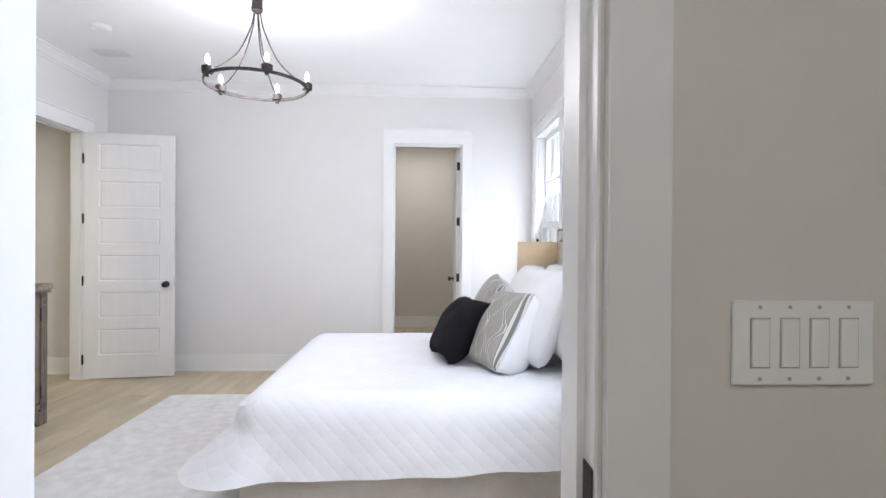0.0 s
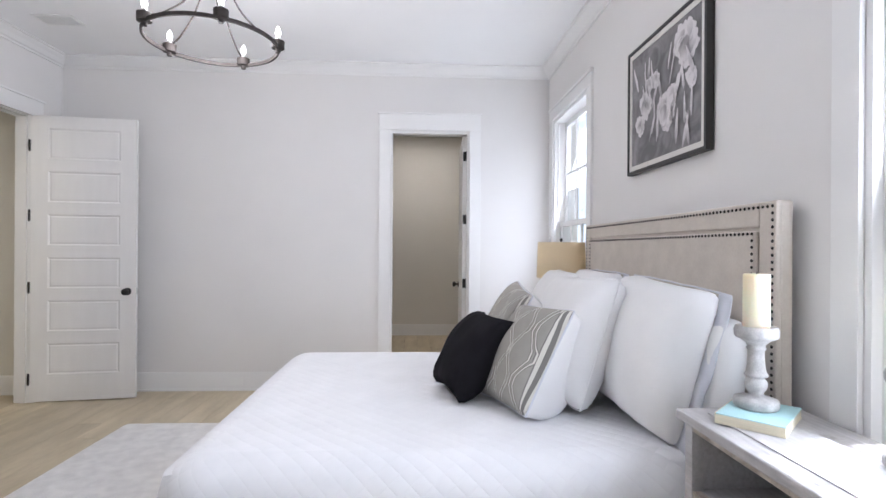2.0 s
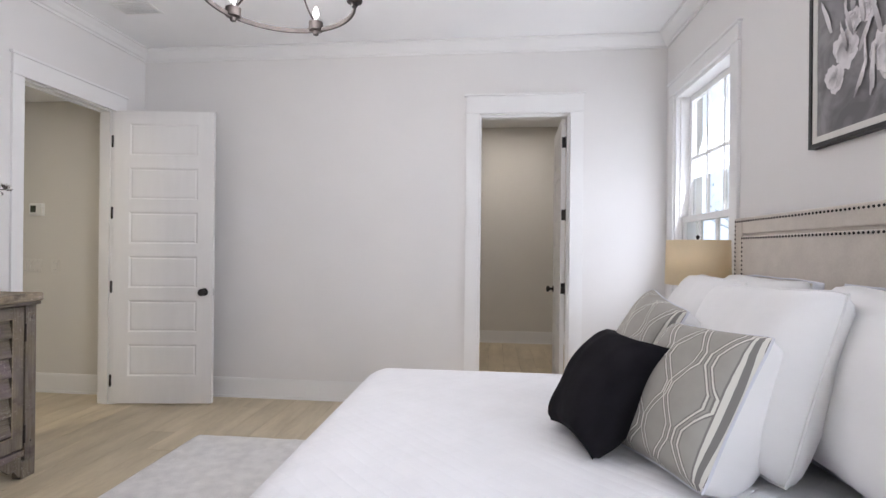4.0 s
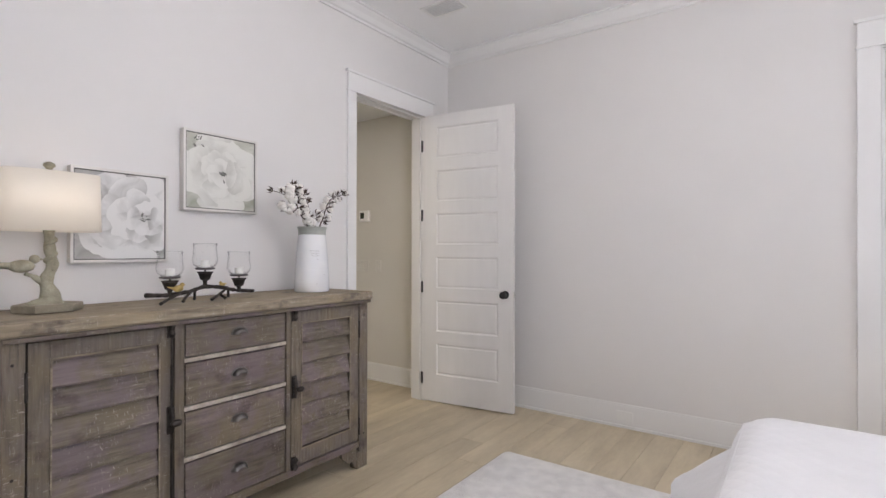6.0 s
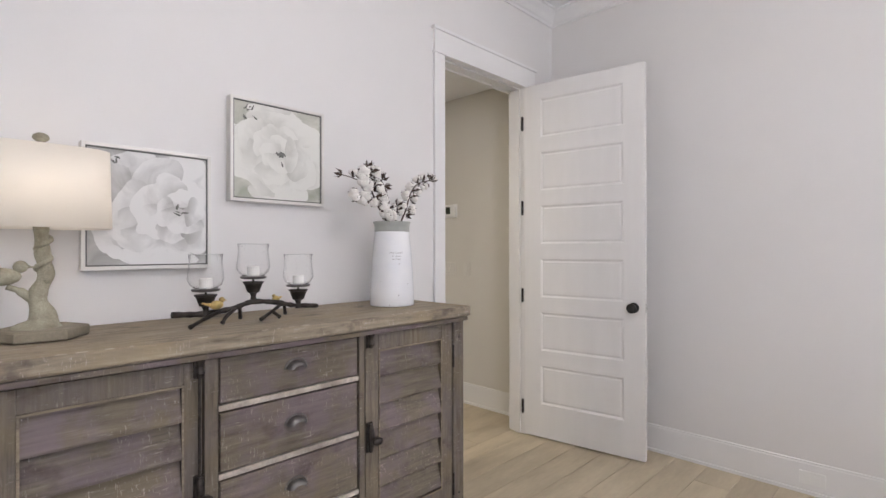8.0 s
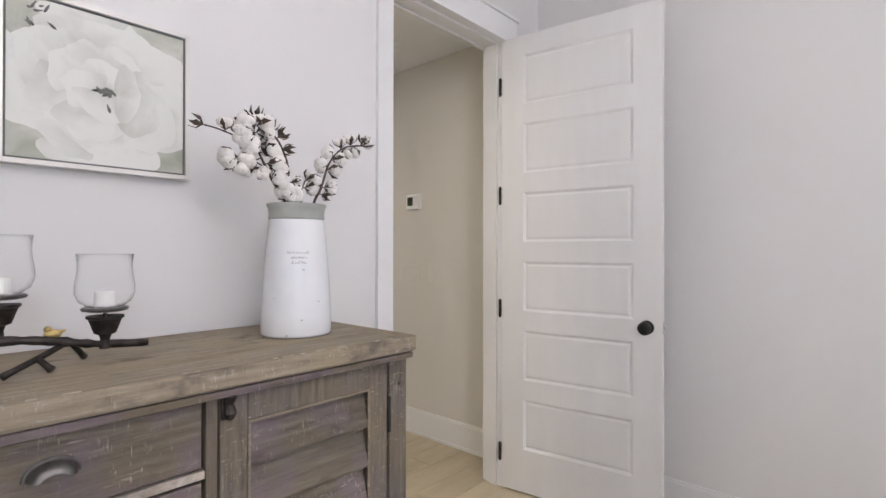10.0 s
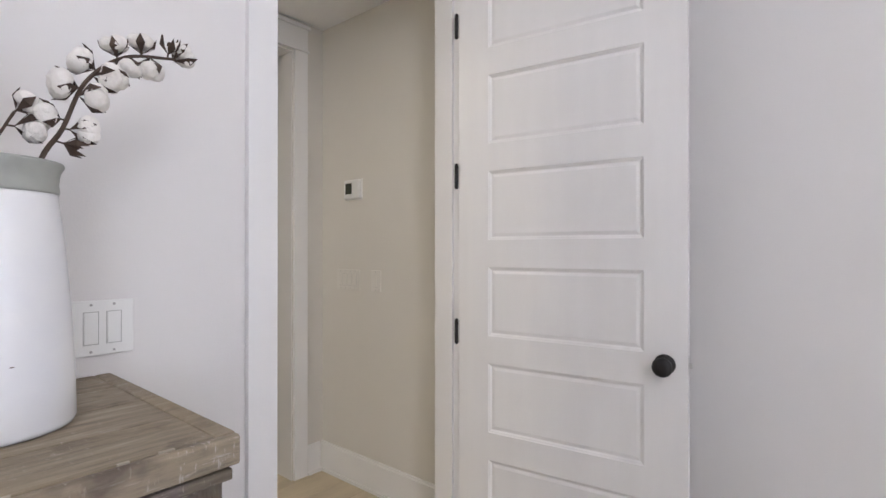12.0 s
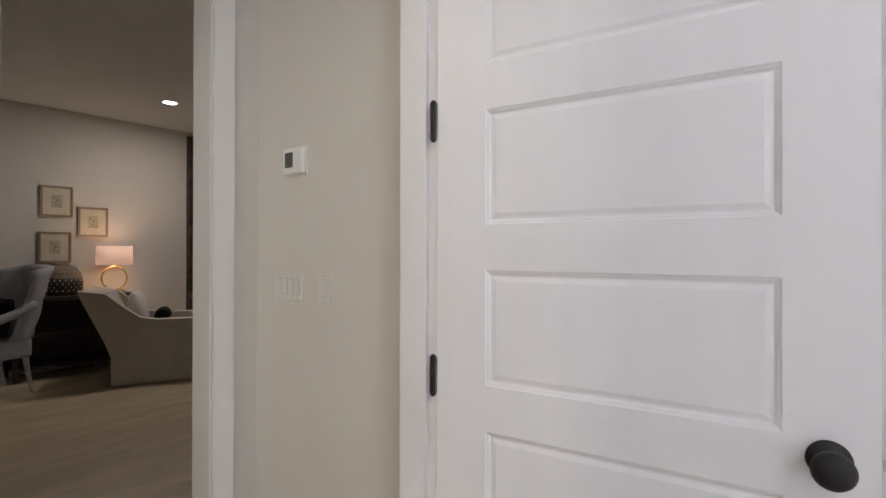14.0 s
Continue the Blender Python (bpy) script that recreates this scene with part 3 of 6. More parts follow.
def crown(name, axis, plane, side, lo, hi, z=H, s=0.095):
    """A crown moulding: a stepped, sloping profile swept along a wall."""
    prof = [(0.0, z - s), (0.012, z - s), (0.016, z - s + 0.014), (0.03, z - s + 0.022), (0.052, z - 0.045), (0.074, z - 0.024), (0.08, z - 0.014), (0.095, z - 0.012), (0.095, z - 0.0005), (0.0, z - 0.0005)]
    bm = bmesh.new()
    rings = []
    for i, u in enumerate((lo, hi)):
        ring = []
        for d, zz in prof:
            m = d if i == 0 else -d
            p = plane + side * d
            ring.append(bm.verts.new((p, u + m, zz) if axis == "x" else (u + m, p, zz)))
        rings.append(ring)
    k = len(prof)
    for i in range(k):
        bm.faces.new((rings[0][i], rings[0][(i + 1) % k], rings[1][(i + 1) % k], rings[1][i]))
    return trim_piece(name, bm, "white painted crown moulding")


crown("crown_north", "y", YN, -1, XW, XE)
crown("crown_west", "x", XW, 1, YS, YN)
crown("crown_east", "x", XE, -1, YS, YN)
crown("crown_south", "y", YS, 1, XW, XE)


def casing(name, axis, plane, side, lo, hi, head, w=CW, hw=0.15, sill=0.0, bottom=False):
    """Flat craftsman casing round an opening: two legs, a head board with a fillet and a thin cap."""
    bm = bmesh.new()

    def pc(u0, u1, z0, z1, t, t0=0.0):
        a, b = sorted((plane + side * t0, plane + side * t))
        if axis == "x":
            box(bm, a, b, u0, u1, z0, z1, bev=0.0015)
        else:
            box(bm, u0, u1, a, b, z0, z1, bev=0.0015)
    r = 0.006
    pc(lo - w - r, lo - r, sill, head + r, 0.018)
    pc(hi + r, hi + w + r, sill, head + r, 0.018)
    pc(lo - w - r - 0.008, hi + w + r + 0.008, head + r, head + r + 0.012, 0.024)
    pc(lo - w - r, hi + w + r, head + r + 0.012, head + hw - 0.012, 0.019)
    pc(lo - w - r - 0.014, hi + w + r + 0.014, head + hw - 0.012, head + hw + 0.006, 0.030)
    if bottom:
        pc(lo - w - r - 0.01, hi + w + r + 0.01, sill - 0.03, sill, 0.045)
        pc(lo - w - r, hi + w + r, sill - 0.11, sill - 0.03, 0.016)
    return trim_piece(name, bm, "white painted flat door casing with a capped head" if not bottom else "white painted flat window casing with sill")


def jamb(name, axis, a, b, lo, hi, head, stop=None):
    """The lining of an opening with its stop."""
    bm = bmesh.new()
    t = 0.004

    def pc(p0, p1, u0, u1, z0, z1):
        if axis == "x":
            box(bm, p0, p1, u0, u1, z0, z1)
        else:
            box(bm, u0, u1, p0, p1, z0, z1)
    pc(a, b, lo, lo + t, 0, head)
    pc(a, b, hi - t, hi, 0, head)
    pc(a, b, lo + t, hi - t, head - t, head)
    if stop:
        s0, s1 = stop
        pc(s0, s1, lo + t, lo + t + 0.011, 0, head - t)
        pc(s0, s1, hi - t - 0.011, hi - t, 0, head - t)
        pc(s0, s1, lo + t + 0.011, hi - t - 0.011, head - t - 0.011, head - t)
    return trim_piece(name, bm, "white painted door jamb")


casing("trim_closet_door", "y", YN, -1, *CD, DH, w=0.105, hw=0.165)
jamb("trim_closet_jamb", "y", YN - 0.002, YN + WT + 0.002, *CD, DH, stop=(YN + 0.02, YN + 0.06))
casing("trim_hall_door", "x", XW, 1, *HD, DH - 0.02, w=0.082, hw=0.15)
casing("trim_hall_door_back", "x", XW - WT - 0.006, -1, *HD, DH - 0.02, w=CW)
jamb("trim_hall_jamb", "x", XW - WT - 0.008, XW + 0.002, *HD, DH, stop=(XW - 0.09, XW - 0.045))
casing("trim_living_opening", "x", HALLW, 1, *LD, 2.42, w=0.085)
jamb("trim_living_jamb", "x", HALLW - 0.148, HALLW + 0.002, *LD, 2.42)
casing("trim_bath_door", "y", 0.539, -1, *BD, DH, w=0.085)
casing("trim_bath_door_inside", "y", YS, 1, *BD, DH, w=CW)
jamb("trim_bath_jamb", "y", 0.537, YS + 0.002, *BD, DH, stop=(0.577, 0.625))
casing("trim_east_window", "x", XE, -1, *W1, WZ[1], sill=WZ[0], bottom=True, hw=0.115)
casing("trim_near_window", "x", XE, -1, *W2, WZ[1], sill=WZ[0], bottom=True, hw=0.115)


def sash_window(name, y0, y1, z0, z1):
    """A white double-hung window with muntins; the outer sash is the upper one."""
    w = thing(name, pose(XE, (y0 + y1) / 2, z0), "white double-hung window with six panes in each sash", "window", "east windows", "structure")
    hy, hz = (y1 - y0) / 2, z1 - z0
    bm = bmesh.new()
    box(bm, -0.002, 0.15, -hy, -hy + 0.02, 0, hz)
    box(bm, -0.002, 0.15, hy - 0.02, hy, 0, hz)
    box(bm, -0.002, 0.15, -hy + 0.02, hy - 0.02, hz - 0.02, hz)
    box(bm, -0.002, 0.16, -hy + 0.02, hy - 0.02, 0, 0.025)
    box(bm, 0.03, 0.042, -hy + 0.02, -hy + 0.032, 0.025, hz - 0.02)
    box(bm, 0.03, 0.042, hy - 0.032, hy - 0.02, 0.025, hz - 0.02)
    part("window_frame", bm, TRIM, w)
    mid = hz * 0.462
    for k, (a, b, x) in enumerate(((0.03, mid + 0.02, 0.05), (mid - 0.02, hz - 0.022, 0.095))):
        bm = bmesh.new()
        f = 0.042
        box(bm, x, x + 0.035, -hy + 0.021, -hy + 0.021 + f, a, b)
        box(bm, x, x + 0.035, hy - 0.021 - f, hy - 0.021, a, b)
        box(bm, x, x + 0.035, -hy + 0.021 + f, hy - 0.021 - f, a, a + f)
        box(bm, x, x + 0.035, -hy + 0.021 + f, hy - 0.021 - f, b - f, b)
        iw = 2 * (hy - 0.021 - f)
        for i in (1, 2):
            c = -iw / 2 + iw * i / 3
            box(bm, x + 0.004, x + 0.03, c - 0.010, c + 0.010, a + f, b - f)
        zc = (a + b) / 2
        for i in range(3):
            box(bm, x + 0.004, x + 0.03, -iw / 2 + iw * i / 3 + (0.010 if i else 0), -iw / 2 + iw * (i + 1) / 3 - (0.010 if i < 2 else 0), zc - 0.010, zc + 0.010)
        sash = part("sash", bm, TRIM, w)
        for i in range(3):
            for j in range(2):
                p0 = -iw / 2 + iw * i / 3 + 0.011
                p1 = -iw / 2 + iw * (i + 1) / 3 - 0.011
                q0 = a + f if j == 0 else zc + 0.011
                q1 = zc - 0.011 if j == 0 else b - f
                g = part("pane", B(x + 0.015, x + 0.018, p0, p1, q0, q1), GLASS, sash)
                g.visible_shadow = False
    return w


sash_window("window_1", *W1, *WZ)
sash_window("window_2", *W2, *WZ)

# ---- doors ----


def panel_door(name, m, width, height, hinges_z, label, knob_back=True, flip=1):
    """A white six-panel door leaf; local x runs from the hinges to the lock, the seen face is at y = 0 and it is 35 mm deep."""
    d = thing(name, m, label, "door", "", "structure")
    T = 0.035
    st, pr = 0.128, []
    for i in range(6):
        z0 = 0.226 + i * 0.3655
        pr.append((z0, z0 + 0.262))
    bm = bmesh.new()
    box(bm, 0, st, 0, T, 0, height)
    box(bm, width - st, width, 0, T, 0, height)
    zs = [0.0] + [z for p in pr for z in p] + [height]
    for i in range(0, len(zs), 2):
        box(bm, st, width - st, 0, T, zs[i], zs[i + 1])
    part("leaf", bm, DOORW, d, "white painted stiles and rails")
    for z0, z1 in pr:
        bm = bmesh.new()
        for y, sg in ((0, 1), (T, -1)):
            rects = []
            for inset, dep in ((0, 0.0005), (0.003, 0.003), (0.007, 0.0048), (0.011, 0.0085), (0.015, 0.0085), (0.025, 0.0052)):
                rects.append([bm.verts.new((x, y + sg * dep, z)) for x, z in ((st + inset, z0 + inset), (width - st - inset, z0 + inset), (width - st - inset, z1 - inset), (st + inset, z1 - inset))])
            for a, b in zip(rects, rects[1:]):
                for k in range(4):
                    bm.faces.new((a[k], a[(k + 1) % 4], b[(k + 1) % 4], b[k]))
            bm.faces.new(rects[-1])
        part("panel", bm, DOORW, d)
    kx, kz = width - 0.066, 0.926
    for y, sg in ((0, -1), (T, 1)):
        rot = Matrix.Translation((kx, y, kz)) @ Euler((radians(90 * -sg), 0, 0)).to_matrix().to_4x4()
        k = part("door_knob", lathe([(0.0, 0.0), (0.031, 0.0), (0.032, 0.004), (0.026, 0.009), (0.012, 0.012), (0.010, 0.03), (0.018, 0.036), (0.0285, 0.046), (0.030, 0.056), (0.024, 0.066), (0.010, 0.070), (0.0, 0.0705)], 28), BLACK, d, "dark bronze round knob", smooth=True, at=rot)
    part("latch_plate", B(width + 0.0002, width + 0.0015, 0.005, 0.030, kz - 0.028, kz + 0.028), STEEL, d, "steel latch plate")
    part("latch_bolt", B(width + 0.0016, width + 0.011, 0.012, 0.023, kz - 0.008, kz + 0.008, bev=0.002), STEEL, d, "steel latch bolt")
    for hz in hinges_z:
        bm = lathe([(0.0, hz - 0.05), (0.004, hz - 0.05), (0.0065, hz - 0.046), (0.0065, hz + 0.046), (0.004, hz + 0.05), (0.0, hz + 0.05)], 12, c=(-0.009, -0.004 * flip))
        box(bm, -0.0022, -0.0006, 0.0, 0.03, hz - 0.045, hz + 0.045)
        box(bm, -0.0165, -0.0100, -0.0065, -0.0030, hz - 0.045, hz + 0.045)
        part("hinge", bm, BLACK, d, "dark bronze butt hinge")
    return d


ang = 7.6
panel_door("door_1", pose(-3.139, 4.952, 0.012, 0, 0, ang), 0.814, 2.42, (0.19, 0.964, 1.574, 2.165), "white six-panel door standing open into the bedroom, dark knob")
panel_door("door_2", pose(0.588, 5.443, 0.012, 0, 0, 88), 0.725, 2.42, (0.19, 0.979, 1.604, 2.22), "white six-panel door standing open into the closet")

# strike plate on the bath jamb
bm = B(BD[1] - 0.0062, BD[1] - 0.0042, 0.541, 0.576, 0.94, 1.035, bev=0.0006)
box(bm, BD[1] - 0.0068, BD[1] - 0.0063, 0.548, 0.560, 0.965, 1.010)
setting("strike_plate", bm, BLACK, "black strike plate on the white jamb", "strike plate")

# ---- plates, devices ----


def wall_plate(name, m, gangs, label, category="light switch", group="", plastic=None):
    """A plate with rocker switches, in its own x-z plane, facing -y."""
    w = 0.033 + 0.0412 * gangs
    plastic = plastic or PLATE
    t = thing(name, m, label, category, group)
    part("plate", B(-w / 2, w / 2, -0.006, 0, -0.057, 0.057, bev=0.0025), plastic, t)
    for i in range(gangs):
        c = (i - (gangs - 1) / 2) * 0.0412
        r = part("rocker", B(c - 0.0122, c + 0.0122, -0.0085, -0.0062, -0.032, 0.032, bev=0.001), plastic, t)
        bm = bmesh.new()
        for a in ((c - 0.0139, c - 0.0127, -0.0338, 0.0338), (c + 0.0127, c + 0.0139, -0.0338, 0.0338), (c - 0.0127, c + 0.0127, -0.0338, -0.0325), (c - 0.0127, c + 0.0127, 0.0325, 0.0338)):
            box(bm, a[0], a[1], -0.0066, -0.0061, a[2], a[3])
        part("switch_gap", bm, SEAM, t, "grey gap round the rocker")
        for z in (-0.048, 0.048):
            part("screw", lathe([(0.0, 0), (0.0028, 0), (0.0028, 0.0008), (0.0, 0.0008)], 8), SEAM, t, at=pose(c, -0.0061, z, 90))
    return t


wall_plate("switch_plate", pose(0.638, 0.539, 1.204), 4, "white four-gang rocker switch plate on the greige wall", group="switch plates")
wall_plate("switch_plate", pose(-4.14, HALLN, 1.13), 4, "white four-gang rocker switch plate in the hall", group="switch plates", plastic=ALMOND)
wall_plate("switch_plate", pose(-3.91, HALLN, 1.13), 1, "white single rocker switch plate in the hall", group="switch plates", plastic=ALMOND)
wall_plate("switch_plate", pose(XW, 3.745, 1.135, 0, 0, 90), 2, "white two-gang rocker switch plate above the sideboard", group="switch plates")

t = thing("outlet", pose(-1.55, YN - 0.0145, 0.085), "white duplex outlet set sideways in the baseboard", "outlet")
part("plate", B(-0.057, 0.057, -0.005, 0, -0.035, 0.035, bev=0.002), PLATE, t)
for c in (-0.022, 0.022):
    part("socket", B(c - 0.013, c + 0.013, -0.0065, -0.0052, -0.017, 0.017, bev=0.0005), PLATE, t)

t = thing("thermostat", pose(-4.09, HALLN, 1.632), "white wall thermostat with a small grey screen", "thermostat")
part("housing", B(-0.062, 0.062, -0.026, -0.004, -0.052, 0.052, bev=0.006), PLATE, t)
part("screen", B(-0.046, 0.006, -0.0275, -0.0262, -0.026, 0.034), SCREEN, t, "dark grey screen")
part("back_plate", B(-0.068, 0.068, -0.004, 0, -0.057, 0.057), PLATE, t)


def disc_thing(name, x, y, z, r, label, category, lit=False):
    t = thing(name, pose(x, y, z), label, category)
    if lit:
        part("trim_ring", lathe([(r * 0.78, -0.002), (r * 0.84, -0.007), (r, -0.004), (r, 0.0), (r * 0.78, 0.0)], 32), PLATE, t)
        part("lens", lathe([(0.0, -0.003), (r * 0.76, -0.003), (r * 0.76, 0.0), (0.0, 0.0)], 32), DISC, t, "lit white lens")
    else:
        part("base", lathe([(0.0, -0.012), (r, -0.012), (r, 0.0), (0.0, 0.0)], 32), PLATE, t)
        part("cover", lathe([(0.0, -0.036), (r * 0.6, -0.035), (r * 0.86, -0.028), (r * 0.92, -0.0125), (0.0, -0.0125)], 32), PLATE, t)
    return t


disc_thing("smoke_detector", -2.38, 3.96, H, 0.075, "white round smoke detector on the ceiling", "smoke detector")
disc_thing("smoke_detector", -3.95, 4.86, HALLH, 0.07, "white round smoke detector on the hall ceiling", "smoke detector")
disc_thing("recessed_light", 0.18, 7.56, H, 0.085, "lit recessed downlight in the closet ceiling", "recessed light", True)
disc_thing("recessed_light", -7.80, 6.26, LH, 0.085, "lit recessed downlight in the living room ceiling", "recessed light", True)
# unseen fixture added as a source for the hall's warm light
disc_thing("recessed_light", -3.85, 3.2, HALLH, 0.085, "recessed downlight added out of view to light the hall", "recessed light", True)
# added fixture out of view, only to brighten the bath side
disc_thing("recessed_light", 0.2, -0.9, 2.75, 0.085, "unseen recessed downlight added to light the bath", "recessed light", True)
lamp("closet_downlight", "AREA", pose(0.18, 7.30, H - 0.02), 14.5, (1, 0.90, 0.76), sx=0.3, sy=0.3)
lamp("living_downlight", "AREA", pose(-7.80, 6.26, LH - 0.02), 13, (1, 0.85, 0.66), sx=0.14, sy=0.14)
# lights the hall from the added, unseen fixture
lamp("hall_fill_light", "AREA", pose(-3.85, 3.2, HALLH - 0.02), 16, (1, 0.90, 0.68), sx=0.14, sy=0.14)
# fill light of the added bath fixture
lamp("bath_fill_light", "AREA", pose(0.2, -0.9, 2.73), 11.5, (1, 0.95, 0.86), sx=0.14, sy=0.14)

t = thing("ceiling_vent", pose(-2.62, 4.52, H), "white ceiling air register with thin slats", "air vent")
bm = bmesh.new()
for a in ((-0.15, 0.15, -0.09, -0.07), (-0.15, 0.15, 0.07, 0.09), (-0.15, -0.13, -0.07, 0.07), (0.13, 0.15, -0.07, 0.07)):
    box(bm, *a, -0.006, 0)
part("frame", bm, PLATE, t)
for i in range(7):
    part("slat", B(-0.13, 0.13, -0.006, 0.006, -0.0015, 0.0015), PLATE, t, at=pose(0, -0.06 + i * 0.02, -0.006, 35))

# ---- chandelier ----


def chandelier():
    c = thing("chandelier", pose(-0.904, 3.115, 2.345), "dark bronze ring chandelier with five lit candle bulbs", "chandelier")
    R = 0.308
    bm = bmesh.new()
    n = 72
    rings = []
    for i in range(n):
        a = 2 * math.pi * i / n
        rings.append([bm.verts.new(((R + dr) * math.cos(a), (R + dr) * math.sin(a), dz)) for dr, dz in ((-0.005, -0.009), (0.005, -0.009), (0.005, 0.009), (-0.005, 0.009))])
    for i in range(n):
        for k in range(4):
            bm.faces.new((rings[i][k], rings[i][(k + 1) % 4], rings[(i + 1) % n][(k + 1) % 4], rings[(i + 1) % n][k]))
    part("ring", bm, BRONZE, c, "dark iron ring")
    part("hub", lathe([(0.0, 0.462), (0.024, 0.462), (0.029, 0.468), (0.035, 0.472), (0.036, 0.492), (0.033, 0.496), (0.033, 0.545), (0.036, 0.549), (0.034, 0.562), (0.014, 0.568), (0.008, 0.60), (0.0, 0.60)], 20), BRONZE, c, "dark turned hub", smooth=False)
    part("stem", tube([(0, 0, 0.59), (0, 0, 0.69)], 0.006), BRONZE, c)
    part("canopy", lathe([(0.0, 0.672), (0.05, 0.675), (0.064, 0.69), (0.065, 0.705), (0.0, 0.705)], 28), BRONZE, c)
    for k in range(5):
        a = radians(9.8 + 72 * k)
        ca, sa = math.cos(a), math.sin(a)
        arm = curve_pts([(0.018 * ca, 0.018 * sa, 0.47), (0.040 * ca, 0.040 * sa, 0.36), (0.12 * ca, 0.12 * sa, 0.18), (0.22 * ca, 0.22 * sa, 0.075), (0.287 * ca, 0.287 * sa, 0.035)], 6)
        part("arm", tube(arm, 0.0042, 6), BRONZE, c)
        cup = part("cup", lathe([(0.0, -0.022), (0.012, -0.022), (0.014, -0.006), (0.032, -0.002), (0.033, 0.036), (0.029, 0.038), (0.028, 0.03), (0.0, 0.03)], 20), BRONZE, c, "dark iron candle cup", at=pose(R * ca, R * sa, 0))
        part("socket", lathe([(0.0, 0.03), (0.011, 0.03), (0.011, 0.056), (0.0, 0.056)], 12), STEEL, cup)
        part("bulb", lathe([(0.0, 0.0565), (0.008, 0.058), (0.0125, 0.070), (0.0135, 0.080), (0.011, 0.094), (0.005, 0.109), (0.0, 0.113)], 14), BULB, cup, "lit flame-shaped bulb", smooth=True)
    return c


chandelier()
lamp("chandelier_light", "POINT", pose(-0.904, 3.115, 2.41), 42, (1, 0.93, 0.86), r=0.3)

# ---- bed ----
BY0, BY1, BX0, BX1, BZ = 2.165, 3.97, -0.73, 1.255, 0.645


def cushion(bm, w, h, t, puff=2.6, ears=0.035, n=22, sides=(-1, 1)):
    """A plump cushion: width w along x, height h along z from 0, thickness t along y, corners pulled out."""
    uv = bm.loops.layers.uv.new("UVMap")
    for side in sides:
        grid = []
        for j in range(n + 1):
            row = []
            for i in range(n + 1):
                u, v = i / n * 2 - 1, j / n * 2 - 1
                th = max(0.0, (1 - abs(u) ** puff)) ** 0.5 * max(0.0, (1 - abs(v) ** puff)) ** 0.5
                pin = 1 - ears * (1 - abs(u) ** 3) * abs(v) ** 3 * 2
                pin2 = 1 - ears * (1 - abs(v) ** 3) * abs(u) ** 3 * 2
                soft = 1 - 0.075 * abs(u * v) ** 5
                x = u * w / 2 * pin2 * soft
                z = h / 2 + v * h / 2 * pin * soft
                wr = 0.022 * noise.noise(Vector((x * 5, z * 5, side * 3 + w * 7))) + 0.008 * noise.noise(Vector((x * 24, z * 8, side + h * 9)))
                edge = max(abs(u), abs(v)) ** 5
                wr += 0.012 * edge * noise.noise(Vector((x * 30, z * 30, side * 5)))
                row.append(bm.verts.new((x, side * (t / 2 * th + 0.003 + wr * th), z)))
            grid.append(row)
        for j in range(n):
            for i in range(n):
                q = (grid[j][i], grid[j][i + 1], grid[j + 1][i + 1], grid[j + 1][i])
                f = bm.faces.new(q if side < 0 else q[::-1])
                for lp in f.loops:
                    lp[uv].uv = (lp.vert.co.x / w + 0.5, lp.vert.co.z / h)
    bmesh.ops.remove_doubles(bm, verts=bm.verts, dist=0.0065)
    return bm


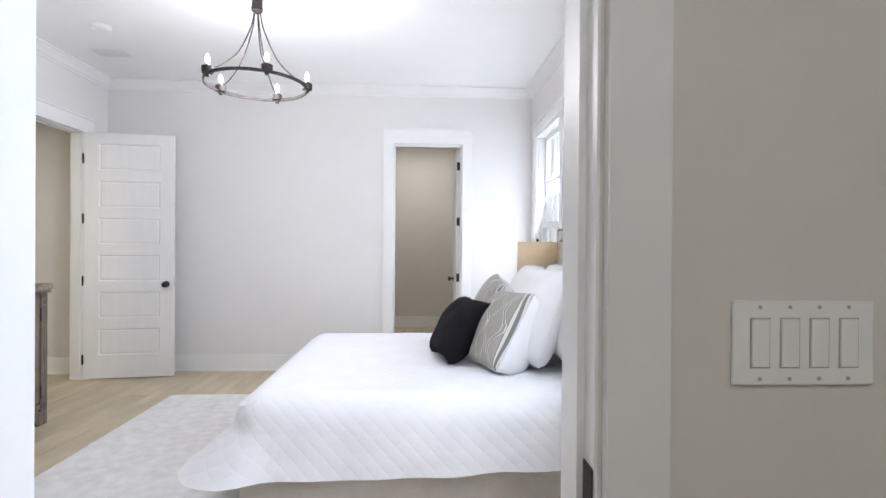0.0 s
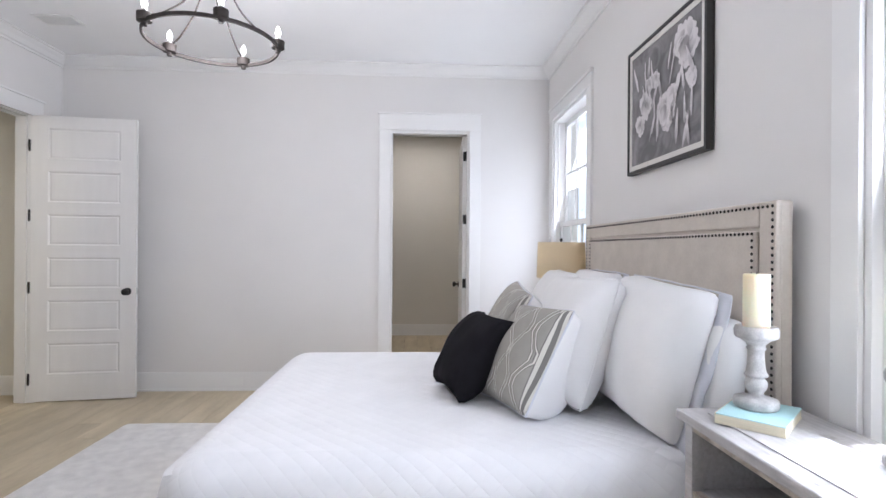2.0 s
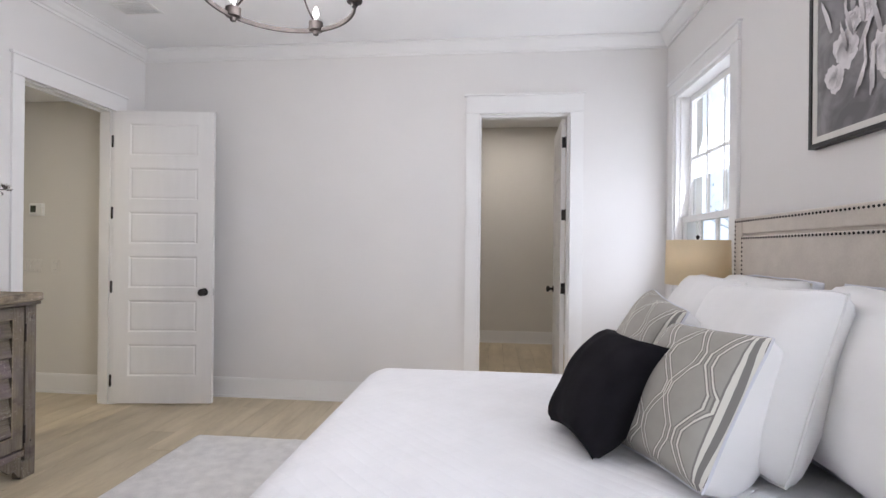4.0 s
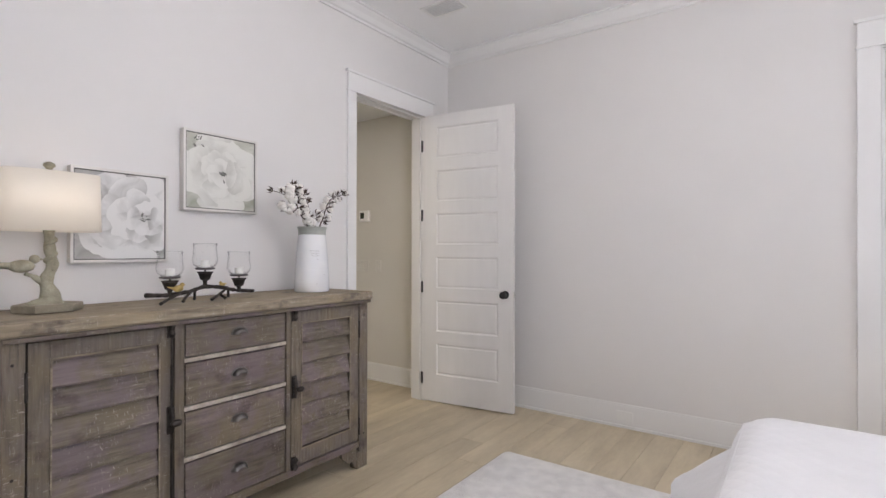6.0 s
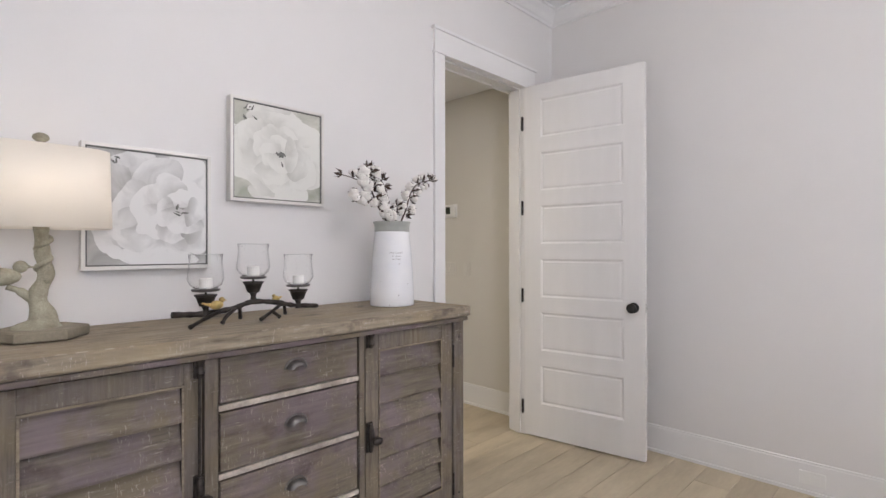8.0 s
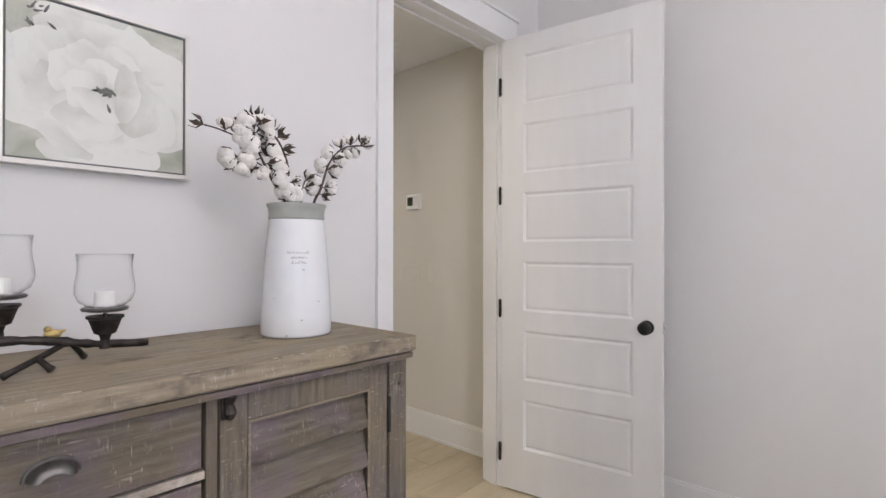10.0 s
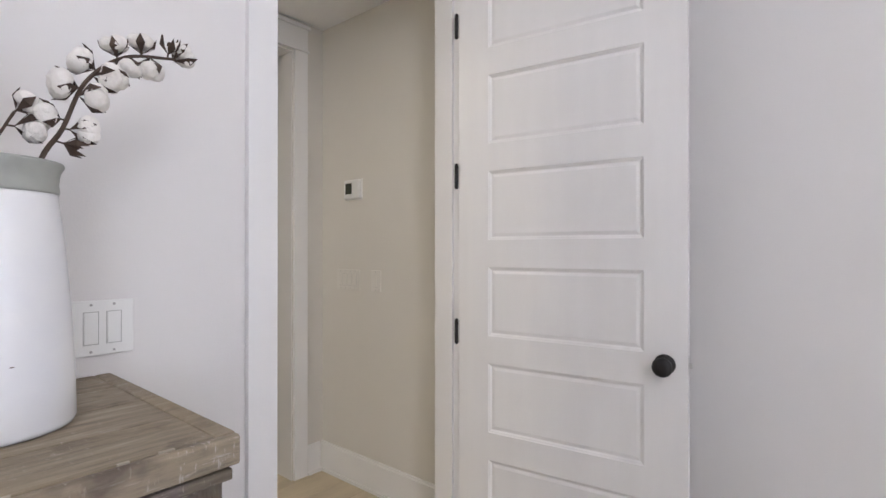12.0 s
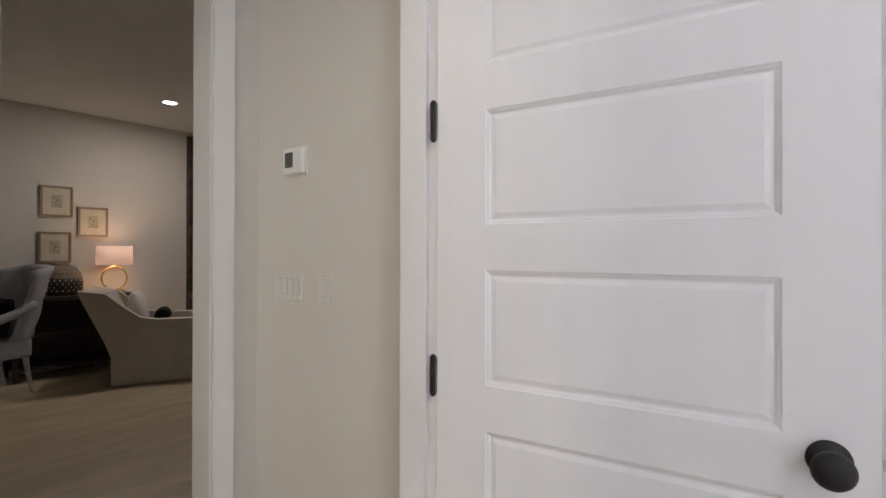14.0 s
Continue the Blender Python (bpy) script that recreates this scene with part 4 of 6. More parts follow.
def pillow(name, x, y, z, w, h, t, lean, turn, material, label, flange=0.0, side_mat=None, piping=None, tilt=0.0, back=None, ears=0.05, puff=2.6):
    """Stands on its lower edge at x, y, z; its front faces -x when turn is 0; lean tips the top to +x."""
    m = pose(x, y, z) @ pose(0, 0, 0, 0, 0, 90 + turn) @ pose(0, 0, 0, -lean, 0, 0) @ pose(0, 0, 0, 0, tilt, 0)
    p = thing(name, m, label, "pillow", "pillows on the bed")
    if back:
        part("front_cover", cushion(bmesh.new(), w, h, t, sides=(1,), ears=0.05), material, p, smooth=True)
        part("back_cover", cushion(bmesh.new(), w, h, t * 2.2, sides=(-1,), ears=0.05, puff=4.0), back, p, "plain white back", smooth=True)
    else:
        part("cover", cushion(bmesh.new(), w, h, t, ears=ears, puff=puff), material, p, smooth=True)
    if flange:
        bm = bmesh.new()
        n = 64
        rings = []
        for i in range(n):
            a = 2 * math.pi * i / n
            ca, sa = math.cos(a), math.sin(a)
            k = 1 / max(abs(ca), abs(sa))
            ring = []
            drop = 0.1 if math.sin(a) > 0.68 else 1.0
            for off, dy in ((-0.03, -0.024), (flange, -0.030), (flange, -0.036), (-0.03, -0.036)):
                u, v = ca * k * (1 - 0.05 * abs(ca * k * sa * k) ** 4), sa * k * (1 - 0.05 * abs(ca * k * sa * k) ** 4)
                wob = 0.008 * noise.noise(Vector((u * 2.5, v * 2.5, w * 9)))
                px, pz = u * (w / 2 * (0.955 + 0.045 * abs(v) ** 3) + off + wob), v * (h / 2 * (0.955 + 0.045 * abs(u) ** 3) + off * drop + wob)
                ring.append(bm.verts.new((px, dy + 0.014 * noise.noise(Vector((u * 3, v * 3, w * 5))) * (off > 0), h / 2 + pz)))
            rings.append(ring)
        for i in range(n):
            for k in range(4):
                bm.faces.new((rings[i][k], rings[i][(k + 1) % 4], rings[(i + 1) % n][(k + 1) % 4], rings[(i + 1) % n][k]))
        part("flange", bm, side_mat or PILG, p, "flat white flange, shade in its grey", smooth=True)
    if piping:
        pts = []
        for i in range(48):
            a = 2 * math.pi * i / 48
            k = 1 / max(abs(math.cos(a)), abs(math.sin(a)))
            u, v = math.cos(a) * k, math.sin(a) * k
            soft = 1 - 0.075 * abs(u * v) ** 5
            pin = ears if not back else 0.05
            pts.append((u * w / 2 * soft * (1 - 2 * pin * (1 - abs(v) ** 3) * abs(u) ** 3), 0, h / 2 + v * h / 2 * soft * (1 - 2 * pin * (1 - abs(u) ** 3) * abs(v) ** 3)))
        part("piping", tube(pts, 0.0045, 6, closed=True), piping, p)
    return p


def bed():
    b = thing("bed", pose((BX0 + BX1) / 2, (BY0 + BY1) / 2, 0), "king bed with white quilted coverlet and beige nailhead headboard", "bed")
    cx, cy = (BX0 + BX1) / 2, (BY0 + BY1) / 2
    hx, hy = (BX1 - BX0) / 2, (BY1 - BY0) / 2
    part("base", B(-hx + 0.04, hx, -hy + 0.05, hy - 0.05, 0.08, 0.36, bev=0.012), UPH, b, "beige upholstered bed base")
    for sx in (-1, 1):
        for sy in (-1, 1):
            part("leg", B(sx * (hx - 0.12) - 0.03, sx * (hx - 0.12) + 0.03, sy * (hy - 0.12) - 0.03, sy * (hy - 0.12) + 0.03, 0.022, 0.08), DARKW, b)
    part("mattress", B(-hx + 0.02, hx, -hy + 0.03, hy - 0.03, 0.361, BZ - 0.03, bev=0.05), LINEN, b)
    # coverlet: a soft box open below, hanging to a wavy hem
    bm = bmesh.new()
    uv = bm.loops.layers.uv.new("UVMap")
    ex, ey = hx + 0.03, hy + 0.03
    r = 0.16

    def rim(s):
        """Point on the rounded outline of the bed's foot end and sides by length s, with its outward way."""
        L1 = 2 * hx - r
        arc = math.pi / 2 * r
        L2 = 2 * (ey - r)
        if s < L1:
            return Vector((hx - s, -ey)), Vector((0, -1))
        s -= L1
        if s < arc:
            a = s / r
            return Vector((-ex + r + 0.03 - r * math.sin(a) - 0.0, -ey + r - r * math.cos(a))), Vector((-math.sin(a), -math.cos(a)))
        s -= arc
        if s < L2:
            return Vector((-ex + 0.03, -ey + r + s)), Vector((-1, 0))
        s -= L2
        if s < arc:
            a = s / r
            return Vector((-ex + r + 0.03 - r * math.cos(a), ey - r + r * math.sin(a))), Vector((-math.cos(a), math.sin(a)))
        s -= arc
        return Vector((-ex + r + 0.03 + s, ey)), Vector((0, 1))
    total = 2 * (2 * hx - r) + math.pi * r + 2 * (ey - r)
    N = 220
    drop = BZ - 0.31
    prof = []
    e = 0.14
    for k in range(7):
        a = math.pi / 2 * k / 6
        prof.append((-e + e * math.sin(a), -e + e * math.cos(a)))
    for k in range(1, 11):
        q = k / 10
        prof.append((0.03 * q, -e - (drop - e) * q))
    cols = []
    for i in range(N + 1):
        s = total * i / N
        p, w = rim(min(s, total - 1e-6))
        col = []
        foot = max(0.0, 1 - abs(p.y) / ey * 0.0) if p.x < -hx + 0.2 else 0
        corner = math.exp(-((abs(p.y) - ey) ** 2 + (p.x + ex) ** 2) / 0.05)
        for j, (o, dz) in enumerate(prof):
            q = max(0, j - 6) / 10
            wave = 0.018 * q * math.sin(s * 11) * noise.noise(Vector((s * 1.7, 0, 0))) * 2 + 0.012 * q * noise.noise(Vector((s * 4, q * 2, 3)))
            out = o + wave + corner * 0.07 * q + 0.16 * q * max(0.0, -w.x)
            z = BZ + dz - corner * 0.0 * q + 0.012 * q * math.sin(s * 3.3)
            col.append((bm.verts.new((p.x + w.x * out, p.y + w.y * out, z)), s, j))
        cols.append(col)
    ulen = [0.0]
    for a, c in zip(prof, prof[1:]):
        ulen.append(ulen[-1] + math.hypot(c[0] - a[0], c[1] - a[1]))
    for a, c in zip(cols, cols[1:]):
        for j in range(len(prof) - 1):
            f = bm.faces.new((a[j][0], c[j][0], c[j + 1][0], a[j + 1][0]))
            for lp, (ss, jj) in zip(f.loops, ((a[j][1], j), (c[j][1], j), (c[j + 1][1], j + 1), (a[j + 1][1], j + 1))):
                lp[uv].uv = (ss, ulen[jj])
    # top
    nx, ny = 36, 34
    x0, x1, y0, y1 = -ex + 0.03 + e, hx, -ey + e, ey - e
    g = [[bm.verts.new((x0 + (x1 - x0) * i / nx, y0 + (y1 - y0) * j / ny, BZ + 0.006 * noise.noise(Vector((i * 0.35, j * 0.35, 9))) * min(1, i, j, nx - i, ny - j))) for i in range(nx + 1)] for j in range(ny + 1)]
    for j in range(ny):
        for i in range(nx):
            f = bm.faces.new((g[j][i], g[j][i + 1], g[j + 1][i + 1], g[j + 1][i]))
            for lp in f.loops:
                lp[uv].uv = (lp.vert.co.x + 0.37, lp.vert.co.y)
    # the rim's inner corners overlap the top by a hair
    c = part("coverlet", bm, QUILT, b, "white quilted coverlet", smooth=True)
    return b


def headboard():
    y0, y1, z1 = 2.13, 3.955, 1.492
    hb = thing("headboard", pose(XE - 0.05, (y0 + y1) / 2, 0), "beige linen headboard with two rows of dark nailheads", "headboard")
    w = (y1 - y0) / 2
    fx = -0.045
    part("board", B(fx + 0.012, 0.012, -w, w, 0.12, z1, bev=0.008), UPH, hb)
    bm = bmesh.new()
    bw = 0.085
    box(bm, fx, fx + 0.02, -w, -w + bw, 0.3, z1, bev=0.007)
    box(bm, fx, fx + 0.02, w - bw, w, 0.3, z1, bev=0.007)
    box(bm, fx, fx + 0.02, -w + bw, w - bw, z1 - bw, z1, bev=0.007)
    part("border", bm, UPH, hb, "padded outer border")
    i0 = bw + 0.012
    part("inner_panel", B(fx - 0.008, fx + 0.014, -w + i0, w - i0, 0.3, z1 - i0, bev=0.009), UPH, hb, "padded inner panel")
    for nm, off, x in (("outer_nailhead_row", 0.018, fx - 0.002), ("inner_nailhead_row", i0 + 0.010, fx - 0.010)):
        bm = bmesh.new()
        pts = []
        step = 0.023
        ztop = z1 - off
        k = int((2 * w - 2 * off) / step)
        pts += [(-w + off + (2 * w - 2 * off) * i / k, ztop) for i in range(k + 1)]
        kz = int((ztop - 0.5) / step)
        for sgn in (-1, 1):
            pts += [(sgn * (w - off), ztop - step * (i + 1)) for i in range(kz)]
        for y, z in pts:
            blob(bm, (x, y, z), 0.0062, sx=0.6, sub=1)
        tagged(part(nm, bm, BLACK, hb, "row of dark nailheads"), kind="stuff")
    for sgn in (-1, 1):
        part("leg", B(0.0, 0.03, sgn * (w - 0.1) - 0.03, sgn * (w - 0.1) + 0.03, 0.0, 0.12), DARKW, hb)
    return hb


bed()
headboard()
PZ = BZ + 0.004
pillow("pillow", 0.985, 2.575, PZ, 0.68, 0.585, 0.30, -15, 2, PILW, "white cotton sham, flange greyed for shade", flange=0.036, tilt=-3, ears=0.035, puff=3.2)
pillow("pillow", 1.03, 3.50, PZ, 0.70, 0.60, 0.26, -18, -3, PILW, "white cotton sham, flange greyed for shade", flange=0.036, ears=0.04, puff=3.2)
pillow("pillow", 1.12, 2.40, PZ, 0.50, 0.46, 0.15, -9, 0, PILW, "white cotton pillow behind the sham", ears=0.02, puff=3.4)
pillow("pillow", 0.735, 2.84, PZ, 0.63, 0.595, 0.27, -19, 6, PILW, "plump white pillow with piped edge", piping=PILW, tilt=2, ears=0.035, puff=3.0)
pillow("pillow", 0.80, 3.50, PZ, 0.68, 0.60, 0.27, -20, -6, PILW, "plump white pillow with piped edge", piping=PILW, ears=0.035, puff=3.0)
pillow("pillow", 0.475, 2.70, PZ, 0.45, 0.50, 0.19, -30, 15, ZIG, "grey pillow with pale zigzag lines and a white back", piping=PILG, tilt=3, back=PILW)
pillow("pillow", 0.44, 3.24, PZ, 0.46, 0.555, 0.16, -27, 2, ZIG, "grey pillow with pale zigzag lines and a white back", piping=PILG, tilt=-7, back=PILW)
pillow("pillow", 0.245, 2.895, PZ, 0.40, 0.465, 0.22, -37, 14, PILB, "black velvet pillow leaning on the grey ones", ears=0.085, puff=2.8)

# rug
bm = bmesh.new()
nx, ny = 70, 70
x0, x1, y0, y1 = -2.05, 0.75, 1.60, 4.425
g = [[bm.verts.new((x0 + (x1 - x0) * i / nx + (0.004 * noise.noise(Vector((j * 0.9, 1, 0))) if i in (0, nx) else 0), y0 + (y1 - y0) * j / ny + (0.005 * noise.noise(Vector((i * 0.9, 5, 0))) if j in (0, ny) else 0),
                    0.0 if i in (0, nx) or j in (0, ny) else 0.018 + 0.006 * noise.noise(Vector((i * 0.8, j * 0.8, 0))))) for i in range(nx + 1)] for j in range(ny + 1)]
for j in range(ny):
    for i in range(nx):
        bm.faces.new((g[j][i], g[j][i + 1], g[j + 1][i + 1], g[j + 1][i]))
tagged(mesh_ob("rug", bm, RUG, smooth=True), "ivory shag rug on the oak floor under the bed", "rug")

# ---- sideboard ----


def sideboard():
    sb = thing("sideboard", pose(XW + 0.012, 2.90, 0), "weathered grey wood sideboard with louvred doors and four drawers", "sideboard")
    Y0, Y1 = -0.852, 0.858
    fx = 0.499              # front plane of the carcass
    by0, by1 = -0.838, 0.85
    edges = np.linspace(0, 0.522, 5)
    for a, c in zip(edges[:-1], edges[1:]):
        part("top_plank", B(a + 0.0008, c - 0.0008, Y0 + 0.03, Y1 - 0.03, 0.992, 1.04, bev=0.002), WOODT, sb, "weathered top plank")
    part("end_board", B(0.0, 0.522, Y0, Y0 + 0.0292, 0.992, 1.041, bev=0.004), WOODT, sb)
    part("end_board", B(0.0, 0.522, Y1 - 0.0292, Y1, 0.992, 1.041, bev=0.004), WOODT, sb)
    part("front_edge", B(0.5225, 0.537, Y0, Y1, 0.998, 1.0405, bev=0.005), WOODT, sb, "worn front edge")
    # worn pale nicks along the upper front edge
    nk = bmesh.new()
    rnd = random.Random(5)
    y = Y0 + 0.1
    while y < Y1 - 0.05:
        L = rnd.uniform(0.008, 0.035)
        box(nk, 0.5200, 0.5255, y, y + L * 0.8, 1.0385, 1.0414)
        y += L + rnd.choice((0.012, 0.03, 0.09, 0.16))
    tagged(part("worn_nicks", nk, NICK, sb, "pale chipped wood along the edge"), kind="stuff")
    body = bmesh.new()
    box(body, 0.0, fx - 0.03, by0, by0 + 0.02, 0.13, 0.991)
    box(body, 0.0, fx - 0.03, by1 - 0.02, by1, 0.13, 0.991)
    box(body, 0.0, fx - 0.03, by0 + 0.02, by1 - 0.02, 0.13, 0.15)
    box(body, 0.0, 0.015, by0 + 0.02, by1 - 0.02, 0.15, 0.991)
    part("carcass", body, WOODV, sb)
    # added backing sheet; the shade between slats and fronts is its dark colour
    part("inside", B(fx - 0.05, fx - 0.031, by0 + 0.021, by1 - 0.021, 0.151, 0.985), GAPSHADE, sb, "sheet coloured dark for the shade behind the gaps")
    for a, c in ((by0, -0.775), (0.785, by1)):
        part("post", B(fx - 0.029, fx, a, c, 0.10, 0.9755, bev=0.002), WOODV, sb)
    for a, c in ((-0.283, -0.243), (0.272, 0.296)):
        part("divider", B(fx - 0.029, fx, a, c, 0.163, 0.974, bev=0.002), WOODV, sb)
    part("top_rail", B(fx - 0.029, fx + 0.027, by0 - 0.004, by1 + 0.002, 0.975, 0.9915, bev=0.003), WOOD, sb)
    part("bottom_rail", B(fx - 0.029, fx - 0.001, -0.774, 0.784, 0.125, 0.162, bev=0.003), WOOD, sb)
    for i, z in enumerate((0.815, 0.608, 0.392)):
        part("drawer_rail", B(fx - 0.029, fx - 0.002, -0.242, 0.271, z - 0.009, z + 0.009, bev=0.002), EDGE, sb, "pale worn rail")
    for i, (z0, z1) in enumerate(((0.828, 0.970), (0.621, 0.802), (0.405, 0.595), (0.167, 0.379))):
        d = part("drawer", B(fx - 0.026, fx - 0.004, -0.236, 0.265, z0 + 0.001, z1 - 0.003, bev=0.003), WOOD, sb, "weathered drawer front")
        zc = (z0 + z1) / 2 + 0.012
        bm = bmesh.new()
        n = 14
        rows = []
        for j in range(6):
            ph = math.pi / 2 * j / 5
            rows.append([bm.verts.new((fx - 0.004 + 0.026 * math.sin(ph) + 0.0005, 0.0145 + 0.036 * math.cos(math.pi * i2 / n) * (0.35 + 0.65 * math.cos(ph * 0.8)), zc - 0.014 + 0.026 * math.sin(math.pi * i2 / n) * math.cos(ph * 0.75))) for i2 in range(n + 1)])
        for a, c in zip(rows, rows[1:]):
            for i2 in range(n):
                bm.faces.new((a[i2], a[i2 + 1], c[i2 + 1], c[i2]))
        part("cup_pull", bm, STEELD, d, "grey metal cup pull", smooth=True)
        rim = [(fx - 0.003, 0.0145 + 0.041 * math.cos(math.pi * k / 16), zc - 0.014 + 0.031 * math.sin(math.pi * k / 16)) for k in range(17)]
        part("pull_rim", tube(rim, 0.0026, 6), STEELD, d)
    for nm, a, c in (("left", -0.772, -0.285), ("right", 0.299, 0.782)):
        d = part("door", door_frame(fx, a, c), WOODV, sb, "weathered louvred door")
        p0, p1 = a + 0.072, c - 0.075
        if nm == "left":
            p1 = c - 0.06
        step = (0.90 - 0.255) / 6
        for k in range(6):
            z0 = 0.255 + step * k
            bm = bmesh.new()
            vs = [(fx - 0.030, z0 + step + 0.004), (fx - 0.024, z0 + step + 0.006), (fx - 0.0005, z0 + 0.016), (fx - 0.002, z0 + 0.009), (fx - 0.012, z0 + 0.005)]
            r0 = [bm.verts.new((x, p0, z)) for x, z in vs]
            r1 = [bm.verts.new((x, p1, z)) for x, z in vs]
            bm.faces.new(r0[::-1])
            bm.faces.new(r1)
            for q in range(5):
                bm.faces.new((r0[q], r0[(q + 1) % 5], r1[(q + 1) % 5], r1[q]))
            part("louvre", bm, WOOD, d)
        bd = bmesh.new()
        for q in ((p0 - 0.006, p0, 0.249, 0.906), (p1, p1 + 0.006, 0.249, 0.906), (p0, p1, 0.249, 0.255), (p0, p1, 0.900, 0.906)):
            box(bd, fx - 0.004, fx - 0.001, *q)
        part("bead", bd, WOODT, d, "pale worn bead")
        hy = a - 0.001 if nm == "left" else c + 0.001
        for z in (0.25, 0.82):
            part("hinge", tube([(fx + 0.001, hy, z - 0.05), (fx + 0.001, hy, z + 0.05)], 0.0048, 8), IRON, sb, "dark iron hinge")
        ly = c - 0.016 if nm == "left" else a + 0.018
        if nm == "left":
            part("bolt_rod", tube([(fx + 0.010, ly, 0.20), (fx + 0.010, ly, 0.965)], 0.0045, 8), IRON, sb, "dark iron bolt rod")
        for z in (0.955, 0.19):
            bm = B(fx - 0.003, fx + 0.004, ly - 0.014, ly + 0.014, z - 0.035, z + 0.035, bev=0.003)
            tube([(fx + 0.010, ly, z - 0.030), (fx + 0.014, ly, z - 0.018), (fx + 0.010, ly, z + 0.0), (fx + 0.014, ly, z + 0.018), (fx + 0.010, ly, z + 0.030)], [0.009, 0.014, 0.009, 0.015, 0.010], 10, bm)
            part("latch_keeper", bm, IRON, sb, "ribbed iron keeper")
        bm = B(fx - 0.003, fx + 0.005, ly - 0.015, ly + 0.015, 0.525, 0.64, bev=0.004)
        tube([(fx + 0.010, ly, 0.53), (fx + 0.014, ly, 0.56), (fx + 0.014, ly, 0.60), (fx + 0.010, ly, 0.635)], [0.008, 0.013, 0.013, 0.008], 10, bm)
        tube([(fx + 0.014, ly, 0.58), (fx + 0.045, ly, 0.58)], 0.006, 8, bm)
        blob(bm, (fx + 0.052, ly, 0.58), 0.015, sy=1.6, sub=2)
        part("bolt_handle", bm, IRON, sb, "dark iron turn handle")
    for a, sg in ((by0, 1), (by1, -1)):
        bm = bmesh.new()
        lo, hi = sorted((a, a + sg * 0.085))
        bm.free()
        part("foot", B(fx - 0.06, fx, lo, hi, 0.0, 0.099, bev=0.004), WOODV, sb)
        part("foot", B(0.02, 0.08, lo, hi, 0.0, 0.129, bev=0.004), WOODV, sb)
        br = bmesh.new()
        pts = [(0.085, 0.124), (0.085, 0.02), (0.10, 0.02), (0.125, 0.06), (0.15, 0.055), (0.18, 0.085), (0.20, 0.10), (0.20, 0.124)]
        f0 = [br.verts.new((fx - 0.024, a + sg * u, z)) for u, z in pts]
        f1 = [br.verts.new((fx - 0.002, a + sg * u, z)) for u, z in pts]
        br.faces.new(f0)
        br.faces.new(f1[::-1])
        for q in range(len(pts)):
            br.faces.new((f0[q], f0[(q + 1) % len(pts)], f1[(q + 1) % len(pts)], f1[q]))
        part("bracket", br, WOODV, sb, "shaped foot bracket")
    nail = bmesh.new()
    for y, z in ((-0.81, 0.90), (-0.81, 0.52), (-0.81, 0.16), (0.82, 0.90), (0.82, 0.2)):
        blob(nail, (fx, y, z), 0.006, sx=0.4, sub=1)
    tagged(part("pegs", nail, IRON, sb, "dark nail heads"), kind="stuff")
    return sb


def door_frame(fx, a, c):
    bm = bmesh.new()
    box(bm, fx - 0.026, fx - 0.004, a + 0.004, a + 0.066, 0.171, 0.967, bev=0.002)
    box(bm, fx - 0.026, fx - 0.004, c - (0.054 if a < 0 else 0.069), c - 0.004, 0.171, 0.967, bev=0.002)
    box(bm, fx - 0.026, fx - 0.004, a + 0.066, c - (0.054 if a < 0 else 0.069), 0.171, 0.249, bev=0.002)
    box(bm, fx - 0.026, fx - 0.004, a + 0.066, c - (0.054 if a < 0 else 0.069), 0.906, 0.967, bev=0.002)
    return bm


STEELD = mat("dark pewter", (0.20, 0.19, 0.18), 0.4, metal=0.8, vary=0.2, scale=40)
sideboard()
ST = 1.0425

PLINTH = mat("tan cast resin", (0.27, 0.235, 0.17), 0.65, vary=0.1, scale=20, bump=0.2, bscale=70, fine=0.2)
# table lamp with a bird on a twisted trunk
tl = thing("table_lamp", pose(-2.93, 2.275, ST), "lit table lamp, bird on a sage twisted trunk, ivory shade", "lamp")
part("plinth", lathe([(0.0, 0.0), (0.112, 0.0), (0.115, 0.004), (0.115, 0.026), (0.111, 0.030), (0.0, 0.030)], 6), PLINTH, tl, "tan square-cut plinth", at=pose(0, 0, 0, 0, 0, 24))
trunk = curve_pts([(0, 0, 0.02), (0.0, 0.005, 0.06), (0.0, -0.008, 0.12), (0.0, 0.012, 0.18), (0.0, 0.004, 0.24), (0, 0, 0.33)], 6)
rr = [0.055 * math.exp(-i / 4.6) + 0.0185 + 0.002 * math.sin(i * 1.1) for i in range(len(trunk))]
part("trunk", tube(trunk, rr, 12), LAMPB, tl, "sage cast trunk", smooth=True)
vine = [(0.017 * math.cos(k * 0.5), 0.006 + 0.017 * math.sin(k * 0.5), 0.16 + k * 0.0044) for k in range(38)]
part("vine", tube(vine, 0.0075, 8), LAMPB, tl, smooth=True)
part("twig", tube(curve_pts([(0, -0.01, 0.10), (0.0, -0.045, 0.135), (0.0, -0.075, 0.150)], 5), [0.012] * 6 + [0.008] * 5, 8), LAMPB, tl, smooth=True)
bm = bmesh.new()
blob(bm, (0, -0.085, 0.178), 0.03, sy=1.45, sz=0.85, sub=2)
blob(bm, (0, -0.045, 0.205), 0.018, sub=2)
tube([(0, -0.03, 0.205), (0, -0.012, 0.202)], [0.005, 0.001], 6, bm)
tube([(0, -0.12, 0.18), (0, -0.17, 0.186), (0, -0.19, 0.192)], [0.014, 0.010, 0.003], 7, bm)
part("bird", bm, LAMPB, tl, "small perched bird", smooth=True)


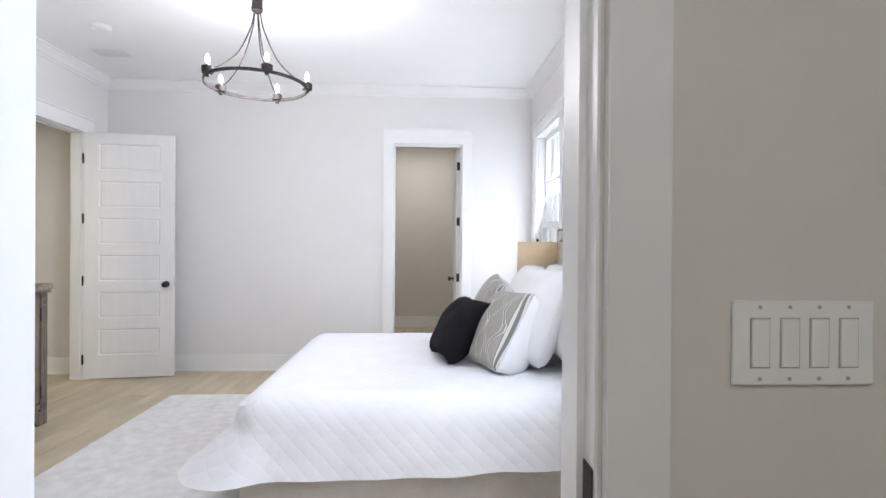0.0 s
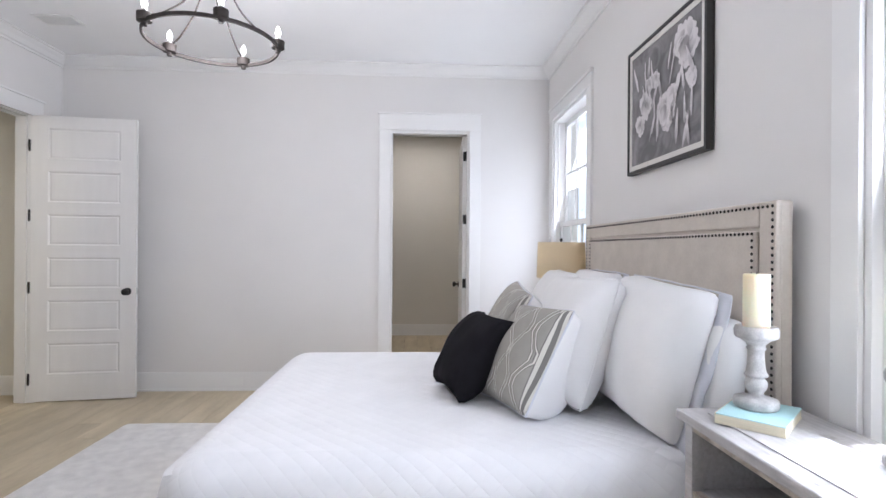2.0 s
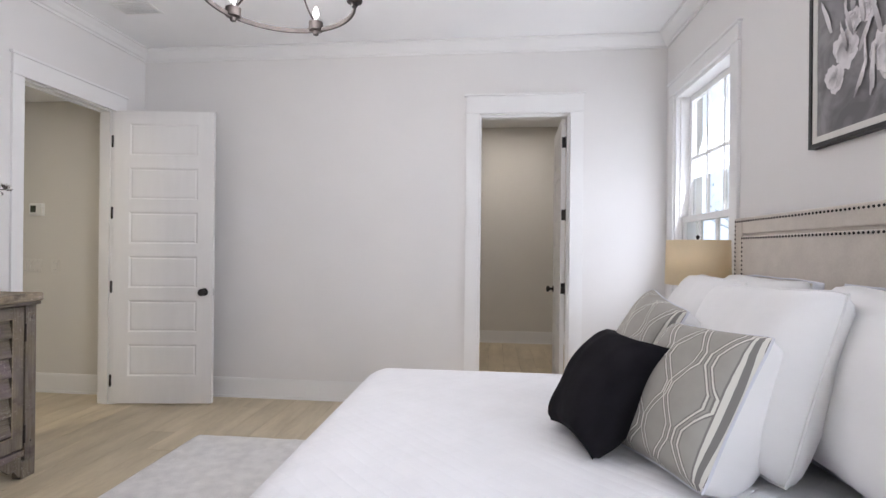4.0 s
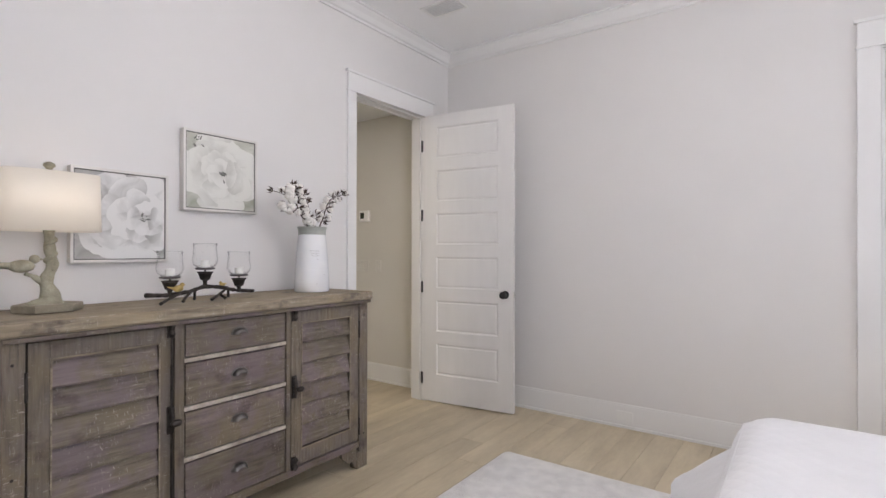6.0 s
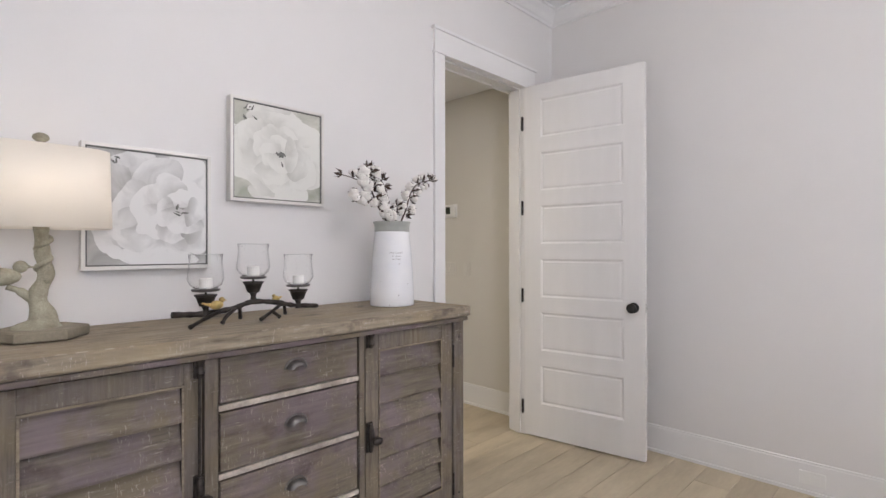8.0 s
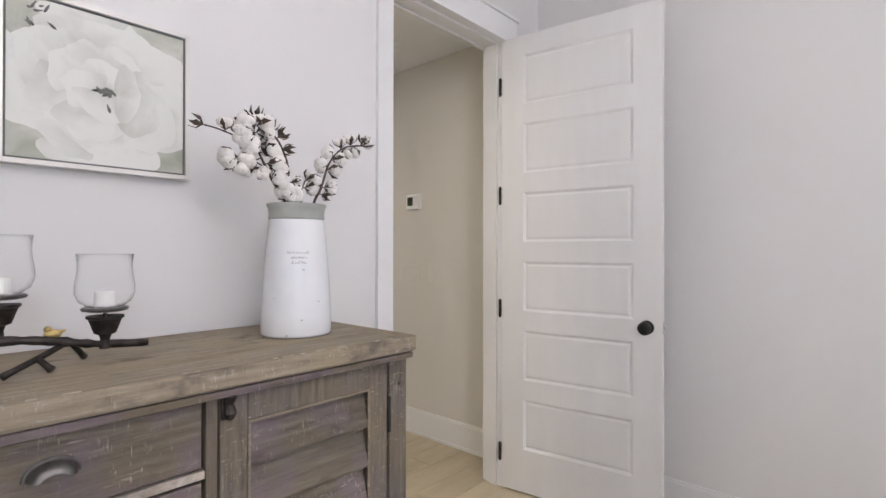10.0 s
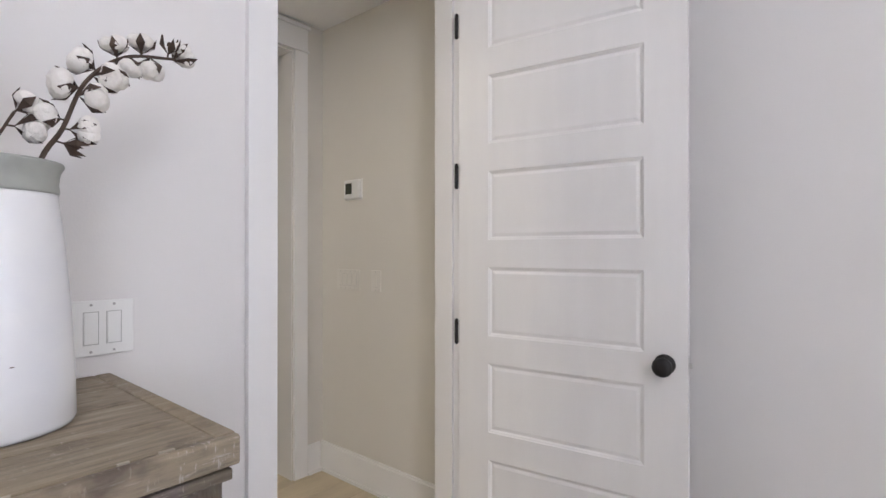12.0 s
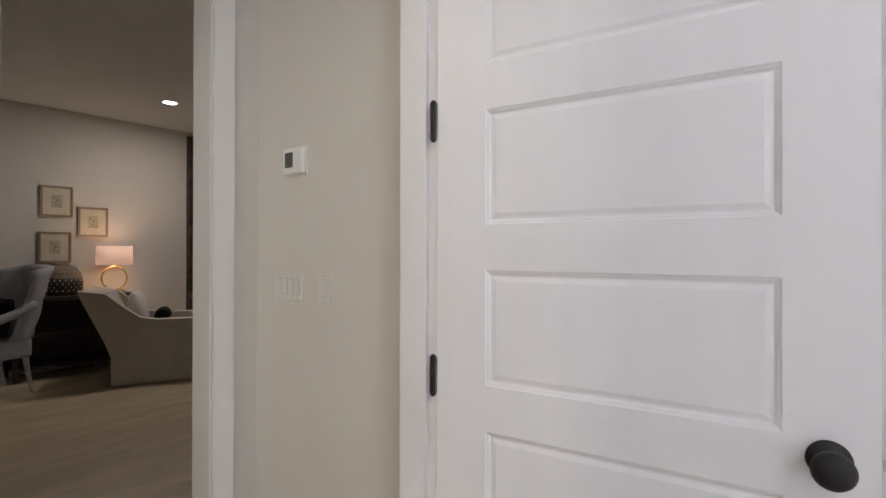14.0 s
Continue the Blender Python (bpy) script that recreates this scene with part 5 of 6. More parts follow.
def oval_shade(bm, a, c, z0, z1, p=3.4, t=0.003):
    n = 64
    rings = []
    for s, z in ((0, z0), (0, z1), (t, z1), (t, z0)):
        ring = []
        for i in range(n):
            q = 2 * math.pi * i / n
            cq, sq = math.cos(q), math.sin(q)
            k = (abs(cq) ** p + abs(sq) ** p) ** (-1 / p)
            tp = 1.0 if z == z0 else 0.97
            ring.append(bm.verts.new(((a - s) * cq * k * tp, (c - s) * sq * k * tp, z)))
        rings.append(ring)
    for r0, r1 in zip(rings, rings[1:] + rings[:1]):
        for i in range(n):
            bm.faces.new((r0[i], r0[(i + 1) % n], r1[(i + 1) % n], r1[i]))
    return bm


part("shade", oval_shade(bmesh.new(), 0.115, 0.168, 0.315, 0.545), SHADE, tl, "ivory fabric shade, lit from inside", smooth=True)
part("finial", lathe([(0.0, 0.548), (0.004, 0.55), (0.004, 0.537), (0.012, 0.566), (0.021, 0.574), (0.018, 0.584), (0.008, 0.590), (0.0, 0.591)], 16), LAMPB, tl, smooth=True)
part("bulb", lathe([(0.0, 0.37), (0.014, 0.372), (0.016, 0.40), (0.030, 0.44), (0.022, 0.468), (0.0, 0.478)], 14), mat("lit warm bulb", (1, 1, 1), 0.3, emit=((1, 0.8, 0.55), 6)), tl, smooth=True)
part("cord", tube(curve_pts([(-0.10, -0.03, 0.006), (-0.16, -0.10, 0.008), (-0.185, -0.20, 0.005), (-0.188, -0.237, -0.012), (-0.186, -0.240, -0.3), (-0.18, -0.29, -0.65), (-0.18, -0.40, -1.0)], 6), 0.0028, 6), PLATE, tl, "pale lamp cord")
lamp("table_lamp_bulb", "POINT", pose(-2.93, 2.275, ST + 0.44), 4.2, (1, 0.84, 0.60), r=0.03)

# branch candle holder
ch = thing("candle_holder", pose(-2.842, 2.865, ST), "dark iron branch candle holder with three glass cups", "candle holder")
main = curve_pts([(0.0, 0.262, 0.030), (0.0, 0.16, 0.040), (0.01, 0.08, 0.058), (0.004, -0.006, 0.066), (0.006, -0.07, 0.050), (-0.01, -0.16, 0.036), (0.0, -0.27, 0.042)], 6)
rnd = random.Random(3)
bm = tube(main, [0.0085 + rnd.uniform(-0.0015, 0.0025) for _ in main], 8)
part("branch", bm, IRON, ch, "knobbly dark iron branch", smooth=True)
for a in (((0.0, 0.11, 0.05), (0.03, 0.06, 0.03), (0.06, 0.0, 0.007)), ((0.03, 0.055, 0.03), (0.055, 0.075, 0.007)), ((0.004, -0.06, 0.052), (0.035, -0.11, 0.025), (0.05, -0.13, 0.007)),
          ((0.0, -0.12, 0.04), (0.04, -0.19, 0.022), (0.075, -0.24, 0.007)), ((0.0, -0.05, 0.05), (-0.04, -0.03, 0.007)), ((0.0, 0.12, 0.045), (-0.05, 0.15, 0.007))):
    part("twig", tube(curve_pts(a, 4), [0.0065] * (4 * (len(a) - 1)) + [0.008], 7), IRON, ch, smooth=True)
for y, hh in ((0.178, 0.040), (0.0, 0.078), (-0.165, 0.042)):
    cup = part("cup", lathe([(0.0, -0.012), (0.011, -0.012), (0.009, 0.008), (0.012, 0.018), (0.021, 0.022), (0.027, 0.040), (0.032, 0.053), (0.036, 0.055), (0.036, 0.060), (0.028, 0.060), (0.0, 0.052)], 24), IRON, ch, "dark iron cup", at=pose(0.0, y, hh), smooth=False)
    part("spindle", lathe([(0.0, 0.053), (0.004, 0.053), (0.004, 0.070), (0.0, 0.070)], 8), IRON, cup)
    part("pin_plate", lathe([(0.0, 0.069), (0.030, 0.069), (0.043, 0.072), (0.046, 0.076), (0.043, 0.079), (0.0, 0.079)], 28), STEELD, cup, "pewter dish")
    part("hurricane_glass", lathe([(0.0, 0.0795), (0.034, 0.0798), (0.050, 0.092), (0.057, 0.110), (0.0565, 0.128), (0.053, 0.150), (0.051, 0.170), (0.054, 0.195), (0.0533, 0.1952), (0.0503, 0.170), (0.0523, 0.150), (0.0558, 0.128), (0.0563, 0.110), (0.0494, 0.0925), (0.0335, 0.0806), (0.0, 0.0804)], 36), THIN, cup, "clear glass hurricane cup", smooth=True)
    part("glass_rim", tube([(0.0537 * math.cos(2 * math.pi * q / 36), 0.0537 * math.sin(2 * math.pi * q / 36), 0.1953) for q in range(36)], 0.0009, 5, closed=True), GLASS, cup, "clear rounded rim", smooth=True)
    part("candle", lathe([(0.0, 0.0808), (0.021, 0.0808), (0.021, 0.112), (0.017, 0.115), (0.0, 0.111)], 20), mat("white wax", (0.85, 0.84, 0.80), 0.5), cup, "short white candle", smooth=False)
for (x, y, z, f) in ((0.02, -0.138, 0.058, 1), (0.004, 0.085, 0.068, -0.7)):
    bm = bmesh.new()
    s = 1.15 if f > 0 else 0.75
    blob(bm, (0, 0, 0.012 * s), 0.014 * s, sy=1.5, sub=2)
    blob(bm, (0, 0.016 * s * f, 0.026 * s), 0.009 * s, sub=2)
    tube([(0, -0.018 * s * f, 0.014 * s), (0, -0.042 * s * f, 0.020 * s)], [0.007 * s, 0.002], 6, bm)
    tube([(0, 0.022 * s * f, 0.026 * s), (0, 0.031 * s * f, 0.024 * s)], [0.003, 0.0008], 5, bm)
    part("bird", bm, GOLD, ch, "small gilt bird", smooth=True, at=pose(x, y, z - 0.006))

# pitcher with cotton stems
pv = thing("pitcher_vase", pose(-2.868, 3.533, ST), "tall white ceramic vase with a grey collar and script", "vase")
part("body", lathe([(0.0, 0.0), (0.098, 0.0), (0.101, 0.006), (0.100, 0.06), (0.095, 0.16), (0.087, 0.26), (0.079, 0.33), (0.0785, 0.3355), (0.074, 0.3355), (0.09, 0.06), (0.0, 0.02)], 48), CER, pv, smooth=True)
part("collar", lathe([(0.0795, 0.334), (0.0805, 0.338), (0.079, 0.35), (0.081, 0.366), (0.086, 0.376), (0.085, 0.380), (0.080, 0.380), (0.074, 0.36), (0.074, 0.334)], 48), CERG, pv, "matt grey collar", smooth=True)
scr = bmesh.new()
rnd = random.Random(11)
for zz, L, wide in ((0.236, 0.0, 0.66), (0.222, 0.12, 0.46), (0.208, 0.14, 0.42)):
    a = radians(-48) + L
    end = a + wide
    word = rnd.randint(3, 7)
    R0 = 0.0886 + (0.26 - zz) * 0.083
    while a < end:
        hh = rnd.choice((0.0028, 0.0034, 0.0032, 0.0075))
        for q0, q1, z0, z1 in ((a, a + 0.012, zz, zz + hh), (a + 0.004, a + 0.026, zz + hh * 0.9 if hh < 0.004 else zz + 0.001, zz)):
            vs = []
            for q, zq in ((q0, z0), (q0 + 0.009, z0), (q1 + 0.009, z1), (q1, z1)):
                vs.append(scr.verts.new((R0 * math.cos(q), R0 * math.sin(q), zq)))
            scr.faces.new(vs)
        a += 0.026
        word -= 1
        if word == 0:
            a += 0.03
            word = rnd.randint(2, 8)
part("script", scr, INK, pv, "illegible grey script in three lines")
chip = bmesh.new()
for a, zz, s in ((-0.4, 0.05, 0.006), (-1.2, 0.11, 0.004), (0.1, 0.10, 0.004), (-0.35, 0.19, 0.006), (-0.8, 0.008, 0.007)):
    R0 = 0.1008 if zz < 0.08 else 0.0985 - (zz - 0.1) * 0.045
    blob(chip, (R0 * math.cos(a), R0 * math.sin(a), zz), s * 0.5, sx=0.3, sy=1.6, sz=0.5, sub=1)
tagged(part("chips", chip, INK, pv, "small dark chips in the glaze"), kind="stuff")


def cotton_stem(name, ctrl, bolls, side_ctrls=(), seed=0):
    """A dry stem with cotton bolls; each boll is white locks held by brown husk petals."""
    st = thing(name, pose(-2.868, 3.533, ST), "dry cotton stem with white bolls and brown husks", "cotton stem", "cotton stems in the vase")
    if seed < 3:
        ctrl = [(a, b_ * 0.80, min(c, 0.37) + max(0, c - 0.37) * 0.84) for a, b_, c in ctrl]
        side_ctrls = [[(a, b_ * 0.80, min(c, 0.37) + max(0, c - 0.37) * 0.84) for a, b_, c in q] for q in side_ctrls]
    rnd = random.Random(seed)
    main = curve_pts(ctrl, 6)
    bm = tube(main, [0.0045 - 0.0022 * i / len(main) for i in range(len(main))], 6)
    lines = [main]
    plump = 1.12 if seed == 3 else 1.0
    for s in side_ctrls:
        q = curve_pts(s, 6)
        tube(q, 0.0022, 5, bm)
        lines.append(q)
    part("stem", bm, HUSK, st, "thin brown stem")
    for li, t, off, r, white in bolls:
        ln = lines[li]
        p = ln[min(len(ln) - 1, int(t * (len(ln) - 1)))]
        r *= plump if white else 1.0
        d = Vector(off).normalized()
        c = p + Vector(off)
        lk = bmesh.new()
        if white:
            for k in range(5):
                a = 2 * math.pi * k / 5 + rnd.random()
                u = d.orthogonal().normalized()
                w = d.cross(u)
                blob(lk, c + (u * math.cos(a) + w * math.sin(a)) * r * 0.42 + d * r * 0.1, r * 0.66, sx=rnd.uniform(0.85, 1.1), sy=rnd.uniform(0.85, 1.1), sz=rnd.uniform(0.85, 1.1), sub=2)
            b = part("boll", lk, COT, st, "white cotton boll", smooth=True)
        else:
            blob(lk, c, r * 0.3, sub=1)
            b = part("boll", lk, HUSK, st, "dry husk without cotton", smooth=True)
        hk = bmesh.new()
        n = 4 if white else 5
        for k in range(n):
            a = 2 * math.pi * k / n + rnd.random() * 0.6
            u = d.orthogonal().normalized()
            w = d.cross(u)
            s = u * math.cos(a) + w * math.sin(a)
            side = d.cross(s)
            base = c - d * r * 0.95
            open_ = 0.98 if white else 0.8
            mid = c - d * r * 0.2 + s * r * open_
            tip = c + d * r * (0.5 if white else 0.75) + s * r * (1.12 if white else 0.9)
            q = [base, mid - side * r * 0.34, tip, mid + side * r * 0.34]
            vs = [hk.verts.new(v) for v in q]
            vs2 = [hk.verts.new(v - s * 0.0012 - d * 0.0006) for v in q]
            hk.faces.new(vs)
            hk.faces.new(vs2[::-1])
            for i in range(4):
                hk.faces.new((vs[i], vs2[i], vs2[(i + 1) % 4], vs[(i + 1) % 4]))
        tube([p, c - d * r * 0.9], 0.0016, 5, hk)
        part("husk", hk, HUSK, b, "brown pointed husk")
    return st


def bl(specs, r=0.029):
    return [(li, t, off, (rr_ or r), wh) for li, t, off, rr_, wh in specs]


cotton_stem("cotton_stem", [(0.02, 0.0, 0.10), (0.01, -0.05, 0.37), (0.0, -0.10, 0.46), (0.0, -0.155, 0.56), (0.0, -0.17, 0.625), (0.0, -0.165, 0.655)],
            bl([(0, 1.0, (0, 0.004, 0.02), 0.020, False), (0, .95, (0, -0.03, 0.005), 0.02, True), (0, .85, (0.02, 0.03, 0.0), 0, True), (0, .8, (0.015, -0.03, 0), 0, True), (0, .74, (0.01, 0.03, 0.01), 0, True),
                (0, .7, (0.02, -0.04, -0.01), 0, True), (0, .66, (-0.01, 0.035, 0), 0, True), (0, .62, (0.02, -0.03, 0.0), 0, True), (0, .58, (0.02, 0.03, 0.01), 0, True), (0, .55, (0.01, -0.045, -0.02), 0, True),
                (0, .5, (0.02, 0.03, 0), 0, True), (0, .46, (0.02, -0.03, 0), 0.02, True), (0, .42, (0.03, 0.01, 0.0), 0, True), (1, 1.0, (0, -0.02, 0.005), 0.02, False), (1, .6, (0, 0.0, 0.022), 0.02, True), (1, .35, (0.005, -0.005, 0.022), 0.018, True),
                (2, 1.0, (0, -0.035, -0.01), 0, True), (2, .7, (0.0, -0.01, -0.03), 0, True)]),
            (((0.0, -0.16, 0.575), (0.0, -0.22, 0.585), (0.0, -0.29, 0.60), (0.0, -0.335, 0.605)), ((0.0, -0.13, 0.50), (0, -0.18, 0.52), (0, -0.215, 0.525))), 1)
cotton_stem("cotton_stem", [(-0.01, 0.0, 0.10), (0.0, -0.03, 0.36), (0.01, -0.04, 0.44), (0.01, -0.05, 0.53), (0.01, -0.09, 0.60), (0.0, -0.14, 0.63)],
            bl([(0, 1.0, (0, -0.01, 0.022), 0.02, True), (0, .9, (0, 0.01, 0.022), 0.02, False), (0, .8, (0, 0.02, 0.016), 0.02, False), (0, .7, (0, 0.02, 0.0), 0.02, False), (0, .56, (0.0, -0.022, 0.0), 0.02, True),
                (0, .5, (0.01, -0.03, 0.0), 0, True), (0, .45, (0.01, 0.022, 0.0), 0.02, True), (0, .38, (0.01, -0.02, 0.0), 0, True), (1, 1.0, (0, 0.015, 0.015), 0.02, True), (1, .8, (0, 0.03, 0.0), 0.022, True), (1, .4, (0, -0.02, 0.01), 0, True), (0, .3, (0.02, 0.0, 0), 0, True)]),
            (((0.0, -0.02, 0.37), (0.0, 0.01, 0.42), (0.0, 0.035, 0.47)),), 2)
cotton_stem("cotton_stem", [(0.0, 0.0, 0.10), (0.0, 0.05, 0.36), (0.0, 0.085, 0.44), (0.0, 0.115, 0.52), (0.0, 0.17, 0.575), (0.0, 0.25, 0.595)],
            bl([(0, 1.0, (0, 0.012, 0.01), 0.02, True), (0, .97, (0.01, 0.0, 0.022), 0.018, False), (0, .92, (0, 0.0, -0.022), 0.02, True), (0, .88, (0, 0.0, 0.022), 0.018, True), (0, .82, (0.01, 0.0, -0.02), 0.018, True), (0, .78, (0, -0.005, 0.022), 0.018, True),
                (0, .72, (0.01, 0.01, -0.022), 0.02, True), (0, .68, (0, -0.022, 0.01), 0.02, True), (0, .64, (0.01, 0.022, 0), 0.021, True), (0, .58, (0, -0.025, 0), 0.021, True), (0, .55, (0.01, 0.022, 0), 0.021, True), (0, .45, (0.005, -0.028, 0), 0.02, True), (0, .42, (0.005, 0.03, 0.0), 0.021, True), (0, .36, (0, 0.028, -0.006), 0.018, False)]),
            (), 3)


def picture(name, m, w, h, frame_mat, art, label, fw=0.012, depth=0.035, inner=None, mat_w=0.0, bev=0.001, style="", petalm=None, heart=(0, 0), seed=1):
    """A picture hung on a wall: local x along the wall, z up, facing -y."""
    p = thing(name, m, label, "picture")
    fr = bmesh.new()
    for a in ((-w / 2, -w / 2 + fw, -h / 2, h / 2), (w / 2 - fw, w / 2, -h / 2, h / 2), (-w / 2 + fw, w / 2 - fw, -h / 2, -h / 2 + fw), (-w / 2 + fw, w / 2 - fw, h / 2 - fw, h / 2)):
        box(fr, a[0], a[1], -depth, -0.002, a[2], a[3], bev=bev)
    part("frame", fr, frame_mat, p)
    iw = fw
    if inner:
        lw, lm = inner
        li = bmesh.new()
        q = fw
        for a in ((-w / 2 + q, -w / 2 + q + lw, -h / 2 + q, h / 2 - q), (w / 2 - q - lw, w / 2 - q, -h / 2 + q, h / 2 - q), (-w / 2 + q + lw, w / 2 - q - lw, -h / 2 + q, -h / 2 + q + lw), (-w / 2 + q + lw, w / 2 - q - lw, h / 2 - q - lw, h / 2 - q)):
            box(li, a[0], a[1], -depth + 0.006, -0.004, a[2], a[3])
        part("slip", li, lm, p, "inner slip of the frame")
        iw += lw
    if mat_w:
        part("mount", B(-w / 2 + iw, w / 2 - iw, -depth + 0.012, -0.006, -h / 2 + iw, h / 2 - iw), MOUNT, p, "cream mount")
        iw += mat_w
    bm = bmesh.new()
    uv = bm.loops.layers.uv.new("UVMap")
    yy = -depth + 0.009 if not mat_w else -depth + 0.0105
    ww, hh = w / 2 - iw, h / 2 - iw
    f = bm.faces.new([bm.verts.new(v) for v in ((-ww, yy, -hh), (ww, yy, -hh), (ww, yy, hh), (-ww, yy, hh))])
    for lp, c in zip(f.loops, ((0, 0), (1, 0), (1, 1), (0, 1))):
        lp[uv].uv = c
    aw = part("artwork", bm, art, p, "printed flower picture")
    rnd = random.Random(seed)

    def petals(specs, material, nm):
        q = bmesh.new()
        uvl = q.loops.layers.uv.new("UVMap")
        for k, (cx, cz, a, c, ang) in enumerate(specs):
            vs, us = [], []
            for i in range(28):
                t = 2 * math.pi * i / 28
                rr_ = 1 + 0.32 * noise.noise(Vector((math.cos(t) * 1.5 + k * 3.1, math.sin(t) * 1.5, seed)))
                lx, lz = a * math.cos(t) * rr_, c * math.sin(t) * rr_ * (1 - 0.35 * math.cos(t))
                x = cx + lx * math.cos(ang) - lz * math.sin(ang)
                z = cz + lx * math.sin(ang) + lz * math.cos(ang)
                vs.append(q.verts.new((max(-ww, min(ww, x)), yy - 0.0003 - 0.00006 * k, max(-hh, min(hh, z)))))
                us.append((0.5 + 0.5 * math.cos(t), 0.5 + 0.5 * math.sin(t)))
            f2 = q.faces.new(vs)
            for lp, c2 in zip(f2.loops, us):
                lp[uvl].uv = c2
        tagged(part(nm, q, material, aw), kind="stuff")
    if style == "peony":
        hx_, hz_ = heart
        sp = []
        for ring, (rad, size, cnt) in enumerate(((0.17, 0.085, 9), (0.125, 0.08, 7), (0.08, 0.065, 6), (0.045, 0.05, 4))):
            for k in range(cnt):
                a = 2 * math.pi * (k + 0.37 * ring) / cnt + rnd.uniform(-0.45, 0.45)
                sp.append((hx_ * (0.4 + 0.2 * ring) + rad * math.cos(a) * 1.1, hz_ * (0.4 + 0.2 * ring) + rad * math.sin(a), size * rnd.uniform(0.6, 0.95), size * rnd.uniform(0.95, 1.5), a + rnd.uniform(-0.5, 0.5)))
        petals(sp, petalm, "petal")
        hs_ = [(hx_ + rnd.gauss(0, 0.018), hz_ + rnd.gauss(0, 0.015), rnd.uniform(0.005, 0.015), rnd.uniform(0.0015, 0.005), rnd.uniform(0, 3.1)) for _ in range(30)]
        hs_ += [(-ww + rnd.uniform(0.02, 0.09), hh - rnd.uniform(0.01, 0.07), rnd.uniform(0.005, 0.013), 0.003, rnd.uniform(0, 3.1)) for _ in range(9)]
        petals(hs_, INKA, "brush_mark")
    if style == "tulip":
        sp = []
        for cx, cz, s in ((-0.19, 0.0, 0.10), (0.03, -0.09, 0.13), (0.21, 0.17, 0.15), (-0.25, -0.10, 0.08), (-0.07, 0.10, 0.06), (0.27, 0.0, 0.07), (0.10, -0.03, 0.07), (-0.14, 0.09, 0.06)):
            for k in range(13):
                a = math.pi / 2 + (k - 6) * 0.48
                g_ = 0.42 if k < 9 else 0.16
                sp.append((cx + g_ * s * math.cos(a), cz + g_ * s * math.sin(a), s * rnd.uniform(0.30, 0.42), s * rnd.uniform(0.30, 0.42), a + rnd.uniform(-0.2, 0.2)))
        for _ in range(26):
            sp.append((rnd.uniform(-0.3, 0.3), rnd.uniform(-0.27, 0.2), rnd.uniform(0.05, 0.09), rnd.uniform(0.007, 0.013), math.pi / 2 + rnd.uniform(-0.5, 0.5)))
        petals(sp, PET3, "petal")
    return p


MOUNT = mat("cream mount board", (0.62, 0.58, 0.47), 0.8)
SILVER = mat("pale champagne frame", (0.72, 0.70, 0.66), 0.4, metal=0.3, vary=0.03)
LINE = mat("dark grey inner line", (0.13, 0.13, 0.12), 0.6)
TANFR = mat("tan wood frame", (0.30, 0.23, 0.15), 0.5, vary=0.1, scale=20)
FRB = mat("black wood frame", (0.02, 0.019, 0.018), 0.4)
picture("picture", pose(XW, 3.100, 1.706, 0, 0, 90), 0.428, 0.425, SILVER, ART1, "pale green grey peony painting in a slim champagne frame", depth=0.045, inner=(0.005, LINE), style="peony", petalm=PET1, heart=(0.005, 0.0), seed=4)
picture("picture", pose(XW, 2.604, 1.442, 0, 0, 90), 0.414, 0.43, SILVER, ART2, "pale grey peony painting in a slim champagne frame", depth=0.045, inner=(0.005, LINE), style="peony", petalm=PET2, heart=(0.10, 0.0), seed=7)
picture("picture", pose(XE, 3.025, 2.105, 0, 0, -90), 0.795, 0.70, FRB, ART3, "grey tulip print in a black and silver frame above the headboard", fw=0.018, depth=0.038, inner=(0.028, SILVER), style="tulip", seed=2)

# ---- nightstands ----


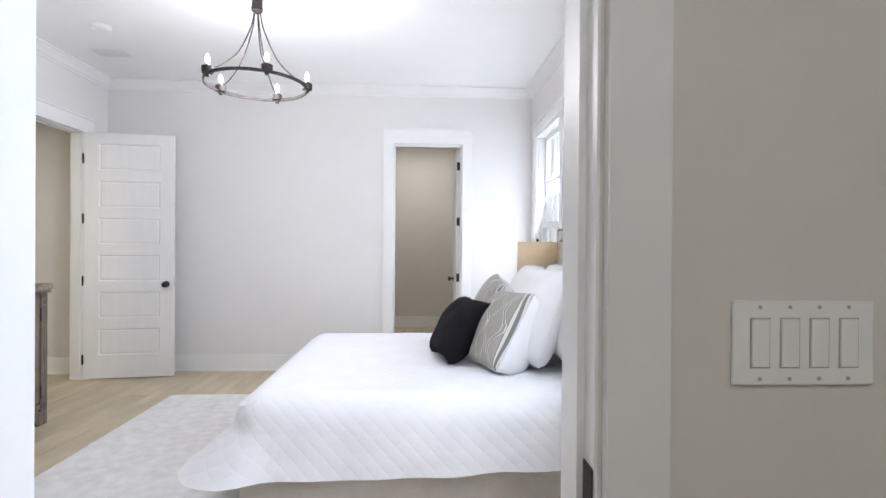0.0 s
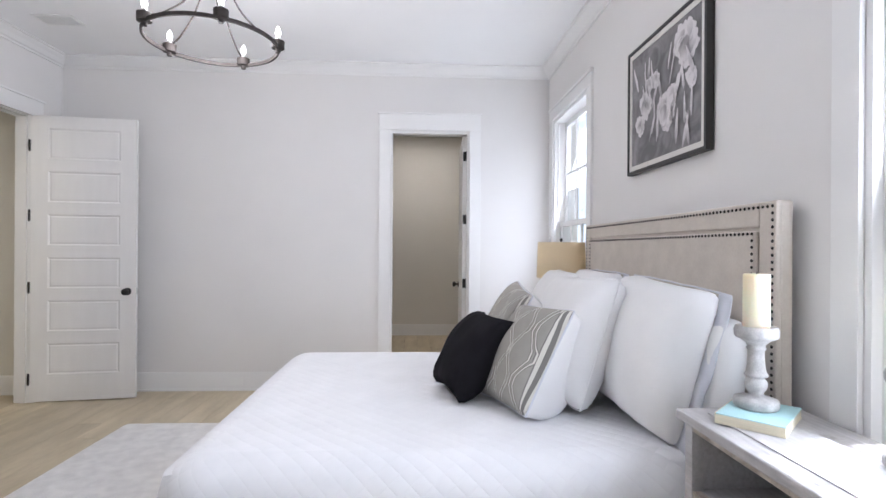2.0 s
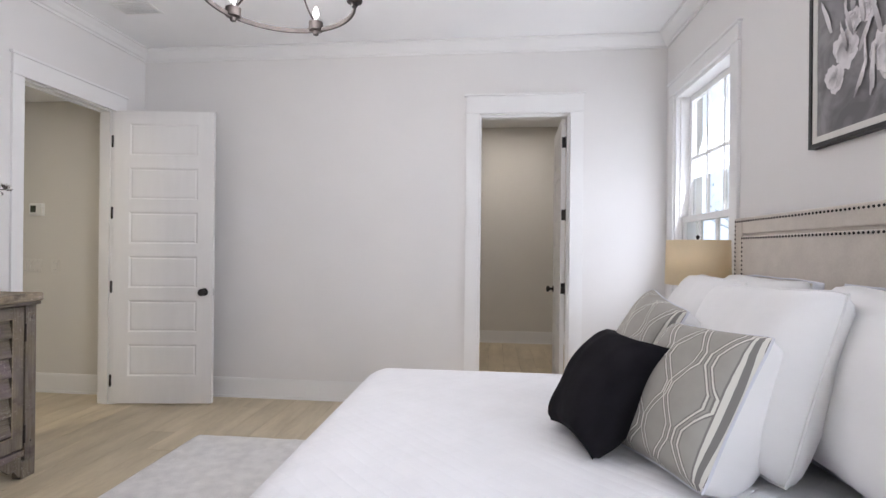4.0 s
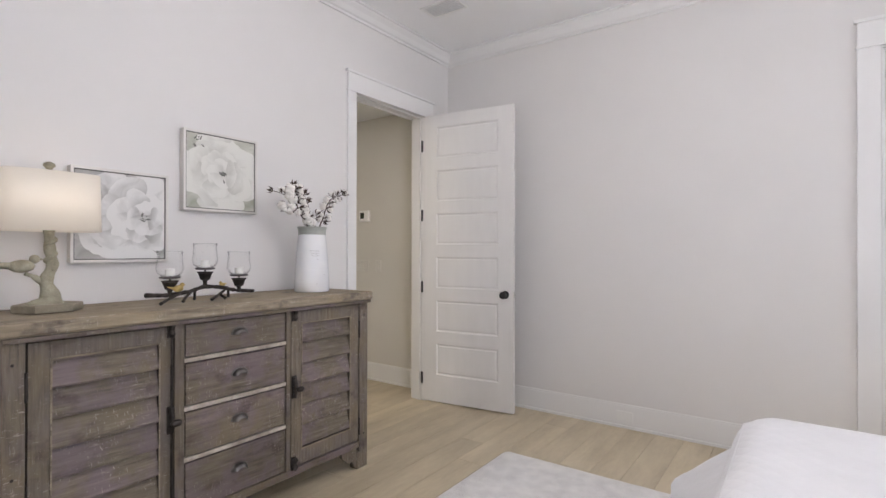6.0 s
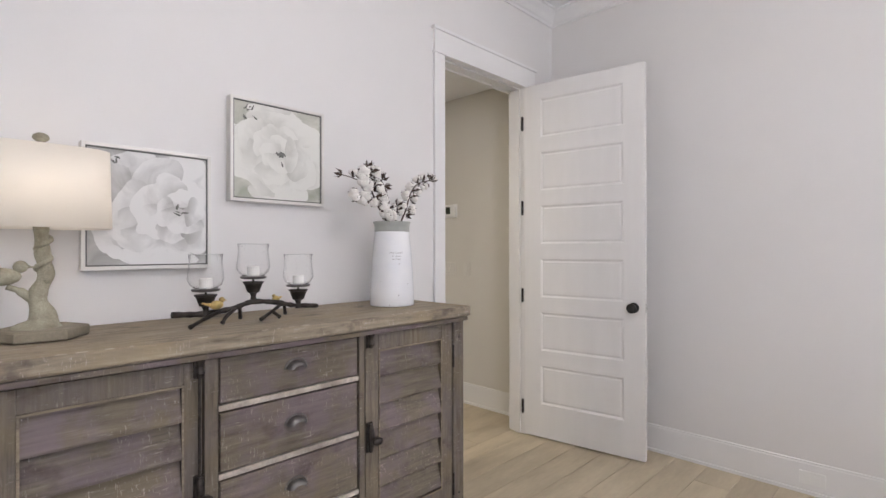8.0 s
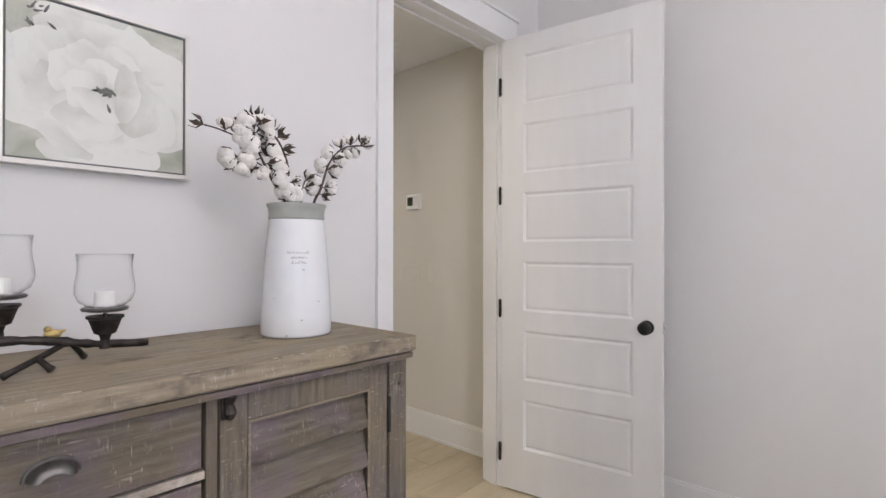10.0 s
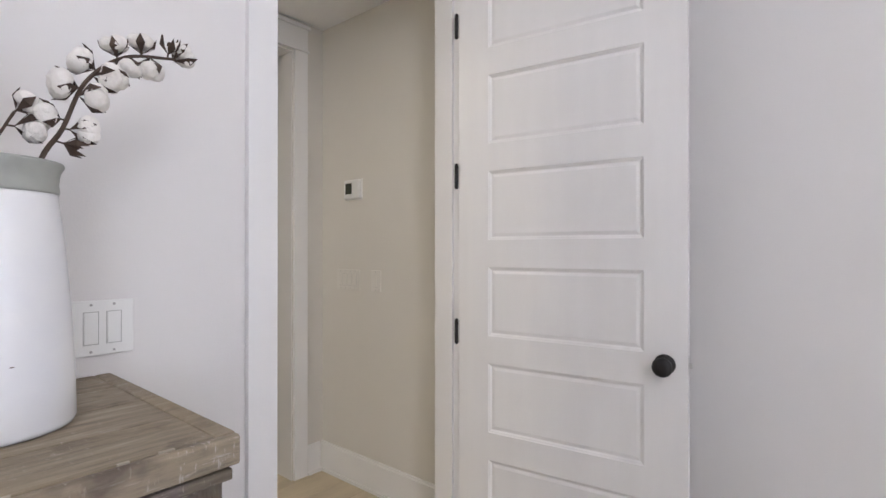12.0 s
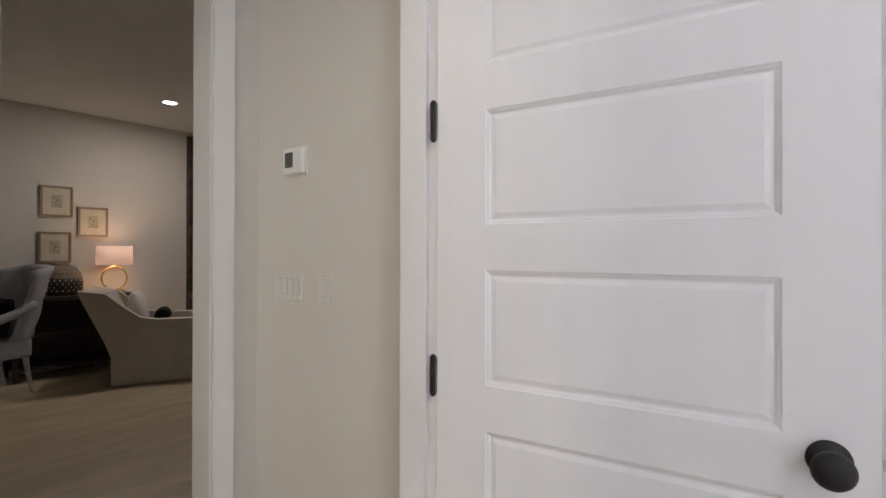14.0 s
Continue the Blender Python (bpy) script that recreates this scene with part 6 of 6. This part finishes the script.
def nightstand(name, y0, y1, label):
    n = thing(name, pose(XE - 0.03, (y0 + y1) / 2, 0), label, "nightstand", "nightstands")
    w = (y1 - y0) / 2
    D, T = 0.375, 0.825
    part("top", B(-D - 0.02, 0.0, -w, w, T - 0.03, T, bev=0.004), WOODN, n, "weathered top")
    part("top_inlay", B(-D + 0.05, -0.06, -w + 0.06, w - 0.06, T + 0.0005, T + 0.0035, bev=0.001), WOODN, n, "raised centre panel")
    bm = bmesh.new()
    for x0_, x1_ in ((-D, -D + 0.04), (-0.04, 0)):
        for q0, q1 in ((-w + 0.02, -w + 0.06), (w - 0.06, w - 0.02)):
            part("post", B(x0_, x1_, q0, q1, 0.0, T - 0.031, bev=0.002), WOODN, n)
    bm.free()
    bm = bmesh.new()
    box(bm, -D + 0.04, -0.04, -w + 0.025, -w + 0.04, 0.12, T - 0.031)
    box(bm, -D + 0.04, -0.04, w - 0.04, w - 0.025, 0.12, T - 0.031)
    box(bm, -0.015, -0.005, -w + 0.06, w - 0.06, 0.12, T - 0.031)
    part("side_panel", bm, WOODN, n)
    bm = bmesh.new()
    for z in (T - 0.055, 0.565, 0.12):
        part("front_rail", B(-D + 0.002, -D + 0.03, -w + 0.061, w - 0.061, z, z + 0.024, bev=0.002), EDGE, n, "pale worn rail")
    bm.free()
    part("shelf", B(-D + 0.03, -0.016, -w + 0.041, w - 0.041, 0.565, 0.585), WOODN, n)
    part("bottom", B(-D + 0.03, -0.016, -w + 0.041, w - 0.041, 0.12, 0.14), WOODN, n)
    for q0, q1 in ((-w + 0.062, -0.002), (0.002, w - 0.062)):
        dr = bmesh.new()
        box(dr, -D + 0.006, -D + 0.026, q0, q0 + 0.04, 0.147, 0.537, bev=0.002)
        box(dr, -D + 0.006, -D + 0.026, q1 - 0.04, q1, 0.147, 0.537, bev=0.002)
        box(dr, -D + 0.006, -D + 0.026, q0 + 0.04, q1 - 0.04, 0.147, 0.187, bev=0.002)
        box(dr, -D + 0.006, -D + 0.026, q0 + 0.04, q1 - 0.04, 0.522, 0.537, bev=0.002)
        box(dr, -D + 0.014, -D + 0.022, q0 + 0.04, q1 - 0.04, 0.187, 0.522)
        d = part("door", dr, WOODN, n)
        blob(kb := bmesh.new(), (-D - 0.006, (q1 - 0.02) if q0 < -0.01 else (q0 + 0.02), 0.33), 0.011, sub=2)
        part("knob", kb, IRON, d)
    return n


nightstand("nightstand", 1.38, 2.13, "weathered grey nightstand with open shelf beside the bed")
nightstand("nightstand", 3.97, 4.60, "weathered grey nightstand in the far corner with a lamp")

NT = 0.8288
bk = thing("book", pose(1.125, 1.995, NT, 0, 0, -47), "aqua-covered book lying on the nightstand", "book")
part("cover", B(-0.085, 0.085, -0.115, 0.115, 0.027, 0.030), BLUE, bk)
part("back_cover", B(-0.085, 0.085, -0.115, 0.115, 0.0, 0.003), PAGES, bk, "cream back cover")
part("spine", B(-0.088, -0.0852, -0.115, 0.115, 0.0, 0.030), PAGES, bk, "faded cream spine")
part("page_block", B(-0.0845, 0.084, -0.114, 0.114, 0.0032, 0.0268), PAGES, bk, "cream page block")
NB = NT + 0.0305


def turned_candle(x, y, z, s=1.0):
    c = thing("candlestick", pose(x, y, z), "whitewashed turned wood candlestick with an ivory pillar candle", "candlestick", "candlesticks")
    part("stick", lathe([(0.0, 0.0), (0.064, 0.0), (0.068, 0.005), (0.069, 0.016), (0.066, 0.023), (0.052, 0.027), (0.026, 0.030), (0.022, 0.036), (0.024, 0.042), (0.031, 0.050), (0.035, 0.060), (0.033, 0.070), (0.026, 0.077), (0.025, 0.080), (0.034, 0.083), (0.036, 0.087), (0.033, 0.091), (0.030, 0.096),
                         (0.027, 0.112), (0.0245, 0.135), (0.0245, 0.152), (0.029, 0.155), (0.030, 0.159), (0.026, 0.163), (0.030, 0.170), (0.045, 0.180), (0.062, 0.186), (0.066, 0.191), (0.067, 0.207), (0.063, 0.216), (0.058, 0.217), (0.055, 0.212), (0.0, 0.211)], 36), GREYW, c, smooth=True, at=Matrix.Diagonal((s * 0.79, s * 0.79, s, 1)))
    part("candle", lathe([(0.0, 0.213), (0.037, 0.213), (0.038, 0.22), (0.038, 0.352), (0.036, 0.356), (0.030, 0.353), (0.0, 0.350)], 32), WAX, c, "ivory pillar candle", smooth=False, at=Matrix.Diagonal((s * 0.85, s * 0.85, s, 1)))
    part("wick", tube([(0, 0, 0.349), (0, 0, 0.362)], 0.0012, 5), INK, c, at=Matrix.Diagonal((s, s, s, 1)))
    return c


turned_candle(1.135, 2.025, NB, 1.12)
turned_candle(1.25, 1.655, NT, 1.05)

fl = thing("table_lamp", pose(1.14, 4.085, 0.8285), "table lamp with a tan linen drum shade beyond the bed", "lamp")
part("base", lathe([(0.0, 0.0), (0.07, 0.0), (0.075, 0.01), (0.05, 0.03), (0.03, 0.06), (0.055, 0.14), (0.065, 0.22), (0.04, 0.26), (0.015, 0.29), (0.012, 0.32), (0.0, 0.32)], 28), CERG, fl, smooth=True)
part("shade", oval_shade(bmesh.new(), 0.17, 0.17, 0.30, 0.55, p=2.0), SHADE2, fl, "tan linen drum shade", smooth=True)
part("finial", lathe([(0.0, 0.545), (0.004, 0.545), (0.004, 0.557), (0.010, 0.563), (0.011, 0.573), (0.0, 0.581)], 12), BLACK, fl)
sp = bmesh.new()
for k in range(3):
    a = 2 * math.pi * k / 3
    tube([(0, 0, 0.545), (0.16 * math.cos(a), 0.16 * math.sin(a), 0.545)], 0.0015, 5, sp)
tube([(0, 0, 0.32), (0, 0, 0.545)], 0.003, 6, sp)
part("harp", sp, BLACK, fl)

# ---- living room seen through the hall ----


def armchair(m):
    c = thing("armchair", m, "cream slipcovered armchair with a skirt and a dark cushion", "armchair")
    # local: x forward (seat faces +x), y across
    part("seat_body", B(-0.36, 0.38, -0.36, 0.36, 0.04, 0.40, bev=0.02), UPH2, c)
    part("skirt", B(-0.37, 0.39, -0.375, 0.375, 0.012, 0.25, bev=0.006), UPH2, c)
    part("seat_cushion", B(-0.22, 0.40, -0.27, 0.27, 0.402, 0.50, bev=0.03), UPH2, c)
    for s in (-1, 1):
        bm = bmesh.new()
        pts = [(-0.36, 0.25), (0.39, 0.25), (0.39, 0.58), (0.36, 0.61), (0.0, 0.615), (-0.14, 0.64), (-0.27, 0.74), (-0.42, 0.87), (-0.63, 0.90), (-0.585, 0.78), (-0.42, 0.42)]
        y0_, y1_ = sorted((s * 0.275, s * 0.375))
        a = [bm.verts.new((x, y0_, z)) for x, z in pts]
        b = [bm.verts.new((x, y1_, z)) for x, z in pts]
        bm.faces.new(a)
        bm.faces.new(b[::-1])
        for q in range(len(pts)):
            bm.faces.new((a[q], a[(q + 1) % len(pts)], b[(q + 1) % len(pts)], b[q]))
        part("arm", bm, UPH2, c)
    bm = bmesh.new()
    pts = [(-0.36, 0.25), (-0.22, 0.42), (-0.42, 0.87), (-0.62, 0.895), (-0.575, 0.78)]
    a = [bm.verts.new((x, -0.275, z)) for x, z in pts]
    b = [bm.verts.new((x, 0.275, z)) for x, z in pts]
    bm.faces.new(a)
    bm.faces.new(b[::-1])
    for q in range(len(pts)):
        bm.faces.new((a[q], a[(q + 1) % len(pts)], b[(q + 1) % len(pts)], b[q]))
    part("backrest", bm, UPH2, c)
    part("back_cushion", cushion(bmesh.new(), 0.46, 0.38, 0.14), PILW, c, "pale grey cushion", smooth=True, at=pose(-0.16, 0, 0.50) @ pose(0, 0, 0, 0, 0, 90) @ pose(0, 0, 0, -10))
    part("throw_cushion", cushion(bmesh.new(), 0.34, 0.20, 0.13), PILB, c, "dark cushion", smooth=True, at=pose(-0.02, 0.02, 0.50) @ pose(0, 0, 0, 0, 0, 90) @ pose(0, 0, 0, 20))
    return c


armchair(pose(-7.84, 6.19, 0, 0, 0, 64))

con = thing("console_table", pose(-8.72, 5.75, 0), "dark espresso console table with two lower shelves", "console table")
part("top", B(-0.24, 0.24, -0.62, 0.44, 0.77, 0.81, bev=0.004), DARKW, con)
for z in (0.10, 0.42):
    part("shelf", B(-0.22, 0.22, -0.58, 0.40, z, z + 0.03), DARKW, con)
for x in (-0.21, 0.18):
    for y in (-0.60, 0.39):
        part("leg", B(x, x + 0.035, y, y + 0.035, 0, 0.769), DARKW, con)
part("back", B(-0.222, -0.21, -0.56, 0.38, 0.131, 0.768), DARKW, con)

gl = thing("table_lamp", pose(-8.72, 6.06, 0.811), "lit table lamp with a ring base and peach shade", "lamp")
part("ring", tube([(0, 0.125 * math.cos(2 * math.pi * k / 32), 0.155 + 0.125 * math.sin(2 * math.pi * k / 32)) for k in range(32)], 0.010, 8, closed=True), GOLD, gl, "gold ring", smooth=True)
part("foot", B(-0.06, 0.06, -0.08, 0.08, 0.0, 0.03, bev=0.004), GOLD, gl)
part("shade", oval_shade(bmesh.new(), 0.14, 0.175, 0.30, 0.51, p=2.6), SHADE3, gl, "lit peach drum shade", smooth=True)
lamp("living_lamp_bulb", "POINT", pose(-8.72, 6.06, 1.22), 3.4, (1, 0.68, 0.36), r=0.05)

vb = thing("vase", pose(-8.70, 5.59, 0.811), "round woven vase with a dark dotted band", "vase")
part("body", lathe([(0.0, 0.0), (0.13, 0.0), (0.16, 0.03), (0.165, 0.12), (0.15, 0.22), (0.11, 0.28), (0.07, 0.30), (0.0, 0.30)], 28), mat("tan woven reed", (0.26, 0.2, 0.14), 0.8, vary=0.15, scale=30), vb, smooth=True)
part("band", lathe([(0.158, 0.028), (0.163, 0.03), (0.1685, 0.12), (0.162, 0.175), (0.155, 0.176)], 28), DARKW, vb, "dark woven band", smooth=True)
dt = bmesh.new()
for row in range(4):
    for k in range(22):
        a = 2 * math.pi * (k + 0.5 * (row % 2)) / 22
        blob(dt, (0.166 * math.cos(a), 0.166 * math.sin(a), 0.050 + row * 0.034), 0.012, sx=0.5, sy=0.5, sub=1)
tagged(part("dots", dt, UPH2, vb, "pale woven dots"), kind="stuff")

for i, (y, z) in enumerate(((5.595, 1.80), (5.93, 1.59), (5.58, 1.305))):
    picture("picture", pose(-9.0, y, z, 0, 0, 90), 0.29, 0.33, TANFR, ART4, "small framed sepia print above the console", fw=0.022, depth=0.03, mat_w=0.075)

tc_ = thing("wing_chair", pose(-8.24, 4.82, 0, 0, 0, -80), "blue grey tufted wing chair with nailhead trim", "wing chair")
part("seat", B(-0.32, 0.34, -0.33, 0.33, 0.33, 0.50, bev=0.03), TUFT, tc_)
for x, y, dx in ((-0.28, -0.28, -0.06), (-0.28, 0.28, -0.06), (0.29, -0.28, 0.01), (0.29, 0.28, 0.01)):
    part("leg", tube([(x, y, 0.33), (x + dx * 0.4, y, 0.16), (x + dx, y, 0.0)], [0.026, 0.020, 0.014], 8), GREYW, tc_, "grey wood leg")
bm = bmesh.new()
nn = 14
for sgn, t0 in ((1, 0.0),):
    g0 = []
    for j in range(nn + 1):
        row = []
        for i in range(nn + 1):
            u, v = i / nn * 2 - 1, j / nn
            dim = 0.018 * (math.cos(u * 9.4) * math.cos(v * 9.4))
            row.append(bm.verts.new((-0.30 - 0.16 * v + 0.16 * abs(u) ** 3 + dim, u * 0.36, 0.48 + v * (0.66 - 0.05 * abs(u) ** 2))))
        g0.append(row)
    for j in range(nn):
        for i in range(nn):
            bm.faces.new((g0[j][i], g0[j][i + 1], g0[j + 1][i + 1], g0[j + 1][i]))
    ext = bmesh.ops.extrude_face_region(bm, geom=list(bm.faces))
    for v in ext["geom"]:
        if isinstance(v, bmesh.types.BMVert):
            v.co.x -= 0.09
part("backrest", bm, TUFT, tc_, "button-tufted back", smooth=True)
for s in (-1, 1):
    part("arm", tube(curve_pts([(-0.33, s * 0.36, 0.80), (-0.12, s * 0.36, 0.70), (0.12, s * 0.36, 0.64), (0.30, s * 0.36, 0.60), (0.31, s * 0.36, 0.42)], 5), 0.038, 8), TUFT, tc_, smooth=True)
nl = bmesh.new()
for k in range(26):
    for s in (-1, 1):
        blob(nl, (-0.30 - 0.16 * k / 26 + 0.165, s * 0.385, 0.50 + 0.5 * k / 26), 0.009, sub=1)
tagged(part("nailheads", nl, STEEL, tc_), kind="stuff")
part("cushion", cushion(bmesh.new(), 0.40, 0.36, 0.13), PILB, tc_, "black cushion", smooth=True, at=pose(-0.16, 0, 0.50) @ pose(0, 0, 0, 0, 0, 90) @ pose(0, 0, 0, -10))

lr = tagged(mesh_ob("rug", B(-8.6, -5.9, 6.55, 8.9, -0.003, 0.012), TUFT), "grey living room rug before the fireplace", "rug")

# stone chimney breast
cb = setting("chimney_breast", B(-8.999, -8.93, 6.96, 8.9, 0, 2.74), STONE, "dark brown stone chimney breast", "fireplace")
rnd = random.Random(8)
z = 0.0
blocks = []
while z < 2.70:
    hh = rnd.choice((0.09, 0.13, 0.17))
    hh = min(hh, 2.74 - z)
    y = 6.96
    while y < 8.4:
        L = rnd.uniform(0.18, 0.42)
        blocks.append((y, min(y + L, 8.5), z, z + hh, rnd.uniform(0.008, 0.03)))
        y += L
    z += hh
for a, c, z0, z1, d in blocks:
    o = part("stone", B(-8.9295, -8.93 + d, a + 0.003, c - 0.003, z0 + 0.003, z1 - 0.003, bev=0.0), STONE, cb)
for y in (7.24, 7.44):
    wf = thing("wall_plate", pose(-8.87, y, 2.07, 0, 0, 90), "small white plate on the stone", "wall plate", "plates on the stone")
    part("plate", B(-0.035, 0.035, -0.006, 0.0, -0.075, 0.075, bev=0.002), PLATE, wf)
mn = thing("mantel", pose(-8.87, 7.85, 1.38), "dark rough wooden mantel beam on the stone breast", "mantel")
part("beam", B(0.0, 0.20, -0.80, 0.80, 0.0, 0.13, bev=0.008), DARKW, mn)
for y in (-0.55, 0.55):
    part("bracket", B(0.0, 0.12, y - 0.05, y + 0.05, -0.14, -0.001, bev=0.006), DARKW, mn)
cd = thing("candle", pose(-8.76, 7.36, 1.5105), "ivory pillar candle in a clear glass on the mantel", "candle")
part("wax", lathe([(0.0, 0.0), (0.032, 0.0), (0.033, 0.005), (0.033, 0.15), (0.028, 0.155), (0.0, 0.15)], 16), WAX, cd)
part("glass", lathe([(0.042, 0.0), (0.045, 0.01), (0.045, 0.20), (0.0435, 0.20), (0.0435, 0.01)], 20), THIN, cd, "clear glass sleeve", smooth=True)

# ---- outdoors ----
SKYM = mat("bright hazy sky", (0.5, 0.6, 0.7), 1.0, emit=((0.84, 0.92, 1.0), 1.35))
setting("backdrop", B(75, 75.2, -90, 420, -2, 84), SKYM, "bright hazy pale sky", "sky")
setting("ground", B(-300, 300, -300, 300, -0.9, -0.6), GROUNDM, "rough grass ground", "ground")
hs = thing("house", pose(17, 16.5, -0.6, 0, 0, 10), "white neighbouring house with a dark gable roof", "house")
part("wall", B(-5, 5, -4, 4, 0, 3.2), SIDING, hs)
bm = bmesh.new()
A = [bm.verts.new(v) for v in ((-5.4, -4.4, 3.1), (5.4, -4.4, 3.1), (5.4, 0, 6.2), (-5.4, 0, 6.2), (-5.4, 4.4, 3.1), (5.4, 4.4, 3.1))]
for q in ((0, 1, 2, 3), (3, 2, 5, 4), (0, 3, 4), (1, 5, 2), (0, 4, 5, 1)):
    bm.faces.new([A[i] for i in q])
part("roof", bm, ROOF, hs, "dark shingle roof")
for y in (-2.4, 0.0, 2.4):
    w = part("window", B(-5.06, -5.001, y - 0.5, y + 0.5, 0.9, 2.3), TRIM, hs)
    part("pane", B(-5.07, -5.061, y - 0.42, y + 0.42, 0.98, 2.22), SCREEN, w)


def tree(x, y, h, seed, label):
    t = thing("tree", pose(x, y, -0.6), label, "tree", "trees outside")
    rnd = random.Random(seed)
    bm = tube(curve_pts([(0, 0, 0), (0.05, 0.02, h * 0.25), (-0.05, 0.1, h * 0.5), (0.05, 0.05, h * 0.85)], 4), [0.16 - 0.011 * i for i in range(13)], 8)
    tips = []
    for k in range(16):
        z = h * rnd.uniform(0.3, 0.8)
        a = rnd.uniform(0, 6.28)
        L = h * rnd.uniform(0.18, 0.34) * (1.1 - z / h)
        e = Vector((math.cos(a) * L * 1.4, math.sin(a) * L * 1.4, z + L * 0.8))
        tube([(0, 0.05, z), (e.x * 0.5, e.y * 0.5, z + L * 0.3), e], [0.05, 0.03, 0.012], 5, bm)
        tips.append(e)
    part("trunk", bm, BARK, t)
    cr = bmesh.new()
    for e in tips + [Vector((0, 0, h * 0.9)), Vector((0, 0, h * 0.75))]:
        for k in range(55):
            c = e + Vector((rnd.gauss(0, 0.35), rnd.gauss(0, 0.35), rnd.gauss(0, 0.28)))
            s = rnd.uniform(0.04, 0.09)
            u = Vector((rnd.gauss(0, 1), rnd.gauss(0, 1), rnd.gauss(0, 1))).normalized()
            w = u.orthogonal().normalized()
            cr.faces.new([cr.verts.new(c + q) for q in (u * s, w * s * 0.5, -u * s, -w * s * 0.5)])
    me = bpy.data.meshes.new("crown")
    cr.to_mesh(me)
    cr.free()
    me.materials.append(LEAF)
    o = new("crown", me)
    o.parent = t
    return t


tree(7.5, 14.5, 5.5, 4, "small leafy tree beyond the window")
tree(11.0, 13.0, 4.8, 9, "small leafy tree beyond the window")
tree(14.0, 30.0, 9.0, 5, "taller tree behind the house")

# ---- floor planks ----
PW = 0.18
cache = {}


def plank(x0_, x1_, y0_, y1_, name="plank"):
    key = (round(x1_ - x0_, 3), round(y1_ - y0_, 3))
    if key not in cache:
        bm = bmesh.new()
        w, l = key
        g_ = 0.0009
        b_ = 0.0015
        lo = [bm.verts.new(v) for v in ((g_, g_, -0.004), (w - g_, g_, -0.004), (w - g_, l - g_, -0.004), (g_, l - g_, -0.004))]
        md = [bm.verts.new(v) for v in ((g_, g_, -0.0012), (w - g_, g_, -0.0012), (w - g_, l - g_, -0.0012), (g_, l - g_, -0.0012))]
        up = [bm.verts.new(v) for v in ((g_ + b_, g_ + b_, 0), (w - g_ - b_, g_ + b_, 0), (w - g_ - b_, l - g_ - b_, 0), (g_ + b_, l - g_ - b_, 0))]
        for a_, c_ in ((lo, md), (md, up)):
            for i in range(4):
                bm.faces.new((a_[i], a_[(i + 1) % 4], c_[(i + 1) % 4], c_[i]))
        bm.faces.new(up)
        me = bpy.data.meshes.new("plank")
        bm.to_mesh(me)
        bm.free()
        me.materials.append(OAK)
        cache[key] = me
    ob = new(name, cache[key])
    ob.parent = floor_ob
    ob.location = (x0_, y0_, 0)
    return ob


floor_ob = bpy.data.objects["floor"]
rnd = random.Random(21)


def lay(x0_, x1_, y0_, y1_, length=2.0):
    x = x0_
    while x < x1_ - 0.02:
        w = min(PW, x1_ - x)
        y = y0_
        first = True
        while y < y1_ - 0.01:
            L = rnd.choice((0.6, 0.9, 1.2, 1.5)) if first else rnd.choice((1.2, 1.5, 1.8, 2.1))
            L *= length / 2.0
            first = False
            if y1_ - (y + L) < 0.3:
                L = y1_ - y
            plank(x, x + w, y, min(y + L, y1_))
            y += L
        x += w


lay(-3.135, 1.37, 0.545, 5.44)
lay(-4.52, -3.135, 2.2, 5.22)
lay(-1.5, 1.6, 5.44, 8.25, 3.0)
lay(-9.0, -4.52, 1.5, 9.0, 5.0)
lay(-1.5, 1.37, -1.8, 0.545, 3.0)
